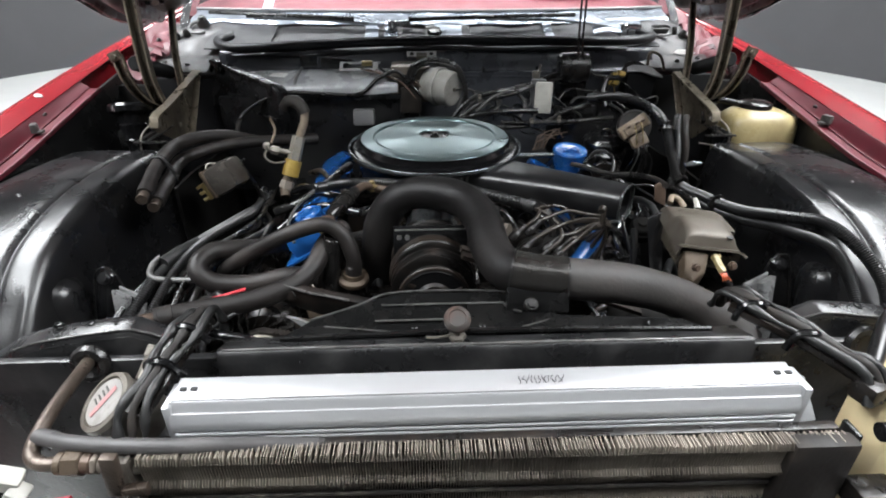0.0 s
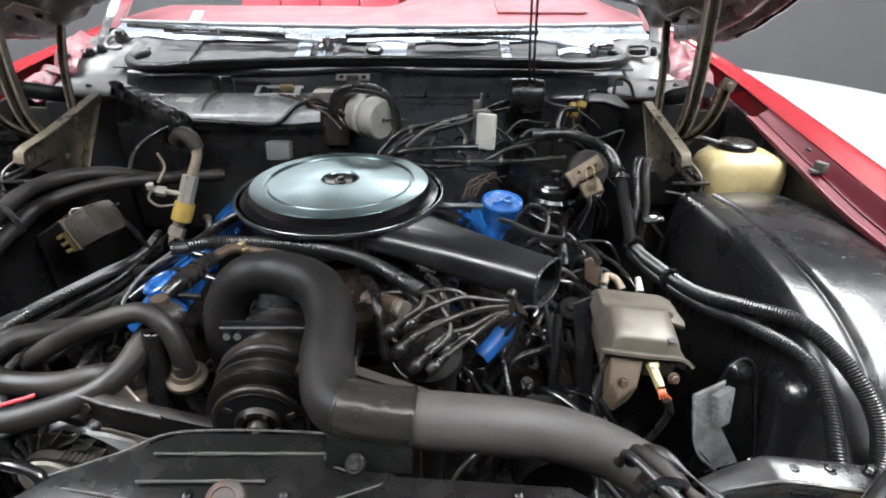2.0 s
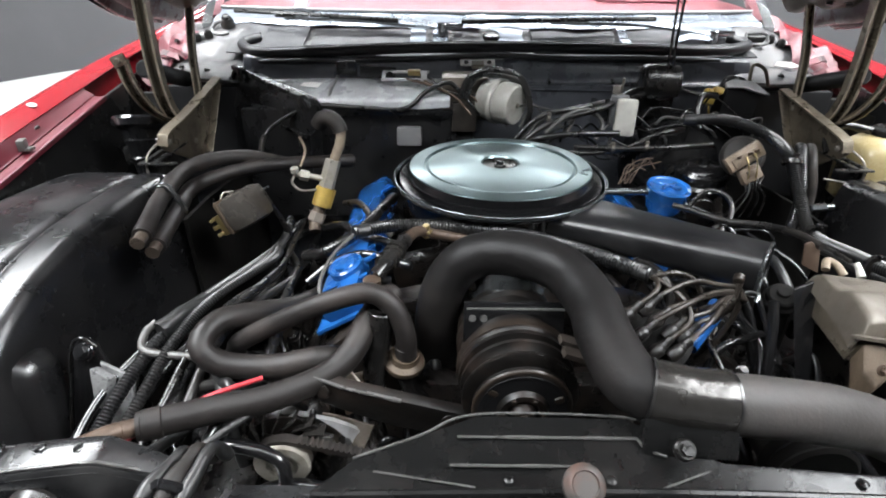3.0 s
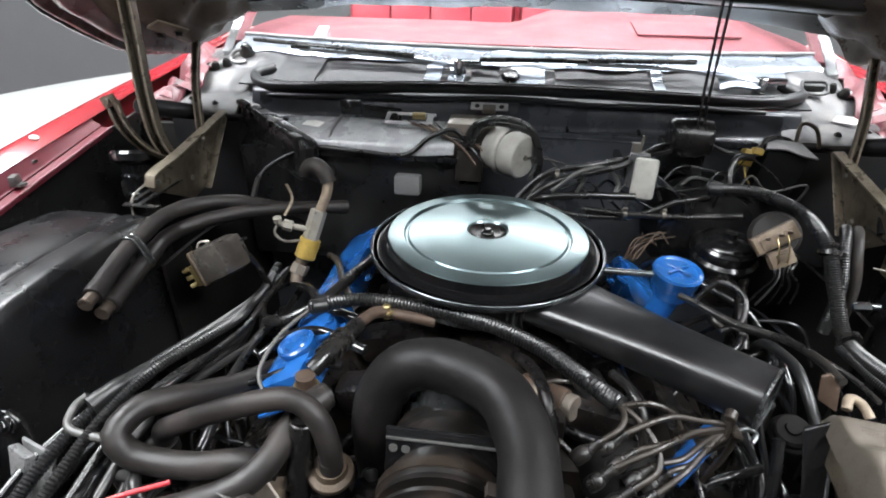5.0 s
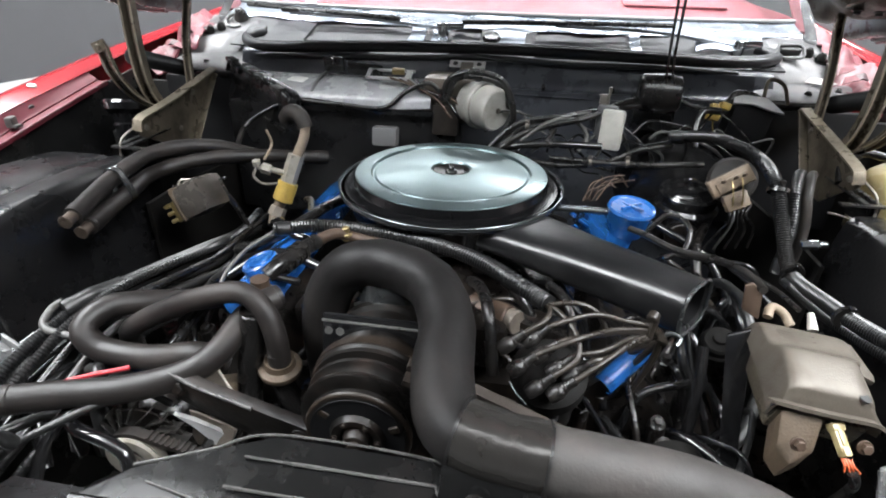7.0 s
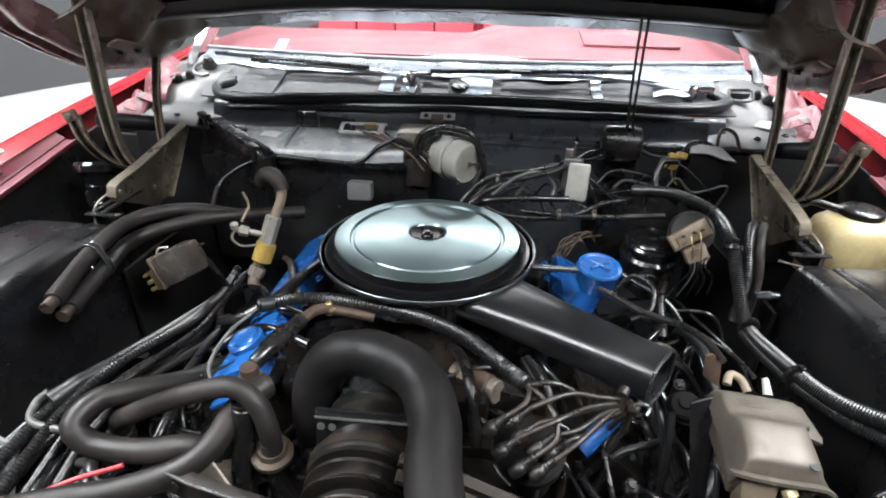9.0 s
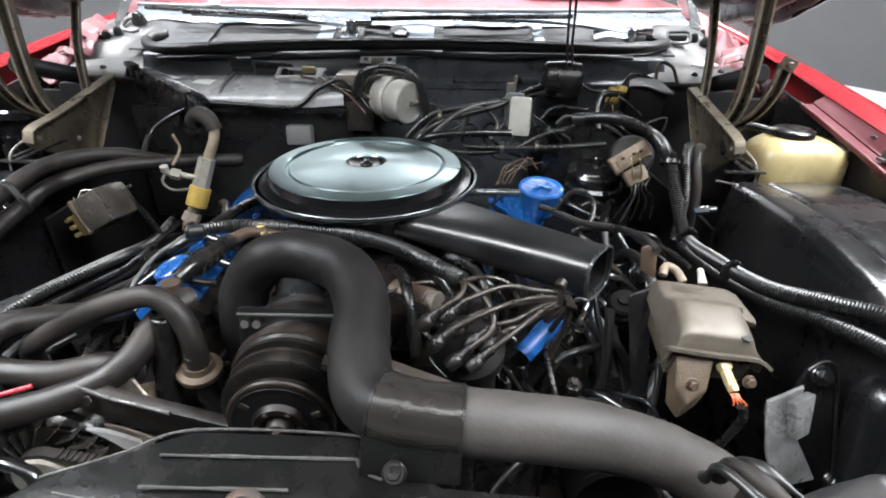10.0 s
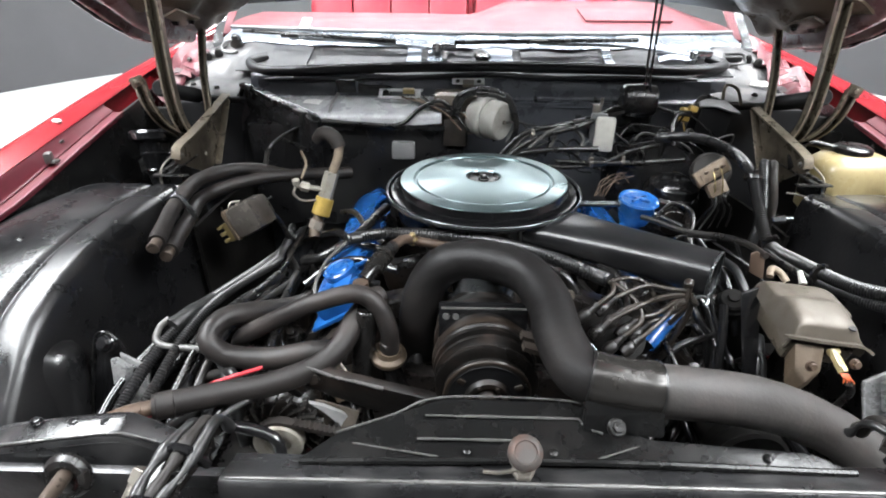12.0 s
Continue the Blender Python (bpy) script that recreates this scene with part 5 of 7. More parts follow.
# ---- engine ----
def engine():
    t = thing("engine", "blue-painted V8 engine, greasy and dark low down", "engine", (0, 1.1, 0.36))
    part("block", join(box((0, 1.16, 0.53), (0.38, 0.52, 0.36), bev=0.03), box((0, 0.87, 0.54), (0.28, 0.10, 0.30), bev=0.03)), DARK, t, "greasy dark engine block")
    im = part("intake_manifold", box((-0.01, 1.12, 0.775), (0.24, 0.46, 0.07), bev=0.015), DARK, t, "dark cast intake manifold")
    for s in (-1, 1):
        for y in (0.95, 1.07, 1.2, 1.32):
            part("runner", box((s * 0.14, y, 0.775), (0.14, 0.05, 0.05), (0, s * 14, 0), 0.012), DARK, im)
    part("carburettor", join(box((-0.015, 1.18, 0.825), (0.12, 0.14, 0.05), bev=0.01), cyl((-0.015, 1.18, 0.82), (-0.015, 1.18, 0.86), 0.06)), DARK, t)
    for s in (-1, 1):
        part("cylinder_head", box((s * 0.255, 1.12, 0.69), (0.13, 0.50, 0.13), (0, s * 40, 0), 0.01), DARK, t, "greasy dark cylinder head")
        zz = 0.800 if s < 0 else 0.768
        yc, ln = (1.13, 0.47) if s < 0 else (1.24, 0.28)
        vc = part("valve_cover", join(box((s * 0.268, yc, zz), (0.078, ln, 0.046), (0, s * 30, 0), 0.016), box((s * 0.268, yc, zz - 0.022), (0.095, ln + 0.01, 0.007), (0, s * 30, 0), 0.002)), BLUE, t, "blue enamelled valve cover")
        for y in (yc - 0.10, yc - 0.03, yc + 0.05, yc + 0.11):
            part("bolt", bolt((s * 0.222, y, zz + 0.016), (s * 0.5, 0, 0.85), 0.006, 0.007), BLUE, vc)
        for y in (0.93, 1.02, 1.11, 1.20, 1.29)[0 if s < 0 else 3:]:
            part("cover_rib", box((s * 0.262, y, zz + 0.021), (0.070, 0.008, 0.005), (0, s * 32, 0), 0.002), BLUE, vc)
        for y in (0.98, 1.27)[0 if s < 0 else 1:]:
            part("cover_strap", box((s * 0.262, y, zz + 0.022), (0.085, 0.012, 0.006), (0, s * 32, 0), 0.002), BLUE, vc)
    part("thermostat_housing", join(box((-0.12, 0.90, 0.79), (0.07, 0.06, 0.08), bev=0.012), cyl((-0.126, 0.88, 0.72), (-0.126, 0.865, 0.79), 0.028)), DARK, t)
    part("timing_cover", box((0.0, 0.80, 0.58), (0.30, 0.04, 0.36), bev=0.015), DARK, t)
    part("exhaust_stub", tube([(0.31, 1.3, 0.64), (0.34, 1.1, 0.60), (0.36, 0.95, 0.5)], 0.03, 14), RUST, t)
    part("exhaust_stub", tube([(-0.31, 1.3, 0.64), (-0.34, 1.1, 0.60), (-0.36, 0.95, 0.5)], 0.03, 14), RUST, t)


engine()


def oil_filler():
    c = V(0.296, 1.171, 0.886)
    t = thing("oil_filler", "blue oil filler cap with a raised cross", "oil cap", c - V(0, 0, 0.09))
    part("neck", tube([c - V(0.02, -0.01, 0.10), c - V(0.006, 0, 0.05), c - V(0, 0, 0.02)], 0.021, 16), BLUE, t)
    cap = part("cap", lathe([(0, -0.045), (0.030, -0.045), (0.035, -0.03), (0.038, -0.004), (0.040, 0), (0.038, 0.004), (0.035, 0.003), (0.033, 0.001), (0, 0.002)], c, (0.05, -0.12, 1), 40), BLUE, t)
    for a in (40, 130):
        part("grip_bar", box(c + V(0, 0, 0.003), (0.046, 0.006, 0.005), (-7, 3, a), 0.0015), BLUE, cap)
    part("breather_tube", tube([(0.17, 1.18, 0.872), (0.262, 1.172, 0.876)], 0.006, 12), DARKCHROME, t, "polished breather tube")
    d = V(-0.272, 0.962, 0.832)
    t = thing("filler_plug", "round blue plug on the valve cover", "oil cap", d - V(0, 0, 0.02))
    part("plug", lathe([(0, -0.02), (0.024, -0.02), (0.028, -0.004), (0.028, 0.004), (0.025, 0.006), (0.022, 0.003), (0.018, 0.003), (0.016, 0.006), (0, 0.007)], d, (-0.35, -0.1, 1), 32), BLUE, t)


oil_filler()


def blue_tube():
    t = thing("dipstick_guide", "short bright blue painted guide tube", "engine part", (0.238, 0.868, 0.745))
    part("guide", tube([(0.239, 0.868, 0.758), (0.266, 0.891, 0.776), (0.298, 0.917, 0.797)], 0.0145, 16, bore=0.7), BLUE, t)


blue_tube()


def compressor():
    a = V(-0.031, 0.672, 0.818)
    ax = V(-0.02, 1, 0.03).normalized()
    t = thing("ac_compressor", "greasy black ribbed air conditioning compressor with clutch", "compressor", a - V(0, 0, 0.1))
    rib = [(0, -0.006), (0.011, -0.006), (0.013, -0.003), (0.014, 0.003), (0.017, 0.004), (0.019, 0.0), (0.026, 0.0), (0.028, 0.004), (0.031, 0.008), (0.050, 0.006), (0.0545, 0.008), (0.0555, 0.012), (0.0550, 0.016), (0.050, 0.017), (0.050, 0.021), (0.061, 0.022), (0.0655, 0.024), (0.0660, 0.028), (0.060, 0.032), (0.056, 0.036), (0.060, 0.040), (0.0665, 0.043), (0.0670, 0.047), (0.058, 0.050), (0.058, 0.053), (0.0680, 0.056), (0.0680, 0.062)]
    part("clutch_pulley", lathe(rib + [(0, 0.064)], a, ax, 64), GREASE, t, "black grooved clutch pulley")
    part("clutch_face", lathe([(0.0305, 0.0076), (0.0310, 0.0072), (0.0495, 0.0052), (0.0500, 0.0058)], a, ax, 64), MATTBLACK, t, "dull black clutch face")
    part("armature_edge", lathe([(0.0535, 0.0070), (0.0552, 0.0080), (0.0560, 0.0100), (0.0545, 0.0105)], a, ax, 64), BROWNGREASE, t, "worn edge of the clutch plate")
    part("body", lathe([(0, 0.062), (0.066, 0.062), (0.0695, 0.066), (0.0695, 0.080), (0.064, 0.084), (0.064, 0.108), (0.069, 0.112), (0.069, 0.124), (0.061, 0.128), (0.061, 0.138), (0.066, 0.142), (0.066, 0.152), (0.060, 0.156), (0.060, 0.20), (0.050, 0.21), (0, 0.21)], a, ax, 56), GREASE, t)
    part("body_band", lathe([(0.0690, 0.067), (0.0705, 0.068), (0.0705, 0.079), (0.0690, 0.080)], a, ax, 56), BROWNGREASE, t, "rust-stained steel band")
    for k in range(3):
        an = 2 * math.pi * k / 3 + 0.4
        side, up = V(1, 0, 0), V(0, 0, 1)
        part("clutch_spring", box(a + side * 0.042 * math.cos(an) + up * 0.042 * math.sin(an) + V(0, 0.005, 0), (0.011, 0.004, 0.008), (0, -math.degrees(an), 0), 0.002), BROWNGREASE, t)
    part("hub_nut", bolt(a - ax * 0.004, -ax, 0.007, 0.008), BROWNGREASE, t)
    for k in range(6):
        an = 2 * math.pi * k / 6
        part("hub_bolt", bolt(a + V(0.0225 * math.cos(an), -0.0005, 0.0225 * math.sin(an)), -ax, 0.0028, 0.003), BROWNGREASE, t)
    part("pulley_stripe", lathe([(0.0645, 0.0242), (0.0666, 0.025), (0.0666, 0.027), (0.0645, 0.0278)], a, ax, 56), DARK, t, "worn pulley edge")
    part("mount_plate", box((-0.035, 0.766, 0.872), (0.120, 0.006, 0.052), (-14, 0, 0), 0.002), GLOSS, t)
    part("plate_edge", tube([(-0.092, 0.7585, 0.8965), (-0.035, 0.7585, 0.8968), (0.022, 0.7585, 0.8965)], 0.0016, 6, step=0.02), EDGEGLINT, t)
    for x in (-0.085, -0.072):
        part("hole_rim", lathe([(0.0036, 0), (0.0045, 0), (0.0045, 0.0012), (0.0036, 0.0012)], (x, 0.7575, 0.884), (0, -1, 0.25), 14), EDGEGLINT, t)
        part("bolt_hole", lathe([(0, 0), (0.0036, 0), (0.0036, 0.0006), (0, 0.0006)], (x, 0.7578, 0.884), (0, -1, 0.25), 14), DEEPBLACK, t)
    part("rear_drum", lathe([(0, 0), (0.046, 0), (0.050, 0.004), (0.050, 0.03), (0.044, 0.034), (0.044, 0.07), (0, 0.07)], (-0.035, 0.845, 0.835), (0, 0.25, 1), 40), DARKCHROME, t, "shiny dark metal drum behind the plate")
    part("top_clip", box((-0.03, 0.742, 0.886), (0.036, 0.010, 0.004), (10, 0, 0), 0.001), DARK, t)


compressor()


def alternator():
    c = V(-0.309, 0.678, 0.722)
    t = thing("alternator", "alternator with a dark finned cooling fan and pale housing", "alternator", c - V(0, 0, 0.07))
    ax = V(-0.05, 1, 0.02)
    part("pulley", lathe([(0, 0.004), (0.017, 0.004), (0.019, 0), (0.031, 0), (0.034, 0.003), (0.027, 0.009), (0.034, 0.016), (0.031, 0.018), (0, 0.02)], c, ax, 40), ZINCPALE, t, "worn brassy zinc pulley")
    part("nut", join(bolt(c + V(0, 0.004, 0), (0, -1, 0), 0.008, 0.010), cyl(c - V(0, 0.004, 0), c - V(0, 0.012, 0), 0.004, seg=12)), ZINC, t)
    part("fan_disc", lathe([(0, 0.030), (0.050, 0.030), (0.050, 0.033), (0, 0.033)], c, ax, 40), DARK, t)
    for k in range(18):
        an = 2 * math.pi * k / 18
        part("fan_fin", box(c + V(0.046 * math.cos(an), 0.030, 0.046 * math.sin(an)), (0.026, 0.018, 0.002), (0, -math.degrees(an) + 35, 0), 0.0006), SLEEVE, t)
    part("housing", lathe([(0, 0.05), (0.040, 0.05), (0.048, 0.06), (0.050, 0.08), (0.050, 0.13), (0.044, 0.15), (0, 0.155)], c - V(0, 0, 0.006), ax, 40), DARK, t)
    part("end_frame", sheet([[c + V(0.035, 0.045, 0.040), c + V(0.055, 0.05, 0.030)], [c + V(0.055, 0.05, 0.015), c + V(0.085, 0.06, 0.0)], [c + V(0.075, 0.055, -0.02), c + V(0.095, 0.065, -0.035)]], 0.006, 4), BARE, t, "pale cast end frame")
    part("tan_cover", prism([c + V(0.05, 0.10, 0.035), c + V(0.085, 0.10, 0.045), c + V(0.10, 0.095, 0.005), c + V(0.06, 0.09, -0.01)], (0, 0.02, 0.0), 0.003), TAN, t)
    part("bracket_arm", prism([(-0.278, 0.728, 0.819), (-0.235, 0.722, 0.806), (-0.168, 0.715, 0.793), (-0.085, 0.704, 0.780), (-0.085, 0.704, 0.742), (-0.176, 0.715, 0.750), (-0.245, 0.722, 0.772), (-0.288, 0.728, 0.790)], (0.004, 0.013, 0.004), 0.003), GREASE, t, "greasy black steel bracket arm")
    part("arm_edge", tube([(-0.272, 0.7275, 0.8175), (-0.235, 0.7215, 0.8065), (-0.20, 0.718, 0.800), (-0.168, 0.7145, 0.7935)], 0.0022, 8, step=0.006, lump=0.0012), EDGEGLINT, t, "pale line drawn as the arm edge highlight")
    part("pale_shield", prism([(-0.303, 0.772, 0.776), (-0.244, 0.768, 0.802), (-0.212, 0.752, 0.766), (-0.222, 0.748, 0.745), (-0.262, 0.760, 0.775)], (0.002, 0.003, 0), 0.001), DUSTPLATE, t, "dull tan-grey bent sheet metal shield")
    part("lower_shield", prism([(-0.289, 0.742, 0.747), (-0.262, 0.742, 0.742), (-0.232, 0.740, 0.733), (-0.207, 0.732, 0.733), (-0.219, 0.722, 0.702), (-0.262, 0.730, 0.700)], (0.002, 0.003, 0), 0.001), DUSTPLATE, t, "dull tan-grey bent sheet metal shield")
    for q in ((-0.262, 0.725, 0.800), (-0.11, 0.705, 0.768)):
        part("arm_bolt", bolt(q, (0, -0.9, 0.3), 0.008, 0.006), GREASE, t)


alternator()


def belt(label, pts, w, material):
    return solo("drive_belt", sweep(spline([Vector(p) for p in pts], 0.012), lambda i, q: [(-w, -0.003), (w, -0.003), (w * 0.86, 0.004), (-w * 0.86, 0.004)]), material, label, "belt", "drive belts")


for y in (0.724, 0.702):
    belt("worn brown-grey rubber drive belt under the hose", [(0.012, y, 0.881), (0.066, y, 0.862), (0.150, y - 0.008, 0.833), (0.234, y - 0.014, 0.803), (0.30, y - 0.018, 0.779)], 0.0072, BELTM)
belt("ribbed black rubber belt round the alternator pulley", [(-0.338, 0.690, 0.736), (-0.327, 0.690, 0.749), (-0.309, 0.690, 0.755), (-0.290, 0.690, 0.752), (-0.207, 0.690, 0.730), (-0.10, 0.690, 0.702)], 0.006, RUBBER_D)
ALT_BELT = bpy.data.objects["drive_belt.002"]
for k in range(16):
    q = V(-0.286, 0.690, 0.7555).lerp(V(-0.190, 0.690, 0.7300), k / 15)
    part("belt_rib", box(q, (0.0028, 0.0125, 0.0030), (0, 15, 0), 0.0008), RUBBER_D, ALT_BELT)
PUMP = thing("steering_pump", "dark greasy power steering pump with grooved pulley", "pump", (0.30, 0.70, 0.60))
part("pulley", lathe([(0, 0), (0.045, 0), (0.050, 0.004), (0.042, 0.012), (0.050, 0.02), (0.042, 0.028), (0.050, 0.036), (0, 0.04)], (0.320, 0.668, 0.722), (0, 1, 0), 40), DEEPBLACK, PUMP)
part("body", cyl((0.320, 0.708, 0.712), (0.320, 0.80, 0.712), 0.038), DEEPBLACK, PUMP)


def distributor():
    t = thing("distributor", "dark distributor with thick rubber-booted plug wires", "distributor", (0.158, 0.805, 0.70))
    part("body", lathe([(0, -0.12), (0.03, -0.12), (0.034, -0.05), (0.044, -0.04), (0.046, -0.016), (0.034, -0.004), (0.02, 0.0), (0, 0.0)], (0.160, 0.806, 0.832), (-0.1, -0.35, 0.9), 36), DEEPBLACK, t)
    part("cap_clip", tube([(0.116, 0.764, 0.838), (0.124, 0.757, 0.830), (0.136, 0.752, 0.820)], 0.0012, 8), DARKCHROME, t, "bright wire clip")
    lean = V(0.030, 0.013, 0.021)
    turn = lean.normalized()
    mouths = {}
    seats = (("a", 0.112, 0.795, 0.866), ("b", 0.126, 0.774, 0.853), ("c", 0.147, 0.768, 0.832), ("d", 0.171, 0.768, 0.830), ("e", 0.139, 0.806, 0.870), ("f", 0.150, 0.794, 0.858), ("g", 0.168, 0.788, 0.846), ("h", 0.186, 0.788, 0.840))
    boots = {}
    for k, x, y, z in seats:
        p = V(x, y, z)
        boots[k] = part("boot", lathe([(0, -0.014), (0.0066, -0.014), (0.0084, -0.010), (0.0088, -0.001), (0.0080, 0.003), (0.0066, 0.0045), (0.0068, 0.0075), (0.0054, 0.0085), (0.0050, 0.018), (0.0056, 0.019), (0.0056, 0.021), (0.0036, 0.022), (0, 0.023)], p, turn, 20), BOOTM, t, "grimy black rubber boot")
        mouths[k] = p + turn * 0.020
    holder, loom = V(0.276, 0.858, 0.862), V(0.151, 0.845, 0.890)
    runs = (
        ("e", (V(0.205, 0.838, 0.888), V(0.245, 0.850, 0.876), holder + V(0, 0, 0.006))),
        ("b", (V(0.188, 0.800, 0.880), V(0.230, 0.832, 0.874), holder)),
        ("f", (V(0.200, 0.812, 0.876), V(0.238, 0.838, 0.868), holder + V(0.002, 0, -0.003))),
        ("d", (V(0.218, 0.795, 0.856), V(0.250, 0.830, 0.858), holder + V(0, 0, -0.006))),
        ("g", (V(0.216, 0.806, 0.862), V(0.248, 0.836, 0.860), holder + V(0.002, 0.002, -0.008))),
        ("h", (V(0.228, 0.808, 0.854), V(0.255, 0.836, 0.854), holder + V(0.004, 0, -0.011))),
        ("a", (V(0.150, 0.815, 0.889), V(0.155, 0.832, 0.892), loom)),
        ("c", (V(0.188, 0.788, 0.862), V(0.186, 0.812, 0.876), V(0.168, 0.836, 0.886), loom)),
    )
    for k, pts in runs:
        part("plug_wire", tube([mouths[k] - turn * 0.004, mouths[k] + turn * 0.006, *pts], 0.0033, 10), PLUGWIRE, boots[k], "brown-grey plug wire")
    part("wire_holder", join(box(holder, (0.010, 0.012, 0.036), (0, 10, 30), 0.004), cyl(holder + V(-0.002, -0.004, 0.016), holder + V(0.004, 0.006, 0.020), 0.007, seg=14)), PLUGWIRE, t)
    part("plug_wire", tube([loom, loom + V(0.034, 0.004, 0.004), loom + V(0.060, 0.004, -0.006), loom + V(0.071, -0.002, -0.022)], 0.0035, 10), PLUGWIRE, t)
    part("vacuum_line", tube([(0.158, 0.920, 0.872), (0.172, 0.885, 0.880), (0.184, 0.855, 0.868), (0.186, 0.838, 0.840)], 0.0055, 10), RUBBER, t)
    for k in range(4):
        q = holder + V(0.004 + 0.002 * k, 0.004, -0.004 * k)
        part("plug_wire", tube([q, q + V(0.014, 0.008, -0.014), q + V(0.012 - 0.01 * k, 0.006 + 0.012 * k, -0.05), q + V(-0.004 - 0.012 * k, 0.01 + 0.03 * k, -0.11)], 0.0042, 8), PLUGWIRE, t)
    part("spring_clip", tube([(0.292, 0.868, 0.846), (0.306, 0.872, 0.850), (0.318, 0.870, 0.846), (0.312, 0.862, 0.840)], 0.0030, 8), DARKCHROME, t, "small bright spring clip")


distributor()


def ignition_coil():
    t = thing("ignition_coil", "grimy brown ignition coil with a pale end", "coil", (0.10, 0.95, 0.80))
    part("can", cyl((0.055, 0.965, 0.796), (0.110, 0.930, 0.802), 0.021), RUST, t)
    part("end", cyl((0.110, 0.930, 0.802), (0.122, 0.922, 0.804), 0.018), DUSTPLATE, t)


ignition_coil()


def coolant_pipe():
    t = thing("coolant_pipe", "brown metal coolant pipe with ribbed rubber hose", "pipe", (-0.235, 0.84, 0.80))
    part("pipe", tube([(-0.178, 0.962, 0.880), (-0.160, 0.995, 0.878), (-0.13, 1.015, 0.862), (-0.08, 1.02, 0.852)], 0.0085, 12), RUST, t)
    part("hose", tube([(-0.212, 0.868, 0.872), (-0.200, 0.89, 0.880), (-0.178, 0.962, 0.880)], 0.0112, 14), RUBBER, t)
    for q in (0.30, 0.42, 0.54, 0.66):
        p = V(-0.212, 0.868, 0.872).lerp(V(-0.178, 0.962, 0.882), q)
        part("hose_rib", lathe([(0.010, -0.003), (0.0155, -0.003), (0.0155, 0.003), (0.010, 0.003)], p, (0.3, 1, 0.1), 18), SLEEVE, t)
    part("clamp", lathe([(0.012, -0.006), (0.0165, -0.006), (0.0165, 0.006), (0.012, 0.006)], (-0.216, 0.857, 0.852), (0.05, 0.1, 1), 20), BRASS, t, "brass band clamp")
    part("clamp_screw", box((-0.199, 0.849, 0.852), (0.018, 0.008, 0.009), (0, 0, 15), 0.0015), BRASS, t)
    part("standpipe", tube([(-0.218, 0.858, 0.80), (-0.216, 0.857, 0.874)], 0.0125, 14, lump=0.002), RUST, t)
    part("brass_stud", join(cyl((-0.148, 1.005, 0.862), (-0.148, 1.005, 0.885), 0.006, seg=12), cyl((-0.148, 1.005, 0.870), (-0.148, 1.005, 0.876), 0.010, seg=6)), BRASS, t)


coolant_pipe()


def hose_flange():
    t = thing("hose_fitting", "corroded tan metal hose fitting by the compressor", "fitting", (-0.167, 0.79, 0.76))
    part("flange", lathe([(0.0, -0.008), (0.019, -0.008), (0.0255, -0.005), (0.0275, 0.0), (0.0265, 0.004), (0.020, 0.008), (0.0178, 0.016), (0, 0.016)], (-0.170, 0.794, 0.786), (0.1, -0.15, 1), 32), CORRODED, t)
    part("stem", tube([(-0.169, 0.793, 0.782), (-0.164, 0.790, 0.755), (-0.145, 0.785, 0.728), (-0.115, 0.78, 0.705)], 0.0145, 14), RUBBER, t)


hose_flange()


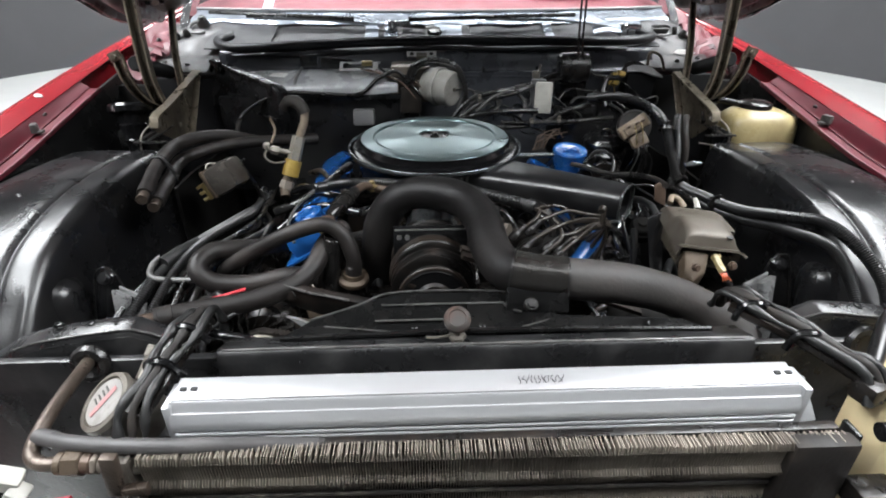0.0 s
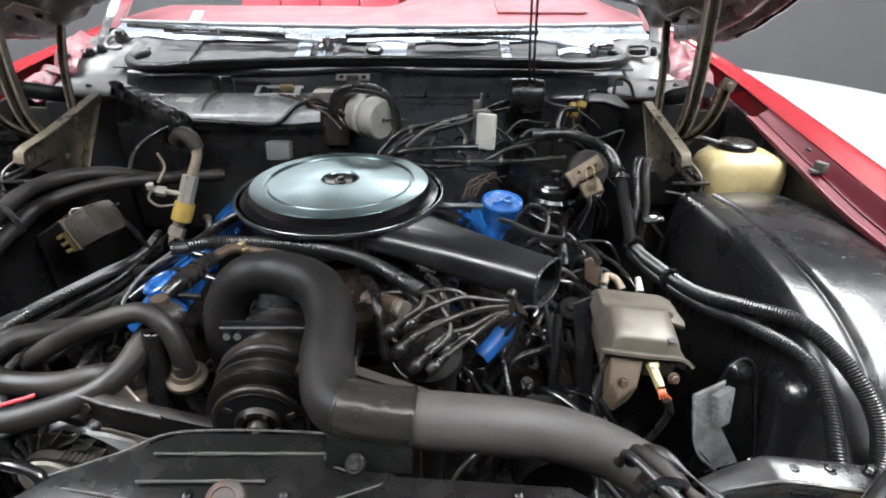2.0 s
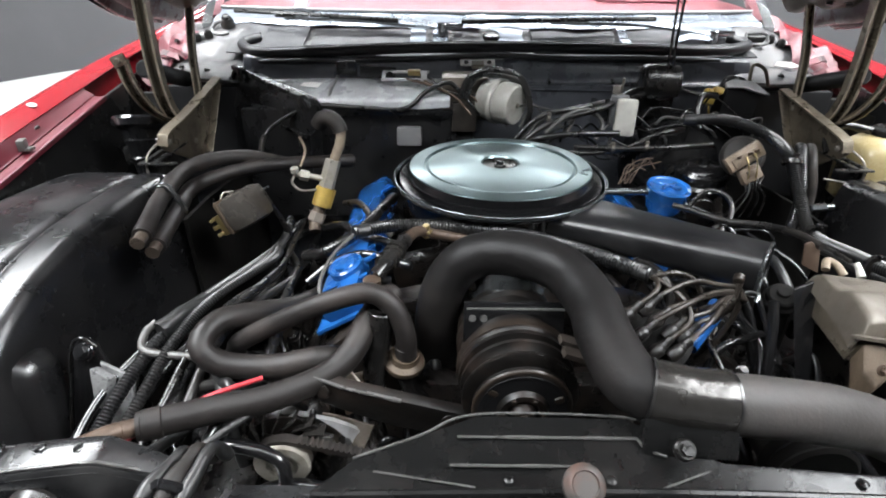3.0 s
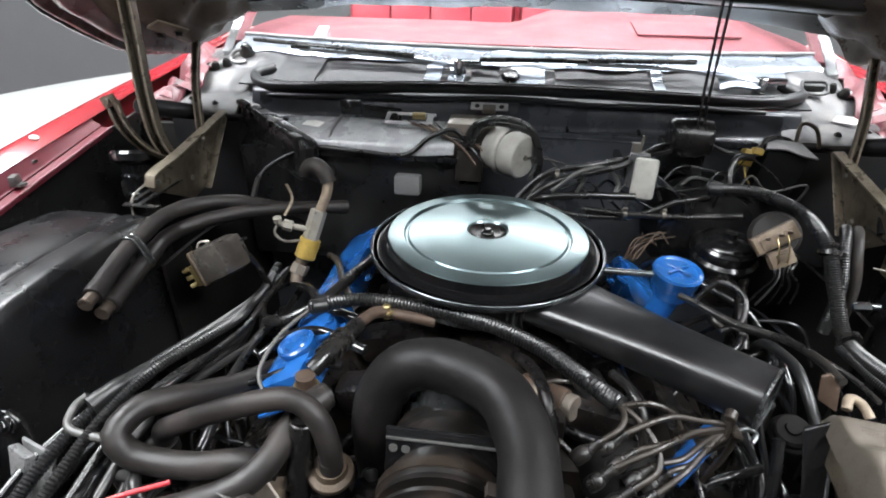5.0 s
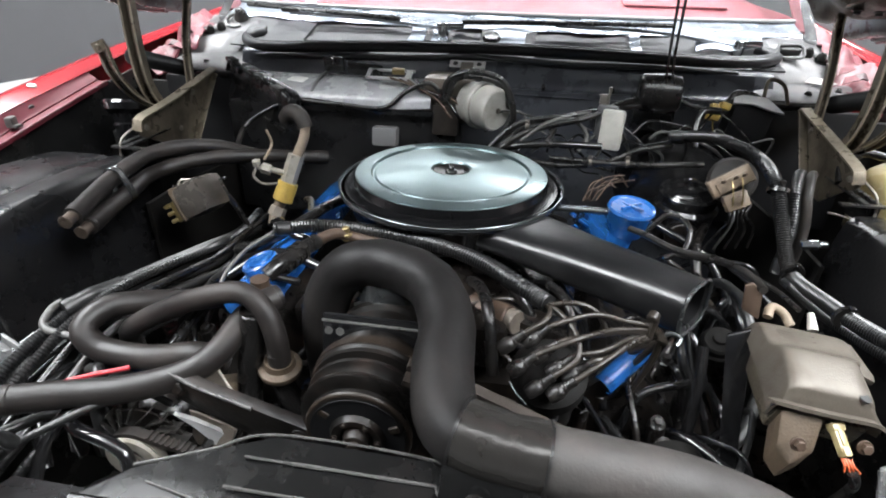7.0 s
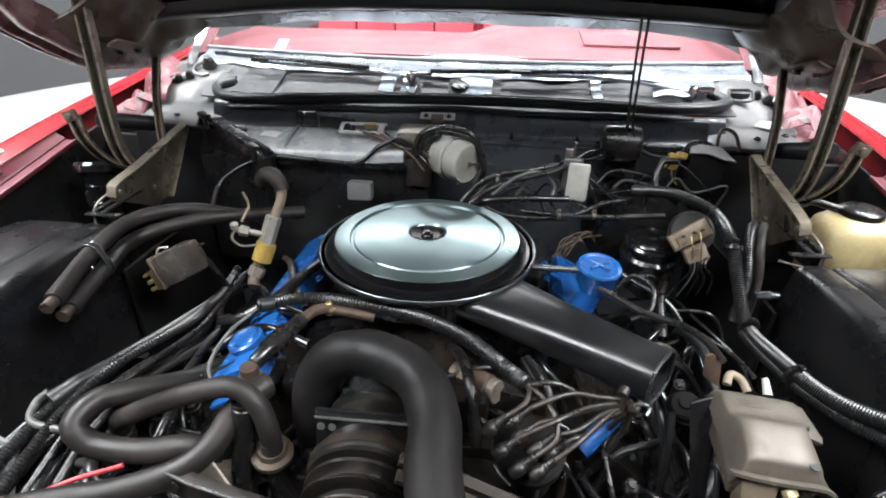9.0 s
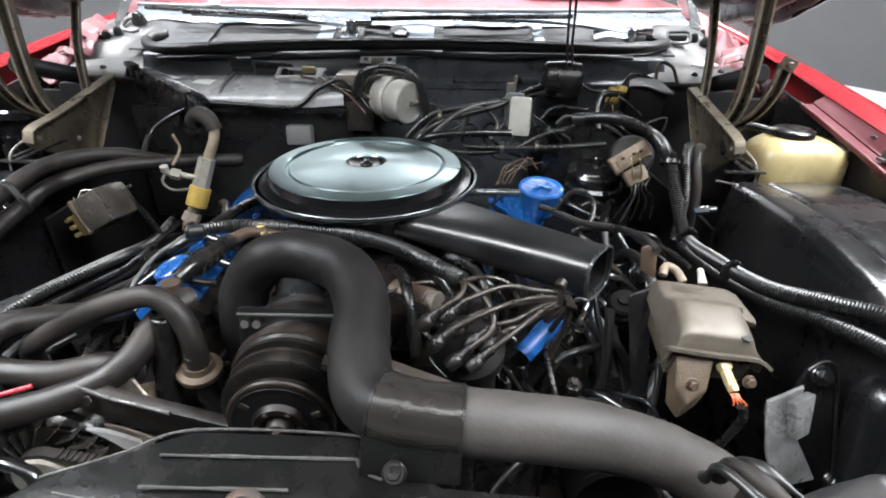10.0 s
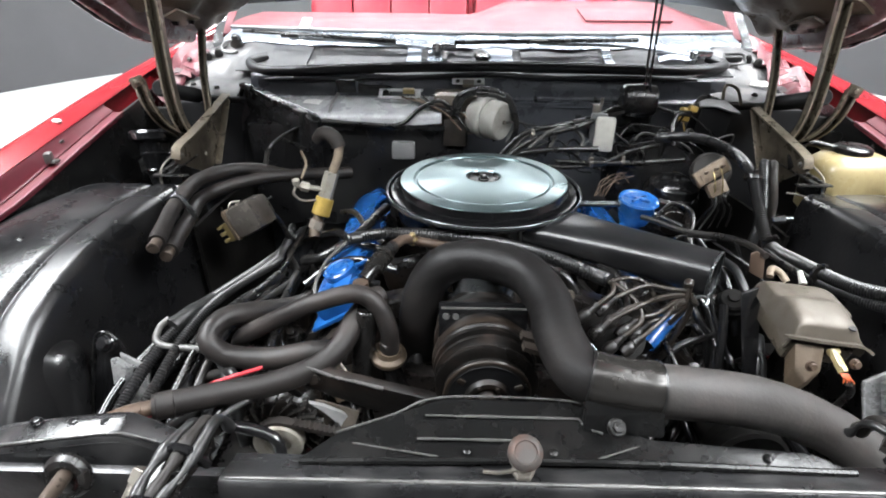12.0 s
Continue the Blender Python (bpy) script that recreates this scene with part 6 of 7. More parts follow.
# ---- right side of the bay ----
def control_box():
    """The metal covered control unit: a leaning shell with a bulge, rim, label plate, lugs and plug."""
    o = V(0.441, 0.776, 0.834)
    u = V(0.988, 0.036, -0.15).normalized()
    v = V(0.11, 0.98, 0.17).normalized()
    w = u.cross(v).normalized()
    P = lambda a, b, c=0: o + u * (a * 0.9) + v * b + w * c
    t = thing("control_box", "dull grey metal control box with a pressed cover", "control box", o - V(0, 0, 0.08))
    rows = []
    for b, c, l, r in ((0.0, 0.008, -0.056, 0.068), (0.006, 0.020, -0.053, 0.056), (0.016, 0.029, -0.052, 0.052), (0.056, 0.031, -0.052, 0.050), (0.068, 0.027, -0.053, 0.052), (0.080, 0.018, -0.056, 0.066), (0.112, 0.014, -0.058, 0.060), (0.122, 0.004, -0.058, 0.052)):
        rows.append([P(l - 0.004, b, -0.012), P(l, b, c * 0.6), P(l + 0.01, b, c), P((l + r) / 2, b, c * 1.04), P(r - 0.012, b, c), P(r, b, c * 0.55), P(r + 0.004, b, -0.012)])
    part("cover", sheet(rows, 0.002, 4), BOXM, t, "pressed cover with a rounded bulge")
    part("rim", sweep(spline([P(-0.062, 0.004, 0.006), P(-0.055, -0.003, 0.012), P(0.0, -0.005, 0.012), P(0.055, -0.004, 0.011), P(0.072, -0.012, 0.006)], 0.01), lambda i, q: [(-0.004, -0.002), (0.004, -0.002), (0.004, 0.002), (-0.004, 0.002)]), BOXM, t)
    part("side_wing", prism([P(0.056, 0.066, 0.010), P(0.084, 0.064, 0.004), P(0.086, 0.074, 0.004), P(0.066, 0.112, 0.010), P(0.050, 0.112, 0.012)], w * -0.008, 0.002), BOXM, t)
    part("base", prism([P(-0.052, -0.002, -0.002), P(0.056, -0.002, -0.002), P(0.056, 0.11, -0.014), P(-0.052, 0.11, -0.014)], w * -0.03, 0.004), STEEL_OLD, t)
    part("lower_housing", prism([P(-0.050, -0.004, 0.004), P(0.0, -0.004, 0.004), P(-0.004, -0.03, -0.02), P(-0.030, -0.045, -0.03), P(-0.046, -0.03, -0.022)], w * -0.03, 0.004), CORRODED, t)
    for k in range(3):
        part("text_bar", prism([P(-0.04, 0.091 + 0.005 * k, 0.0188 - 0.0006 * k), P(0.008 - 0.006 * (k % 2), 0.091 + 0.005 * k, 0.0188 - 0.0006 * k), P(0.008 - 0.006 * (k % 2), 0.0917 + 0.005 * k, 0.0187 - 0.0006 * k), P(-0.04, 0.0917 + 0.005 * k, 0.0187 - 0.0006 * k)], w * 0.0004, 0), STEEL_OLD, t)
    part("cover_hole", lathe([(0, 0), (0.006, 0), (0.006, 0.002), (0, 0.002)], P(0.034, 0.012, 0.0275), w, 14), INKBLACK, t)
    for a, b in ((0.045, -0.022), (-0.034, -0.036)):
        part("bolt", bolt(P(a, b, -0.006), (0, -0.8, 0.3), 0.0055, 0.008), RUST, t)
    part("vacuum_port", tube([P(-0.045, 0.125, 0.014), P(-0.040, 0.138, 0.020), P(-0.022, 0.136, 0.016), P(-0.012, 0.122, 0.010)], 0.0055, 12), TAN, t, "pale plastic port")
    part("vacuum_port", tube([P(0.018, 0.122, 0.010), P(0.016, 0.134, 0.016), P(0.014, 0.142, 0.020)], 0.006, 12, r1=0.0035), WHITEP, t, "pale plastic port")
    d = thing("wire_plug", "ivory plug with orange wires under the control box", "plug", P(0.01, -0.03, -0.03))
    part("plug", join(box((0.455, 0.758, 0.821), (0.011, 0.024, 0.009), (35, 0, 14), 0.0025), box((0.453, 0.769, 0.829), (0.014, 0.009, 0.011), (35, 0, 14), 0.002), box((0.457, 0.749, 0.815), (0.008, 0.009, 0.012), (35, 0, 14), 0.002), box((0.4545, 0.758, 0.8265), (0.004, 0.016, 0.003), (35, 0, 14), 0.0008)), IVORY, d)
    for k in range(4):
        q = V(0.453 + 0.003 * k, 0.744, 0.812)
        part("wire", tube([q, q + V(0.002, -0.006, -0.004), q + V(0.004 + 0.002 * k, -0.006, -0.012)], 0.0011, 6), ORANGE, d, "orange wire")
    part("cable", tube([(0.463, 0.736, 0.802), (0.472, 0.738, 0.786), (0.482, 0.755, 0.75), (0.47, 0.77, 0.68)], 0.005, 10), RUBBER, d)
    m = thing("servo_bracket", "dull black servo drum on a greasy black bracket", "servo", (0.375, 0.90, 0.70))
    part("drum", lathe([(0, -0.004), (0.008, -0.004), (0.009, -0.008), (0.018, -0.009), (0.021, -0.012), (0.0215, -0.020), (0.025, -0.022), (0.025, -0.026), (0.021, -0.028), (0.020, -0.044), (0, -0.046)], (0.376, 0.900, 0.836), (-0.2, -0.35, 0.90), 36), DEEPBLACK, m, "dull black drum")
    part("bracket_plate", prism([(0.372, 0.880, 0.850), (0.404, 0.884, 0.862), (0.402, 0.862, 0.815), (0.400, 0.825, 0.740), (0.404, 0.80, 0.67), (0.388, 0.80, 0.67), (0.378, 0.83, 0.745)], (0.002, 0.004, 0.002), 0.0015), GLOSS, m, "greasy black bracket plate")
    part("ear", prism([(0.392, 0.908, 0.874), (0.390, 0.914, 0.903), (0.398, 0.913, 0.908), (0.410, 0.909, 0.900), (0.409, 0.895, 0.868)], (0, 0.003, 0.001), 0.001), RUST, m, "rusty upright bracket ear")
    part("lower_strap", tube([(0.352, 0.882, 0.830), (0.350, 0.86, 0.79), (0.346, 0.84, 0.74), (0.345, 0.83, 0.68)], 0.007, 10), GLOSS, m)
    part("rod", tube([(0.332, 0.905, 0.845), (0.342, 0.87, 0.80), (0.362, 0.84, 0.75)], 0.004, 10), GLOSS, m)

control_box()


def washer_bottle():
    t = thing("washer_bottle", "yellowed ivory plastic washer bottle with black cap", "washer bottle", (0.81, 1.35, 0.80))
    ring = [(math.copysign(abs(math.cos(q)) ** 0.55, math.cos(q)), math.copysign(abs(math.sin(q)) ** 0.55, math.sin(q))) for q in [2 * math.pi * i / 40 for i in range(40)]]
    bm = bmesh.new()
    loops = []
    for z, ax_, ay_, cx_ in ((0.79, 0.085, 0.05, 0.822), (0.80, 0.098, 0.06, 0.822), (0.86, 0.101, 0.064, 0.822), (0.895, 0.099, 0.063, 0.822), (0.915, 0.090, 0.056, 0.820), (0.928, 0.068, 0.045, 0.815), (0.934, 0.045, 0.036, 0.812)):
        loops.append([bm.verts.new((cx_ + 0.016 + 0.92 * ax_ * u_, 1.355 + ay_ * v_, z)) for u_, v_ in ring])
    for l0, l1 in zip(loops, loops[1:]):
        for i in range(40):
            bm.faces.new((l0[i], l0[(i + 1) % 40], l1[(i + 1) % 40], l1[i]))
    bm.faces.new(loops[0])
    bm.faces.new(loops[-1])
    part("bottle", bm, IVORY, t, smooth=60)
    part("shoulder", lathe([(0, 0), (0.045, 0.0), (0.05, 0.03), (0.04, 0.05), (0, 0.055)], (0.895, 1.36, 0.865), (0.1, 0, 1), 28), IVORY, t)
    part("neck", cyl((0.825, 1.36, 0.915), (0.825, 1.36, 0.930), 0.032), IVORY, t)
    part("cap", lathe([(0, 0), (0.038, 0), (0.040, 0.003), (0.039, 0.013), (0.034, 0.017), (0.010, 0.018), (0, 0.018)], (0.825, 1.36, 0.932), seg=32), RUBBER, t, "black rubber cap")
    part("filler_hose", tube([(0.79, 1.37, 0.94), (0.74, 1.39, 0.945), (0.70, 1.37, 0.925), (0.69, 1.34, 0.90)], 0.008, 10), RUBBER, t)


washer_bottle()


def master_cylinder():
    t = thing("brake_booster", "glossy black brake booster with master cylinder", "brake booster", (0.46, 1.5, 0.70))
    part("booster", lathe([(0, 0), (0.09, 0), (0.125, 0.02), (0.13, 0.05), (0.125, 0.06), (0.10, 0.10), (0.05, 0.115), (0, 0.115)], (0.46, 1.60, 0.80), (-0.1, -1, 0.05), 44), GLOSS, t)
    part("reservoir", lathe([(0, -0.10), (0.050, -0.10), (0.056, -0.04), (0.060, -0.03), (0.060, -0.026), (0.054, -0.02), (0.056, 0.0), (0.052, 0.005), (0.046, 0.004), (0.042, 0.010), (0.030, 0.014), (0.012, 0.016), (0.010, 0.026), (0, 0.027)], (0.432, 1.335, 0.862), (0, -0.1, 1), 36), GLOSS, t, "black domed reservoir")
    part("bail", tube([(0.384, 1.345, 0.83), (0.392, 1.345, 0.862), (0.432, 1.335, 0.876), (0.472, 1.345, 0.862), (0.48, 1.345, 0.83)], 0.003, 8), CHROME, t, "thin wire bail")
    part("cylinder", cyl((0.45, 1.49, 0.79), (0.42, 1.27, 0.79), 0.03), DARK, t)


master_cylinder()


def relay_board():
    c = V(0.475, 1.265, 0.915)
    t = thing("relay_board", "tan board and plug on a black round housing", "relay", c - V(0, 0, 0.06))
    part("housing", lathe([(0, -0.03), (0.036, -0.03), (0.042, -0.01), (0.042, 0), (0.036, 0.006), (0, 0.008)], c + V(0.012, 0.03, -0.008), (-0.25, -0.75, 0.5), 32), RUBBER_D, t)
    part("board", join(box(c, (0.074, 0.005, 0.030), (-30, -30, 12), 0.0015), box(c + V(0.003, -0.004, -0.001), (0.058, 0.004, 0.020), (-30, -30, 12), 0.001)), TANDIRTY, t, "grimy tan phenolic board")
    part("board_edge", box(c + V(0, 0.0035, -0.002), (0.078, 0.004, 0.034), (-30, -30, 12), 0.0015), CORRODED, t, "dark brown board edge")
    part("plug", join(box(c + V(0.012, -0.012, -0.032), (0.042, 0.016, 0.030), (-30, -22, 12), 0.004), box(c + V(0.012, -0.020, -0.026), (0.020, 0.008, 0.012), (-30, -22, 12), 0.002)), TANDIRTY, t, "grimy tan plug block")
    for k in (-0.015, 0.004, 0.016):
        part("terminal", cyl(c + V(k, -0.002, 0.004 + 0.5 * k), c + V(k, -0.014, 0.011 + 0.5 * k), 0.0025, seg=10), RUST, t)
    for k in range(2):
        p = c + V(-0.004 + 0.014 * k, -0.014, 0.004 + 0.008 * k)
        part("wire", tube([p, p + V(0.001, -0.010, -0.010), p + V(0.006, -0.012, -0.030), p + V(0.012, -0.006, -0.056)], 0.0013, 6), BRASS, t, "yellowed wire")
    for k in range(5):
        p = c + V(0.002 + 0.009 * k, -0.016, -0.046 + 0.003 * k)
        part("wire", tube([p, p + V(0.004 - 0.003 * k, -0.010, -0.018), p + V(-0.006 + 0.005 * k, -0.004, -0.045), p + V(-0.02 + 0.01 * k, 0.01, -0.09)], 0.0022, 6), RUBBER if k != 1 else GREYCABLE, t)


relay_board()


def white_module():
    t = thing("wiper_module", "pale plastic module hung on the firewall", "module", (0.27, 1.46, 0.90))
    part("face", box((0.283, 1.436, 0.946), (0.046, 0.018, 0.082), (-6, 0, -14), 0.008), WHITEP, t)
    part("back", box((0.272, 1.458, 0.955), (0.040, 0.03, 0.070), (-6, 0, -14), 0.006), COWLM, t)
    part("clip", join(box((0.262, 1.455, 1.003), (0.02, 0.01, 0.02), (0, 0, -14), 0.002), cyl((0.268, 1.45, 1.0), (0.270, 1.445, 1.03), 0.003, seg=10)), ZINC, t)
    part("bracket", box((0.255, 1.54, 0.94), (0.012, 0.15, 0.02), bev=0.002), SATIN, t)


white_module()


def canister():
    t = thing("vacuum_canister", "matt black vacuum canister on the firewall", "canister", (0.385, 1.56, 0.96))
    part("can", lathe([(0, 0), (0.034, 0), (0.040, 0.006), (0.041, 0.06), (0.036, 0.075), (0.036, 0.082), (0.03, 0.085), (0, 0.086)], (0.343, 1.545, 1.004), (1, -0.05, 0.02), 32), RUBBER, t)
    part("bracket", box((0.385, 1.58, 0.955), (0.09, 0.06, 0.07), bev=0.004), SATIN, t)


canister()


def yellow_plug():
    t = thing("wire_plug", "small yellow wiring plug near the hinge", "plug", (0.50, 1.52, 0.96))
    part("plug", join(box((0.500, 1.522, 0.975), (0.024, 0.02, 0.034), (-20, 15, 0), 0.003), box((0.516, 1.518, 0.990), (0.020, 0.018, 0.014), (-20, 15, 0), 0.002)), YELLOW, t)
    part("wire", tube([(0.50, 1.52, 0.962), (0.503, 1.51, 0.94), (0.52, 1.52, 0.92)], 0.002, 6), YELLOW, t)
    for k in range(3):
        part("wire", tube([(0.51 + 0.006 * k, 1.52, 0.99), (0.53, 1.525, 1.01 + 0.004 * k), (0.57, 1.54, 1.015), (0.62, 1.56, 0.99)], 0.003, 6), RUBBER, t)
    b = thing("cover_bracket", "bright grey sheet metal bracket by the plug", "bracket", (0.562, 1.50, 0.95))
    part("plate", prism([(0.530, 1.512, 1.000), (0.538, 1.535, 1.014), (0.60, 1.532, 1.010), (0.632, 1.506, 0.985), (0.604, 1.502, 0.990), (0.57, 1.510, 1.000)], (0.0, 0.005, -0.005), 0.0015), BARE, b)
    part("body", box((0.575, 1.545, 0.950), (0.085, 0.05, 0.09), (0, 8, 0), 0.008), MATTBLACK, b, "black plastic body")
    part("stay", tube([(0.60, 1.55, 1.0), (0.605, 1.56, 1.04), (0.64, 1.57, 1.03), (0.66, 1.57, 0.99)], 0.004, 10), STEEL_OLD, b)


yellow_plug()


def side_channel():
    t = thing("coolant_bottle", "cream plastic tank beside the radiator", "tank", (0.56, 0.42, 0.60))
    part("tank", join(box((0.575, 0.45, 0.74), (0.17, 0.10, 0.22), (0, 0, 8), 0.03), box((0.57, 0.42, 0.70), (0.15, 0.08, 0.18), (0, 0, 8), 0.03)), CREAMTANK, t)
    part("hose", tube([(0.47, 0.452, 0.845), (0.50, 0.48, 0.86), (0.55, 0.53, 0.87), (0.62, 0.58, 0.86)], 0.010, 12), LOOM, t, "black hose over the tank")
    part("bar", tube([(0.46, 0.40, 0.815), (0.56, 0.395, 0.815), (0.70, 0.40, 0.81)], 0.011, 12), SATIN, t, "dark grey cross bar")
    part("clamp", box((0.470, 0.443, 0.835), (0.026, 0.030, 0.028), (0, 0, 20), 0.006), DARK, t)
    part("lug", join(box((0.455, 0.37, 0.745), (0.05, 0.04, 0.03), (0, 0, 0), 0.004), bolt((0.455, 0.35, 0.75), (0, -1, 0), 0.008, 0.01)), DARK, t)


side_channel()


# ---- left side of the bay ----
def small_relay():
    c = V(-0.500, 1.182, 0.833)
    lean = (-7.3, -28.7, -6.7)
    side, back, up = V(0.871, -0.102, 0.480) * 1.18, V(0.176, 0.978, -0.111) * 1.18, V(-0.458, 0.181, 0.870) * 1.18
    t = thing("horn_relay", "grey metal relay box with brass terminals", "relay", c - up * 0.04)
    part("case", box(c, (0.071, 0.078, 0.069), lean, 0.019), RELAYM, t)
    part("cover_seam", box(c - side * 0.027, (0.006, 0.076, 0.068), lean, 0.003), CORRODED, t, "brown stained cover seam")
    part("end_plate", box(c - side * 0.032, (0.005, 0.068, 0.060), lean, 0.0015), CORRODED, t)
    part("top_screw", bolt(c + up * 0.028 - side * 0.012, up, 0.004, 0.005), ZINC, t)
    part("top_clip", tube([c + up * 0.029 - side * 0.026 - back * 0.01, c + up * 0.036 - side * 0.020 - back * 0.005, c + up * 0.031 - side * 0.006], 0.002, 6), ZINC, t)
    part("terminal_block", box(c - side * 0.039 - back * 0.012 - up * 0.008, (0.017, 0.035, 0.042), lean, 0.003), BRASS, t)
    for k in range(3):
        q = c - side * 0.044 - back * 0.026 + up * (0.006 - 0.013 * k)
        part("terminal", cyl(q, q - side * 0.009 - back * 0.006, 0.0045, seg=8), BRASS, t)
    part("wire_lead", tube([c - side * 0.046 + up * 0.005, c - side * 0.052 + up * 0.022, c - side * 0.046 + up * 0.036], 0.0018, 6), CHROME, t)
    part("mount_ear", box(c + side * 0.030 + back * 0.025 + up * 0.012, (0.016, 0.012, 0.004), lean, 0.001), DARKCHROME, t)
    part("stalk", tube([c + side * 0.025 + back * 0.02, c + V(0.05, 0.03, -0.03), c + V(0.06, 0.05, -0.09)], 0.006, 8), RUBBER, t)


small_relay()


def heater_valve():
    t = thing("heater_valve", "old valve with pale hex body and yellow band", "valve", (-0.39, 1.25, 0.75))
    part("elbow", tube([(-0.384, 1.345, 0.948), (-0.374, 1.340, 0.962), (-0.356, 1.332, 0.966), (-0.340, 1.324, 0.955), (-0.334, 1.320, 0.940)], 0.0165, 16, lump=0.003), RUBBER_D, t, "dusty rubber elbow")
    part("pipe", tube([(-0.333, 1.32, 0.948), (-0.336, 1.312, 0.92), (-0.351, 1.30, 0.883)], 0.010, 14), TAN, t)
    part("hex_body", cyl((-0.350, 1.30, 0.888), (-0.367, 1.28, 0.832), 0.0165, seg=6), ZINCPALE, t, "pale hexagonal body")
    part("band", cyl((-0.366, 1.282, 0.834), (-0.378, 1.268, 0.797), 0.0205, seg=24), YELLOW, t, "yellow plastic band")
    part("tail", tube([(-0.378, 1.268, 0.80), (-0.389, 1.255, 0.775), (-0.388, 1.235, 0.755)], 0.012, 14), CORRODED, t)
    part("tail_nut", cyl((-0.383, 1.262, 0.785), (-0.390, 1.252, 0.768), 0.017, seg=6), DUSTPLATE, t)
    part("side_fitting", join(tube([(-0.36, 1.285, 0.85), (-0.40, 1.275, 0.862), (-0.425, 1.27, 0.868)], 0.006, 10), cyl((-0.398, 1.276, 0.860), (-0.416, 1.272, 0.866), 0.011, seg=6), cyl((-0.424, 1.27, 0.87), (-0.424, 1.268, 0.882), 0.009, seg=6)), ZINCPALE, t)
    part("wire_stay", tube([(-0.37, 1.275, 0.835), (-0.41, 1.26, 0.835), (-0.43, 1.262, 0.85), (-0.425, 1.27, 0.866)], 0.003, 8), ZINC, t)
    part("lead", tube([(-0.42, 1.32, 0.93), (-0.412, 1.32, 0.90), (-0.418, 1.29, 0.875)], 0.003, 8), TAN, t)


heater_valve()


def hvac():
    t = thing("heater_box", "black heater case with a pale-coloured cover", "heater box", (-0.35, 1.55, 0.70))
    part("case", box((-0.33, 1.565, 0.80), (0.56, 0.11, 0.28), bev=0.012), LINER, t)
    part("intake_case", prism([(-0.705, 1.615, 0.78), (-0.435, 1.452, 0.78), (-0.428, 1.452, 0.962), (-0.440, 1.460, 0.974), (-0.615, 1.590, 1.008), (-0.650, 1.605, 1.004), (-0.690, 1.613, 0.96)], (0.022, 0.030, 0.0), 0.006), LINER, t, "black angled intake case")
    part("intake_ridge", tube([(-0.655, 1.606, 0.95), (-0.640, 1.596, 1.004), (-0.615, 1.584, 1.011), (-0.53, 1.522, 0.992), (-0.440, 1.455, 0.976), (-0.428, 1.447, 0.958)], 0.0055, 10), SATIN, t, "raised edge of the intake case")
    part("intake_ridge", tube([(-0.640, 1.594, 0.93), (-0.54, 1.528, 0.905), (-0.44, 1.450, 0.89)], 0.004, 8), SATIN, t)
    for p, q in (((-0.622, 1.585, 1.018), 36), ((-0.452, 1.462, 0.982), 36)):
        part("lid_clip", join(box(p, (0.034, 0.022, 0.012), (0, 8, -q), 0.004), box(Vector(p) + V(0.006, -0.014, -0.014), (0.014, 0.008, 0.030), (0, 0, -q), 0.003)), SATIN, t, "small black latch")
    part("latch_arm", join(box((-0.36, 1.585, 1.022), (0.05, 0.012, 0.034), (10, 0, 0), 0.005), cyl((-0.365, 1.577, 1.030), (-0.365, 1.568, 1.030), 0.011, seg=18), box((-0.285, 1.588, 1.012), (0.09, 0.010, 0.030), (10, 4, 0), 0.006), cyl((-0.255, 1.580, 1.008), (-0.255, 1.571, 1.008), 0.009, seg=18)), SATIN, t, "black pivoted latch arm")
    part("pale_cover", sheet([[(-0.50, 1.50, 0.945), (-0.35, 1.495, 0.945), (-0.2, 1.495, 0.945), (-0.11, 1.50, 0.95)], [(-0.50, 1.51, 0.968), (-0.35, 1.505, 0.97), (-0.2, 1.505, 0.97), (-0.11, 1.51, 0.975)], [(-0.51, 1.56, 0.985), (-0.35, 1.56, 0.988), (-0.2, 1.56, 0.988), (-0.11, 1.56, 0.992)], [(-0.51, 1.60, 0.992), (-0.35, 1.60, 0.995), (-0.2, 1.60, 0.995), (-0.11, 1.60, 0.997)]], 0.003, 4), HEATERM, t, "dusty heater cover, grey lightened for haze and reflection")
    part("cover_flange", box((-0.30, 1.498, 0.938), (0.40, 0.006, 0.012), (0, 0, 0), 0.001), LINER, t)
    part("cover_rib", tube([(-0.395, 1.50, 0.955), (-0.39, 1.53, 0.985), (-0.385, 1.60, 1.0)], 0.004, 8), GREYMET, t)
    part("sticker", prism([(-0.468, 1.548, 0.9855), (-0.425, 1.540, 0.9835), (-0.418, 1.562, 0.9895), (-0.440, 1.570, 0.9905), (-0.462, 1.566, 0.990)], (0, -0.0005, 0.0012), 0), PAPER, t, "torn white sticker")
    part("resistor_frame", join(box((-0.220, 1.546, 1.003), (0.100, 0.006, 0.006), (0, 0, 0), 0.001), box((-0.215, 1.578, 1.015), (0.110, 0.006, 0.006), (0, 0, 0), 0.001), box((-0.268, 1.562, 1.009), (0.008, 0.036, 0.006), (20, 0, 0), 0.001), box((-0.172, 1.562, 1.009), (0.014, 0.036, 0.006), (20, 0, 0), 0.001)), BARE, t, "pale open resistor frame")
    part("brass_strip", box((-0.195, 1.555, 1.018), (0.03, 0.012, 0.012), (20, 0, 0), 0.002), BRASS, t)
    m = thing("blower_motor", "pale grey round blower motor with a banded end", "motor", (0.0, 1.52, 0.90))
    ax = V(0.75, -0.62, -0.05)
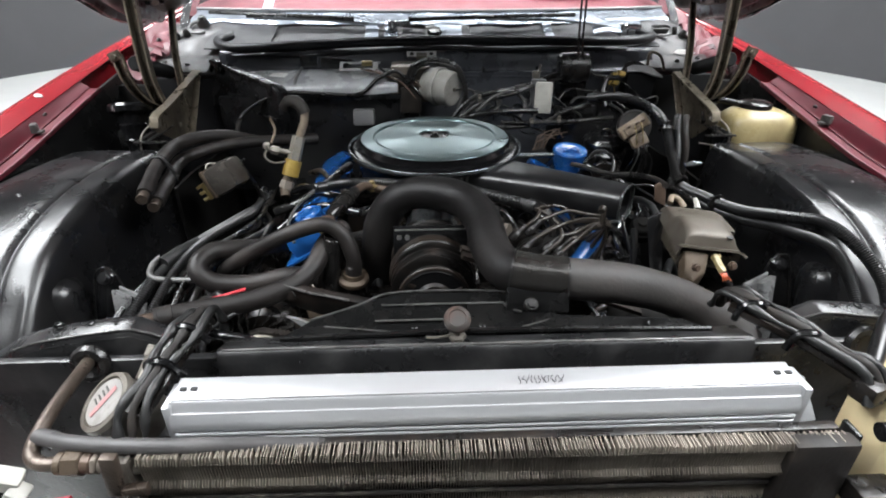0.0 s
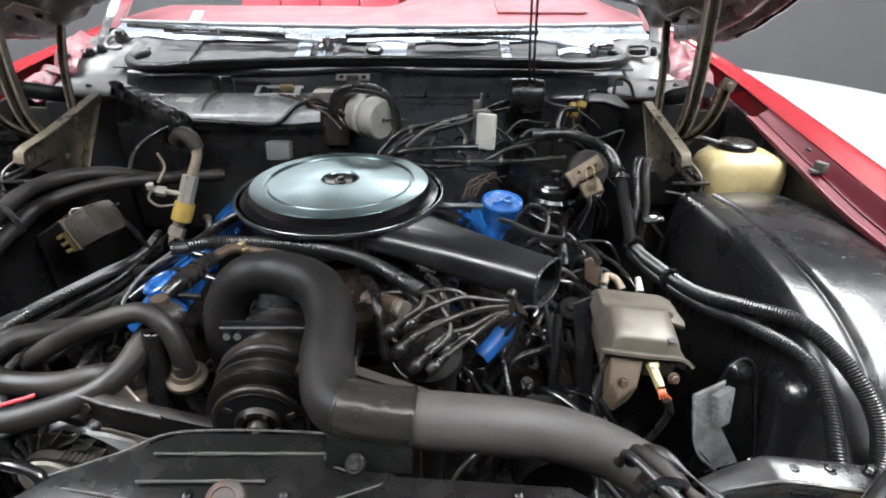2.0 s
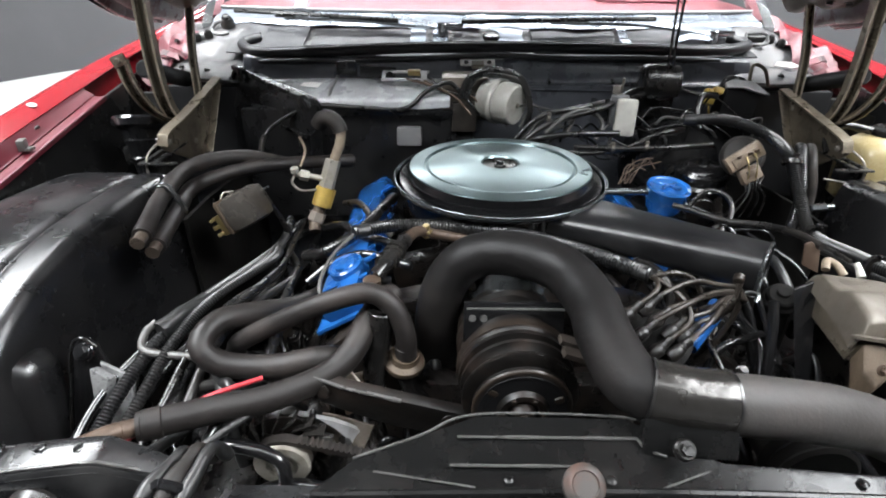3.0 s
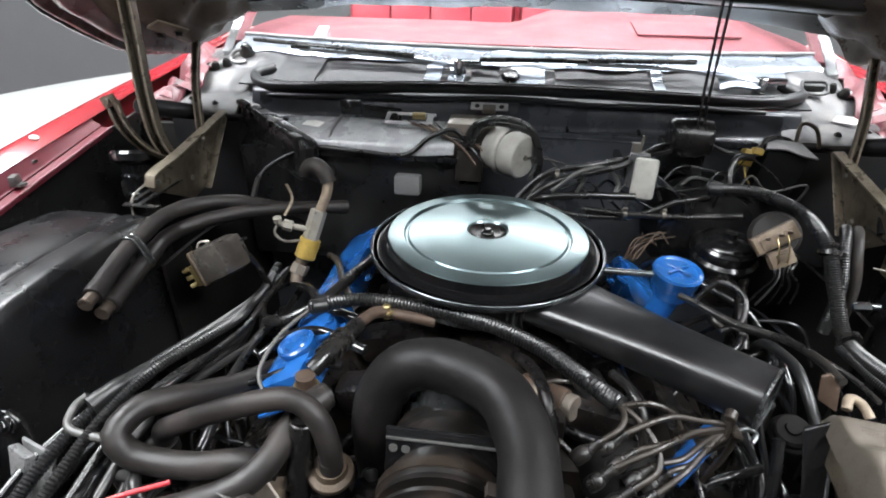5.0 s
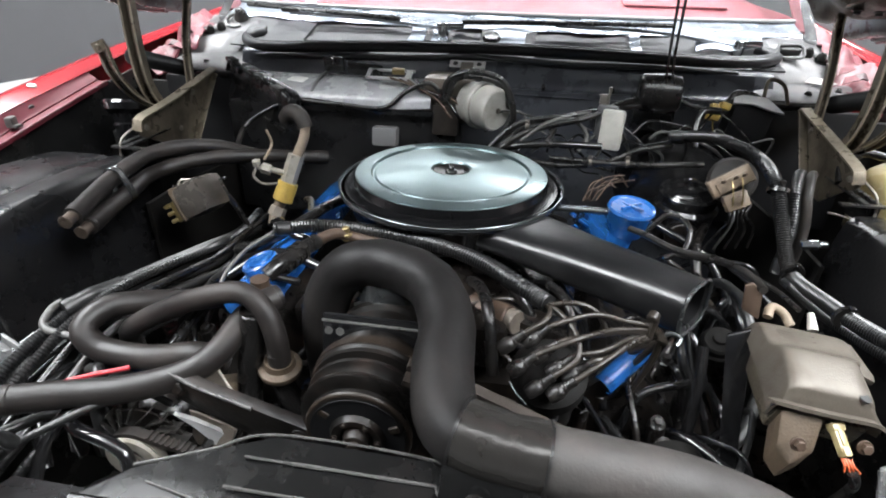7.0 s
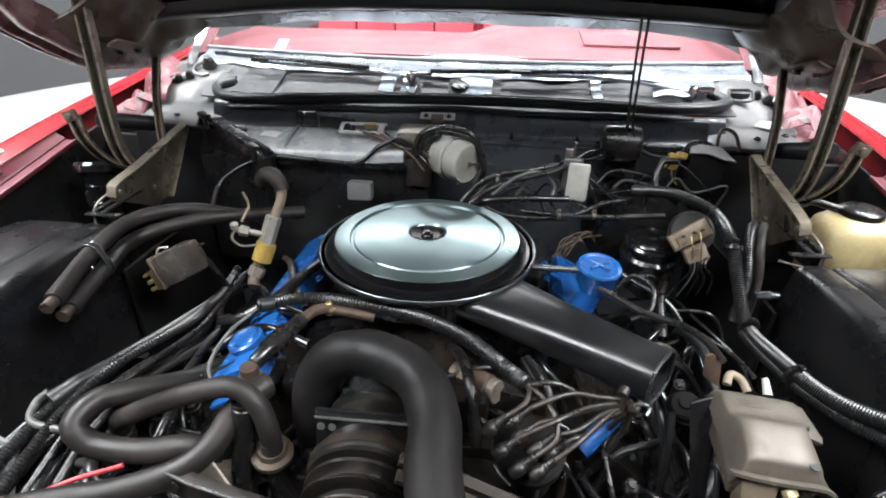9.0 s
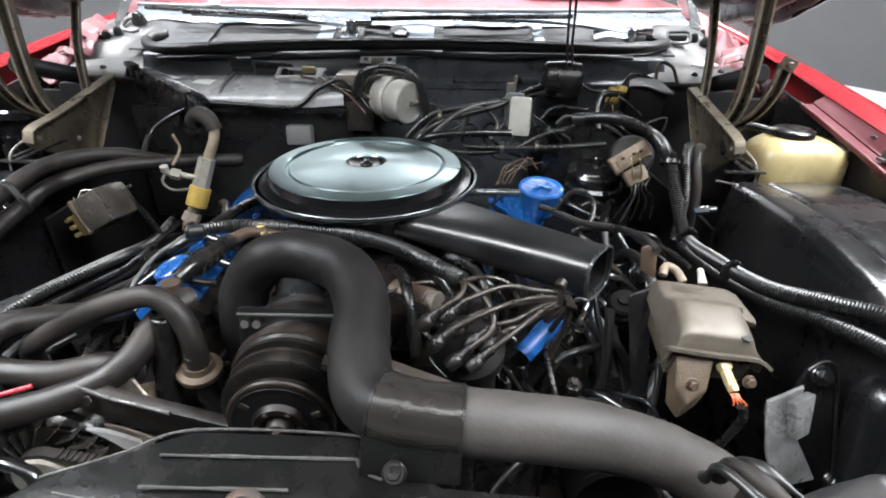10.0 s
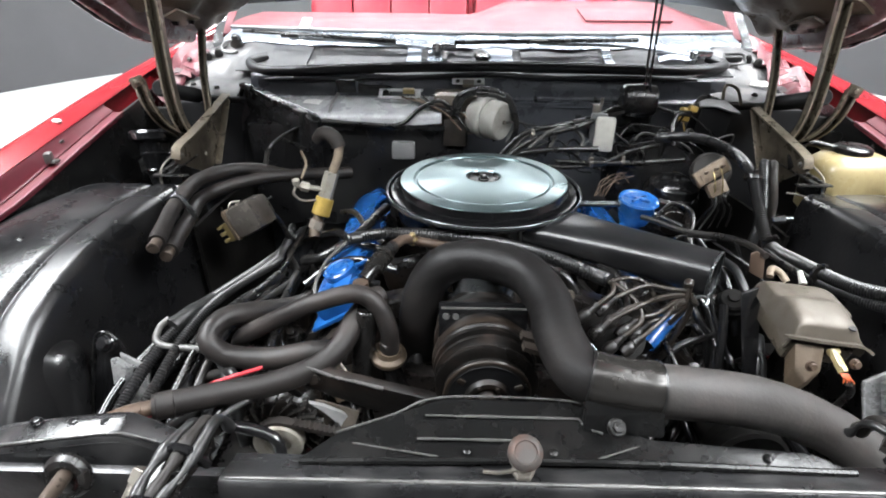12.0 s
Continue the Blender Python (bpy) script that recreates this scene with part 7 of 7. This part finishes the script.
    part("can", lathe([(0, -0.02), (0.044, -0.02), (0.046, -0.004), (0.0465, 0.008), (0.051, 0.010), (0.0525, 0.014), (0.0525, 0.020), (0.050, 0.024), (0.0455, 0.0245), (0.0450, 0.026), (0.0468, 0.029), (0.0472, 0.034), (0.0466, 0.060), (0.0440, 0.0655), (0.041, 0.0670), (0.0400, 0.0660), (0.030, 0.0655), (0.012, 0.067), (0, 0.069)], (-0.008, 1.520, 0.964), ax, 40), GREYPL, m)
    part("end_boss", lathe([(0, 0), (0.006, 0), (0.005, 0.004), (0, 0.004)], V(-0.008, 1.520, 0.964) + ax.normalized() * 0.0685, ax, 16), ZINC, m)
    part("mount_housing", box((-0.075, 1.565, 0.965), (0.11, 0.09, 0.10), (0, 0, 0), 0.01), DUSTPLATE, m)
    part("side_bracket", box((-0.075, 1.515, 0.925), (0.06, 0.03, 0.07), bev=0.006), CORNERDARK, m)
    r = thing("door_relay", "small grey relay box on the heater case", "relay", (-0.2, 1.47, 0.87))
    part("case", box((-0.202, 1.452, 0.895), (0.056, 0.035, 0.042), (-8, 0, 0), 0.006), GREYMET, r)
    part("foot", box((-0.202, 1.485, 0.875), (0.04, 0.06, 0.012), bev=0.002), SATIN, r)


hvac()


def horn():
    t = thing("cruise_actuator", "glossy black stepped actuator beside the hinge", "actuator", (-0.80, 1.38, 0.84))
    part("body", lathe([(0, 0), (0.05, 0), (0.055, 0.006), (0.055, 0.02), (0.04, 0.03), (0.034, 0.05), (0.038, 0.055), (0.034, 0.062), (0.028, 0.09), (0.032, 0.094), (0.026, 0.10), (0.02, 0.13), (0, 0.13)], (-0.80, 1.42, 0.945), (0.05, -0.25, -0.9), 32), GLOSS, t)
    part("foot", box((-0.80, 1.42, 0.86), (0.08, 0.06, 0.04), bev=0.005), SATIN, t)


horn()


# ---- cowl: wipers, vents, latch plate ----
def wiper(name, pts_arm, pts_blade):
    t = thing(name, "bright metal windshield wiper arm with black blade", "wiper", pts_arm[0])
    part("arm", sweep(spline(pts_arm, 0.03), lambda i, q: [(-0.008, -0.002), (0.008, -0.002), (0.006, 0.005), (-0.006, 0.005)]), CHROME, t)
    part("blade", tube(pts_blade, 0.006, 8, step=0.04), RUBBER, t, "black rubber blade")
    part("pivot", join(cyl(Vector(pts_arm[0]) - V(0, 0, 0.02), Vector(pts_arm[0]) + V(0, 0, 0.014), 0.016), box(Vector(pts_arm[0]) + V(0.02, 0, 0.006), (0.07, 0.024, 0.016), (0, 0, 6), 0.005)), CHROME, t)
    part("spine", box(Vector(pts_arm[-1]) + V(0, 0.0, 0.004), (0.05, 0.014, 0.01), bev=0.003), SATIN, t)


wiper("wiper", [(-0.13, 1.785, 1.092), (-0.33, 1.80, 1.106), (-0.56, 1.82, 1.113)], [(-0.72, 1.89, 1.122), (-0.56, 1.845, 1.120), (-0.25, 1.81, 1.108)])
wiper("wiper", [(0.60, 1.79, 1.078), (0.4, 1.785, 1.104), (0.158, 1.775, 1.110)], [(-0.08, 1.785, 1.108), (0.15, 1.785, 1.114), (0.45, 1.825, 1.116)])
for x0, x1 in ((-0.62, -0.50), (-0.48, -0.20), (-0.10, -0.03), (0.11, 0.34), (0.36, 0.52)):
    part("cowl_vent", sheet([[(x, 1.700 + 0.05 * (x / 0.7) ** 2, 1.046), (x, 1.76 + 0.06 * (x / 0.7) ** 2, 1.066), (x, 1.822 + 0.09 * (x / 0.7) ** 2, 1.088)] for x in (x0, (x0 + x1) / 2, x1)], 0.006, 4, 0.003), VENTM, COWL, "dark grey mesh vent")
for x0, x1 in ((-0.215, -0.175), (-0.155, -0.115), (0.0, 0.085), (0.345, 0.37)):
    part("cowl_patch", sheet([[(x, 1.735, 1.062), (x, 1.775, 1.072), (x, 1.818, 1.092)] for x in (x0, (x0 + x1) / 2, x1)], 0.003, 4, 0.006), REVEAL, COWL, "bright bare metal tab")
part("wiper_notch", lathe([(0, 0), (0.022, 0), (0.024, 0.006), (0.018, 0.014), (0, 0.018)], (0.0, 1.765, 1.070), (0, -0.5, 1), 24), SATIN, COWL, "dark round notch cover")
part("cowl_foil", sheet([[(0.50, 1.76, 1.066), (0.50, 1.81, 1.094)], [(0.58, 1.77, 1.072), (0.58, 1.83, 1.104)], [(0.66, 1.80, 1.070), (0.67, 1.85, 1.100)]], 0.003, 5, 0.014), REVEAL, COWL, "crumpled bright metal flap")
lp = thing("latch_plate", "small bright two-hole plate on the cowl", "bracket", (-0.042, 1.62, 1.02))
part("plate", box((-0.042, 1.615, 1.032), (0.085, 0.024, 0.004), (25, 0, 0), 0.001), BARE, lp)
part("tab", box((-0.042, 1.607, 1.028), (0.03, 0.02, 0.012), (25, 0, 0), 0.002), ZINC, lp)
for x in (-0.07, -0.014):
    part("hole", cyl((x, 1.612, 1.032), (x, 1.610, 1.0355), 0.006, seg=12), INKBLACK, lp)

tp = thing("tape_piece", "small pale blue tape stuck on the windshield", "tape", (-0.545, 1.936, 1.126))
part("strip", prism([(-0.562, 1.934, 1.128), (-0.531, 1.930, 1.128), (-0.525, 1.966, 1.154), (-0.556, 1.970, 1.154)], (0, -0.001, 0.001), 0), TAPEBLUE, tp)
# bumps and fasteners of the cowl corners
for s in (-1, 1):
    for x, y, z in ((0.72, 1.63, 1.003), (0.79, 1.65, 1.008), (0.84, 1.72, 1.022), (0.86, 1.80, 1.05)):
        part("cowl_screw", bolt((s * x, y, z), (0, -0.2, 1), 0.006, 0.006), DARK, CAR)


# ---- cables, vacuum lines and small hoses ----
def tie(at, axis, r, material=RUBBER):
    t = thing("cable_tie", "thin black cable tie round the hoses", "cable tie", at, "cable ties")
    part("band", lathe([(r, -0.0035), (r + 0.0018, -0.0035), (r + 0.0018, 0.0035), (r, 0.0035)], at, axis, 20), material, t)
    part("head", box(Vector(at) + V(0, -0.3, 0.9).normalized() * (r + 0.003), (0.008, 0.008, 0.006), bev=0.001), material, t)


hose("brown_pipe", "rusty brown metal refrigerant pipe", [(-0.44, 0.665, 0.805), (-0.475, 0.64, 0.812), (-0.505, 0.60, 0.815), (-0.51, 0.565, 0.80)], 0.0095, RUST, "pipe", lump=0.0008)
bp = thing("front_pipe", "bent brown metal pipe with a hex union", "pipe", (-0.45, 0.40, 0.80))
part("pipe", tube([(-0.480, 0.545, 0.822), (-0.473, 0.49, 0.828), (-0.470, 0.44, 0.826), (-0.472, 0.412, 0.812), (-0.455, 0.398, 0.810), (-0.42, 0.398, 0.810)], 0.0080, 14, lump=0.0006), PIPEM, bp)
part("union", join(cyl((-0.437, 0.398, 0.810), (-0.428, 0.398, 0.810), 0.012), cyl((-0.428, 0.398, 0.810), (-0.409, 0.398, 0.810), 0.0145, seg=6)), CORRODED, bp, "corroded brown union nut")
part("sealing_ring", cyl((-0.409, 0.398, 0.810), (-0.398, 0.397, 0.810), 0.0115), RUST, bp)
part("nipple", join(cyl((-0.398, 0.397, 0.810), (-0.392, 0.397, 0.810), 0.0125, seg=6), cyl((-0.392, 0.396, 0.810), (-0.365, 0.395, 0.808), 0.009)), DUSTPLATE, bp, "dull grey pipe nipple")
part("clamp_plate", join(box((-0.374, 0.384, 0.806), (0.016, 0.010, 0.058), (0, 6, 0), 0.002), box((-0.360, 0.384, 0.782), (0.036, 0.010, 0.012), (0, -8, 0), 0.002)), PIPEM, bp, "grimy steel clamp plate")
hose("cross_hose", "dark grey hose lying across the condenser", [(-0.47, 0.425, 0.822), (-0.42, 0.410, 0.826), (-0.34, 0.402, 0.827), (-0.25, 0.405, 0.822), (-0.16, 0.415, 0.806)], 0.0085, DULLHOSE, lump=0.0004)
w = thing("wire_plug", "white plug with a red wire at the corner", "plug", (-0.485, 0.385, 0.79))
part("plug", join(box((-0.487, 0.388, 0.80), (0.03, 0.02, 0.03), (20, 30, 10), 0.005), box((-0.475, 0.38, 0.788), (0.02, 0.02, 0.02), (10, 40, 0), 0.004)), WHITEP, w)
part("wire", tube([(-0.475, 0.375, 0.785), (-0.455, 0.37, 0.782), (-0.42, 0.375, 0.782)], 0.004, 8), REDWIRE, w, "red wire")

hose("ground_wire", "thin grey wire curving down from the loom", [(-0.263, 1.0, 0.868), (-0.29, 0.95, 0.855), (-0.300, 0.90, 0.834), (-0.285, 0.875, 0.815)], 0.003, GREYCABLE, "cable")
hose("vacuum_hose", "black vacuum hose along the heater box", [(-0.533, 1.38, 0.854), (-0.528, 1.45, 0.905), (-0.435, 1.488, 0.950), (-0.325, 1.488, 0.950), (-0.217, 1.488, 0.948), (-0.165, 1.50, 0.985), (-0.115, 1.505, 1.005), (-0.085, 1.505, 0.985)], 0.0055, RUBBER, "hose")
for k in (0, 1):
    hose("vacuum_hose", "black hose arching over the blower motor", [(-0.085 + 0.012 * k, 1.50, 0.972), (-0.066 + 0.013 * k, 1.498, 1.018), (-0.011 + 0.006 * k, 1.495, 1.036 - 0.010 * k), (0.052, 1.495, 1.017 - 0.008 * k), (0.078, 1.495, 0.95), (0.07, 1.5, 0.90)], 0.0072, RUBBER, "hose")
lines = (
    ([(0.02, 1.40, 0.875), (0.047, 1.42, 0.91), (0.097, 1.43, 0.95), (0.189, 1.45, 0.965), (0.351, 1.52, 0.982)], 0.0065),
    ([(0.03, 1.40, 0.86), (0.066, 1.42, 0.901), (0.122, 1.42, 0.939), (0.234, 1.44, 0.968), (0.306, 1.50, 0.988), (0.352, 1.54, 0.99)], 0.0062),
    ([(0.01, 1.39, 0.86), (0.05, 1.40, 0.889), (0.091, 1.38, 0.915), (0.17, 1.38, 0.924), (0.262, 1.40, 0.920)], 0.0072),
    ([(0.162, 1.38, 0.895), (0.252, 1.36, 0.899), (0.347, 1.35, 0.905), (0.453, 1.36, 0.910)], 0.0058),
    ([(0.04, 1.41, 0.88), (0.08, 1.44, 0.92), (0.13, 1.47, 0.945), (0.17, 1.46, 0.935), (0.15, 1.41, 0.915)], 0.004),
    ([(0.10, 1.40, 0.92), (0.15, 1.42, 0.955), (0.20, 1.44, 0.962), (0.235, 1.44, 0.93), (0.22, 1.42, 0.90)], 0.0045),
    ([(0.09, 1.38, 0.90), (0.13, 1.37, 0.888), (0.20, 1.37, 0.885), (0.27, 1.36, 0.90), (0.33, 1.36, 0.93), (0.39, 1.37, 0.94)], 0.0055),
)
for p, r in lines:
    hose("vacuum_hose", "dark vacuum hose running behind the air cleaner", p, r, RUBBER if r > 0.005 else GREYCABLE, "hose")
for p in ((0.11, 1.43, 0.945), (0.24, 1.36, 0.90), (0.31, 1.355, 0.905)):
    tie(p, (1, 0.1, 0.15), 0.0078, ZINC)
hose("vacuum_hose", "black hose looping down beside the yellow plug", [(0.50, 1.49, 0.985), (0.465, 1.48, 0.985), (0.452, 1.46, 0.955), (0.456, 1.44, 0.92)], 0.0075, RUBBER, "hose")
hose("vacuum_hose", "black hose from the canister to the plug", [(0.42, 1.54, 1.0), (0.45, 1.53, 0.985), (0.49, 1.525, 0.98)], 0.005, RUBBER, "hose")
for p, r in (([(0.288, 1.12, 0.872), (0.306, 1.10, 0.874), (0.345, 1.05, 0.876), (0.386, 1.0, 0.891), (0.403, 0.95, 0.902), (0.408, 0.905, 0.905)], 0.0052), ([(0.345, 1.05, 0.868), (0.402, 1.0, 0.884), (0.44, 0.95, 0.884), (0.452, 0.90, 0.885)], 0.003), ([(0.31, 1.12, 0.86), (0.34, 1.12, 0.90), (0.365, 1.09, 0.90), (0.36, 1.06, 0.875), (0.33, 1.05, 0.86)], 0.0042)):
    hose("control_cable", "dark control cable from engine to servo", p, r, RUBBER, "cable")
rw = random.Random(3)
for k in range(8):
    q = V(0.222 + 0.004 * k, 1.235 + rw.uniform(-0.01, 0.01), 0.868)
    u = lambda a: rw.uniform(-a, a)
    hose("thin_wire", "thin copper coloured wire behind the oil cap", [q, q + V(0.010 + u(0.006), 0.01, 0.020 + u(0.008)), q + V(0.028 + u(0.012), 0.02 + u(0.02), 0.030 + u(0.010)), q + V(0.050 + u(0.02), 0.03, 0.030 + u(0.016))], 0.0011, RUST, "cable")

# cords hanging from the hood
cd = thing("cord_pair", "two thin black cords hanging from the hood", "cord", (0.385, 1.512, 1.02))
for k in (0, 1):
    part("cord", tube([(0.372 + 0.014 * k, 1.50, 1.30), (0.378 + 0.012 * k, 1.505, 1.15), (0.385 + 0.012 * k, 1.512, 1.05), (0.392 + 0.03 * k, 1.515, 1.015 - 0.01 * k)], 0.003, 8), RUBBER, cd)
part("loop", tube([(0.05, 1.55, 1.29), (0.15, 1.54, 1.272), (0.27, 1.54, 1.272), (0.36, 1.55, 1.30)], 0.004, 8), RUBBER, cd)

# bundle along the left liner
rng = random.Random(11)
LEFT = (
    (0.00, 0.000, 0.0085, LOOM, 0.0009), (0.024, 0.006, 0.0075, LOOM, 0.0009), (0.045, -0.004, 0.0075, SATIN, 0), (-0.02, -0.012, 0.007, GLOSS, 0),
    (0.062, 0.006, 0.0065, RUBBER, 0), (0.02, -0.024, 0.0075, GLOSS, 0), (0.075, -0.012, 0.0085, SATIN, 0), (-0.04, -0.03, 0.006, GLOSS, 0), (0.05, -0.03, 0.006, SATIN, 0), (0.09, -0.03, 0.009, SATIN, 0),
)
for dx, dz, r, m, cr in LEFT:
    j = lambda a=0.016: rng.uniform(-a, a)
    pts = [(-0.46 + dx * 0.5 + j(), 1.32, 0.74 + dz + j()), (-0.455 + dx * 0.5 + j(), 1.19, 0.755 + dz + j()), (-0.44 + dx * 0.7 + j(), 1.05, 0.785 + dz + j()), (-0.475 + dx + j(), 0.92, 0.795 + dz), (-0.515 + dx + j(0.004), 0.83, 0.785 + dz), (-0.54 + dx + j(), 0.74, 0.755 + dz), (-0.555 + dx, 0.64, 0.70 + dz)]
    r *= 1.0 if cr else 0.8
    hose("wire_loom", "corrugated wiring loom along the inner fender" if cr else "dark hose along the inner fender", pts, r, m, "cable", corr=cr)
hose("battery_wire", "bright red battery wire", [(-0.34, 0.745, 0.80), (-0.40, 0.715, 0.795), (-0.47, 0.675, 0.775), (-0.50, 0.64, 0.76)], 0.003, REDWIRE, "cable")
t = thing("loom_clip", "grey plastic loom clip round the cables", "clip", (-0.50, 0.84, 0.76))
part("hook", tube([(-0.520, 0.850, 0.805), (-0.532, 0.835, 0.795), (-0.52, 0.81, 0.785), (-0.45, 0.80, 0.785)], 0.0055, 10), GREYCABLE, t)
part("tape", tube([(-0.478, 0.915, 0.800), (-0.495, 0.875, 0.802), (-0.512, 0.84, 0.797)], 0.0115, 12, lump=0.003), TAPE, t, "black tape wrap")
for a, b in (((-0.583, 0.972, 0.8772), (-0.5805, 0.952, 0.8748)), ((-0.5705, 0.982, 0.8552), (-0.568, 0.962, 0.8538))):
    solo("pipe_stub", join(cyl(a, b, 0.0095), cyl(b, Vector(b) + (Vector(b) - Vector(a)) * 0.12, 0.0108)), PIPEM, "brown corroded pipe stub in the heater hose", "pipe")
t = thing("hose_strap", "black metal strap round two heater hoses", "strap", (-0.605, 1.10, 0.84))
loop = []
for k in range(33):
    d = V(math.cos(k * math.pi / 16), 0, math.sin(k * math.pi / 16))
    best = max((V(-0.606, 1.10, 0.893), V(-0.588, 1.095, 0.8635)), key=lambda q: q.dot(d))
    loop.append(best + d * 0.0158)
part("strap", sweep(loop, lambda i, q: [(-0.001, -0.0075), (0.001, -0.0075), (0.001, 0.0075), (-0.001, 0.0075)], caps=False), SATIN, t, "thin dark metal band")
for e in (-0.006, 0.006):
    part("strap_edge", tube([q + V(0, e, 0.0008) for q in loop[:24]], 0.0012, 6), DARKCHROME, t, "bright rolled strap edge")
for p, d in (((0.520, 1.19, 0.930), (0.1, 0.5, 0.8)), ((0.536, 1.095, 0.832), (0, 1, 0.2)), ((0.548, 0.965, 0.842), (0.1, -1, 0))):
    tie(p, d, 0.015)
for dx, r, m, cr in ((0.0, 0.009, LOOM, 0.0005), (0.020, 0.008, RUBBER_D, 0)):
    hose("wire_loom", "dark loom descending beside the booster", [(0.60 + dx, 1.30, 0.925), (0.575 + dx, 1.255, 0.935), (0.562 + dx, 1.22, 0.915), (0.565 + dx, 1.20, 0.86), (0.56 + dx, 1.19, 0.78)], r, m, "cable", corr=cr)
t = thing("brake_union", "bright steel brake union near the liner", "fitting", (0.585, 1.17, 0.82))
part("union", join(cyl((0.575, 1.175, 0.845), (0.60, 1.17, 0.85), 0.008, seg=6), cyl((0.60, 1.17, 0.85), (0.612, 1.168, 0.852), 0.006)), CHROME, t)

# dark tangle low in the bay
tg = random.Random(23)


def tangle(x0, x1, y0, y1, z0, z1, n, mats):
    for k in range(n):
        u = lambda a, b: tg.uniform(a, b)
        p = V(u(x0, x1), u(y0, y1), u(z0, z1))
        d = V(u(-0.12, 0.12), u(-0.16, 0.16), u(-0.03, 0.05))
        pts = [p - d + V(0, 0, -0.06), p - d * 0.5 + V(u(-0.03, 0.03), 0, 0.0), p + V(0, u(-0.02, 0.02), 0.015), p + d * 0.6, p + d + V(u(-0.02, 0.02), 0, -0.08)]
        hose("engine_hose", "dark greasy hose low in the engine bay", pts, u(0.003, 0.009), mats[k % len(mats)], "hose")


tangle(0.22, 0.40, 0.76, 1.10, 0.66, 0.77, 16, (GLOSS, DARK, GLOSS, PLUGWIRE))
tangle(-0.44, -0.30, 0.85, 1.25, 0.66, 0.74, 11, (RUBBER, GLOSS, DARK))
tangle(-0.12, 0.20, 0.90, 1.02, 0.74, 0.83, 12, (GLOSS, RUBBER, PLUGWIRE))
tangle(0.36, 0.52, 1.08, 1.30, 0.70, 0.80, 6, (GLOSS, DARK, GLOSS))
tangle(-0.30, 0.05, 0.62, 0.74, 0.66, 0.74, 7, (GLOSS, RUBBER, SATIN))

# hoses lying over the painted valve cover
for p, r, m in (
    ([(-0.345, 1.16, 0.80), (-0.30, 1.10, 0.835), (-0.26, 1.05, 0.842), (-0.20, 1.03, 0.835)], 0.008, GLOSS),
    ([(-0.36, 1.05, 0.80), (-0.315, 1.03, 0.822), (-0.262, 1.06, 0.846), (-0.235, 1.14, 0.850), (-0.22, 1.22, 0.84)], 0.0095, RUBBER),
    ([(-0.34, 0.98, 0.79), (-0.30, 1.0, 0.815), (-0.245, 0.99, 0.838), (-0.17, 0.96, 0.835)], 0.0075, GLOSS),
    ([(-0.33, 1.28, 0.80), (-0.285, 1.20, 0.835), (-0.25, 1.12, 0.842), (-0.205, 1.05, 0.838)], 0.006, PLUGWIRE),
    ([(-0.33, 0.92, 0.79), (-0.285, 0.92, 0.812), (-0.245, 0.935, 0.825), (-0.20, 0.94, 0.82)], 0.006, GLOSS),
):
    hose("engine_hose", "dark greasy hose over the blue valve cover", p, r, m, "hose")

tangle(0.24, 0.44, 0.74, 1.02, 0.62, 0.72, 14, (GLOSS, LOOM, TAPE))
tangle(-0.26, -0.10, 0.70, 0.86, 0.66, 0.76, 8, (GLOSS, TAPE, DARK))
tangle(-0.46, -0.34, 0.66, 0.80, 0.70, 0.77, 8, (GLOSS, LOOM, TAPE))
tangle(0.30, 0.50, 1.02, 1.28, 0.66, 0.78, 10, (GLOSS, DARK, TAPE))


# small bolts, clips and brackets scattered over the greasy iron
def grease_bolts(x0, x1, y0, y1, z, n):
    for k in range(n):
        p = V(tg.uniform(x0, x1), tg.uniform(y0, y1), z + tg.uniform(-0.02, 0.02))
        t = thing("engine_bolt", "greasy dark hex bolt on the engine", "bolt", p, "engine bolts")
        part("head", bolt(p, (tg.uniform(-0.5, 0.5), tg.uniform(-0.6, 0.2), 1), tg.uniform(0.005, 0.009), 0.01), DARK, t)
        part("washer", cyl(p - V(0, 0, 0.05), p, 0.011, seg=14), DARK, t)


grease_bolts(-0.12, 0.12, 0.92, 1.02, 0.80, 8)
grease_bolts(0.20, 0.34, 0.80, 0.98, 0.73, 8)
grease_bolts(0.34, 0.46, 0.90, 1.2, 0.72, 7)
grease_bolts(-0.40, -0.30, 0.90, 1.2, 0.72, 6)

# thin leads strung along the firewall
fw = random.Random(5)
for k in range(14):
    u = lambda a: fw.uniform(-a, a)
    x = 0.02 + 0.035 * k
    p = V(x, 1.46 + u(0.03), 0.90 + u(0.03))
    hose("thin_lead", "thin dark electrical lead along the firewall", [p, p + V(0.03, 0.02, 0.03 + u(0.02)), p + V(0.08 + u(0.02), 0.03, 0.02 + u(0.03)), p + V(0.14, 0.02, -0.01 + u(0.03)), p + V(0.17 + u(0.03), 0.05, -0.05)], fw.uniform(0.0016, 0.0034), (RUBBER, GREYCABLE, GLOSS)[k % 3], "cable")
for k in range(4):
    p = V(-0.10 + 0.02 * k, 1.50, 0.985)
    hose("thin_lead", "thin dark lead into the blower motor", [p + V(-0.12, 0.05, 0.02), p + V(-0.06, 0.02, 0.012 - 0.008 * k), p + V(0, 0, -0.01), p + V(0.04, -0.01, -0.05)], 0.003, GLOSS if k % 2 else RUST, "cable")
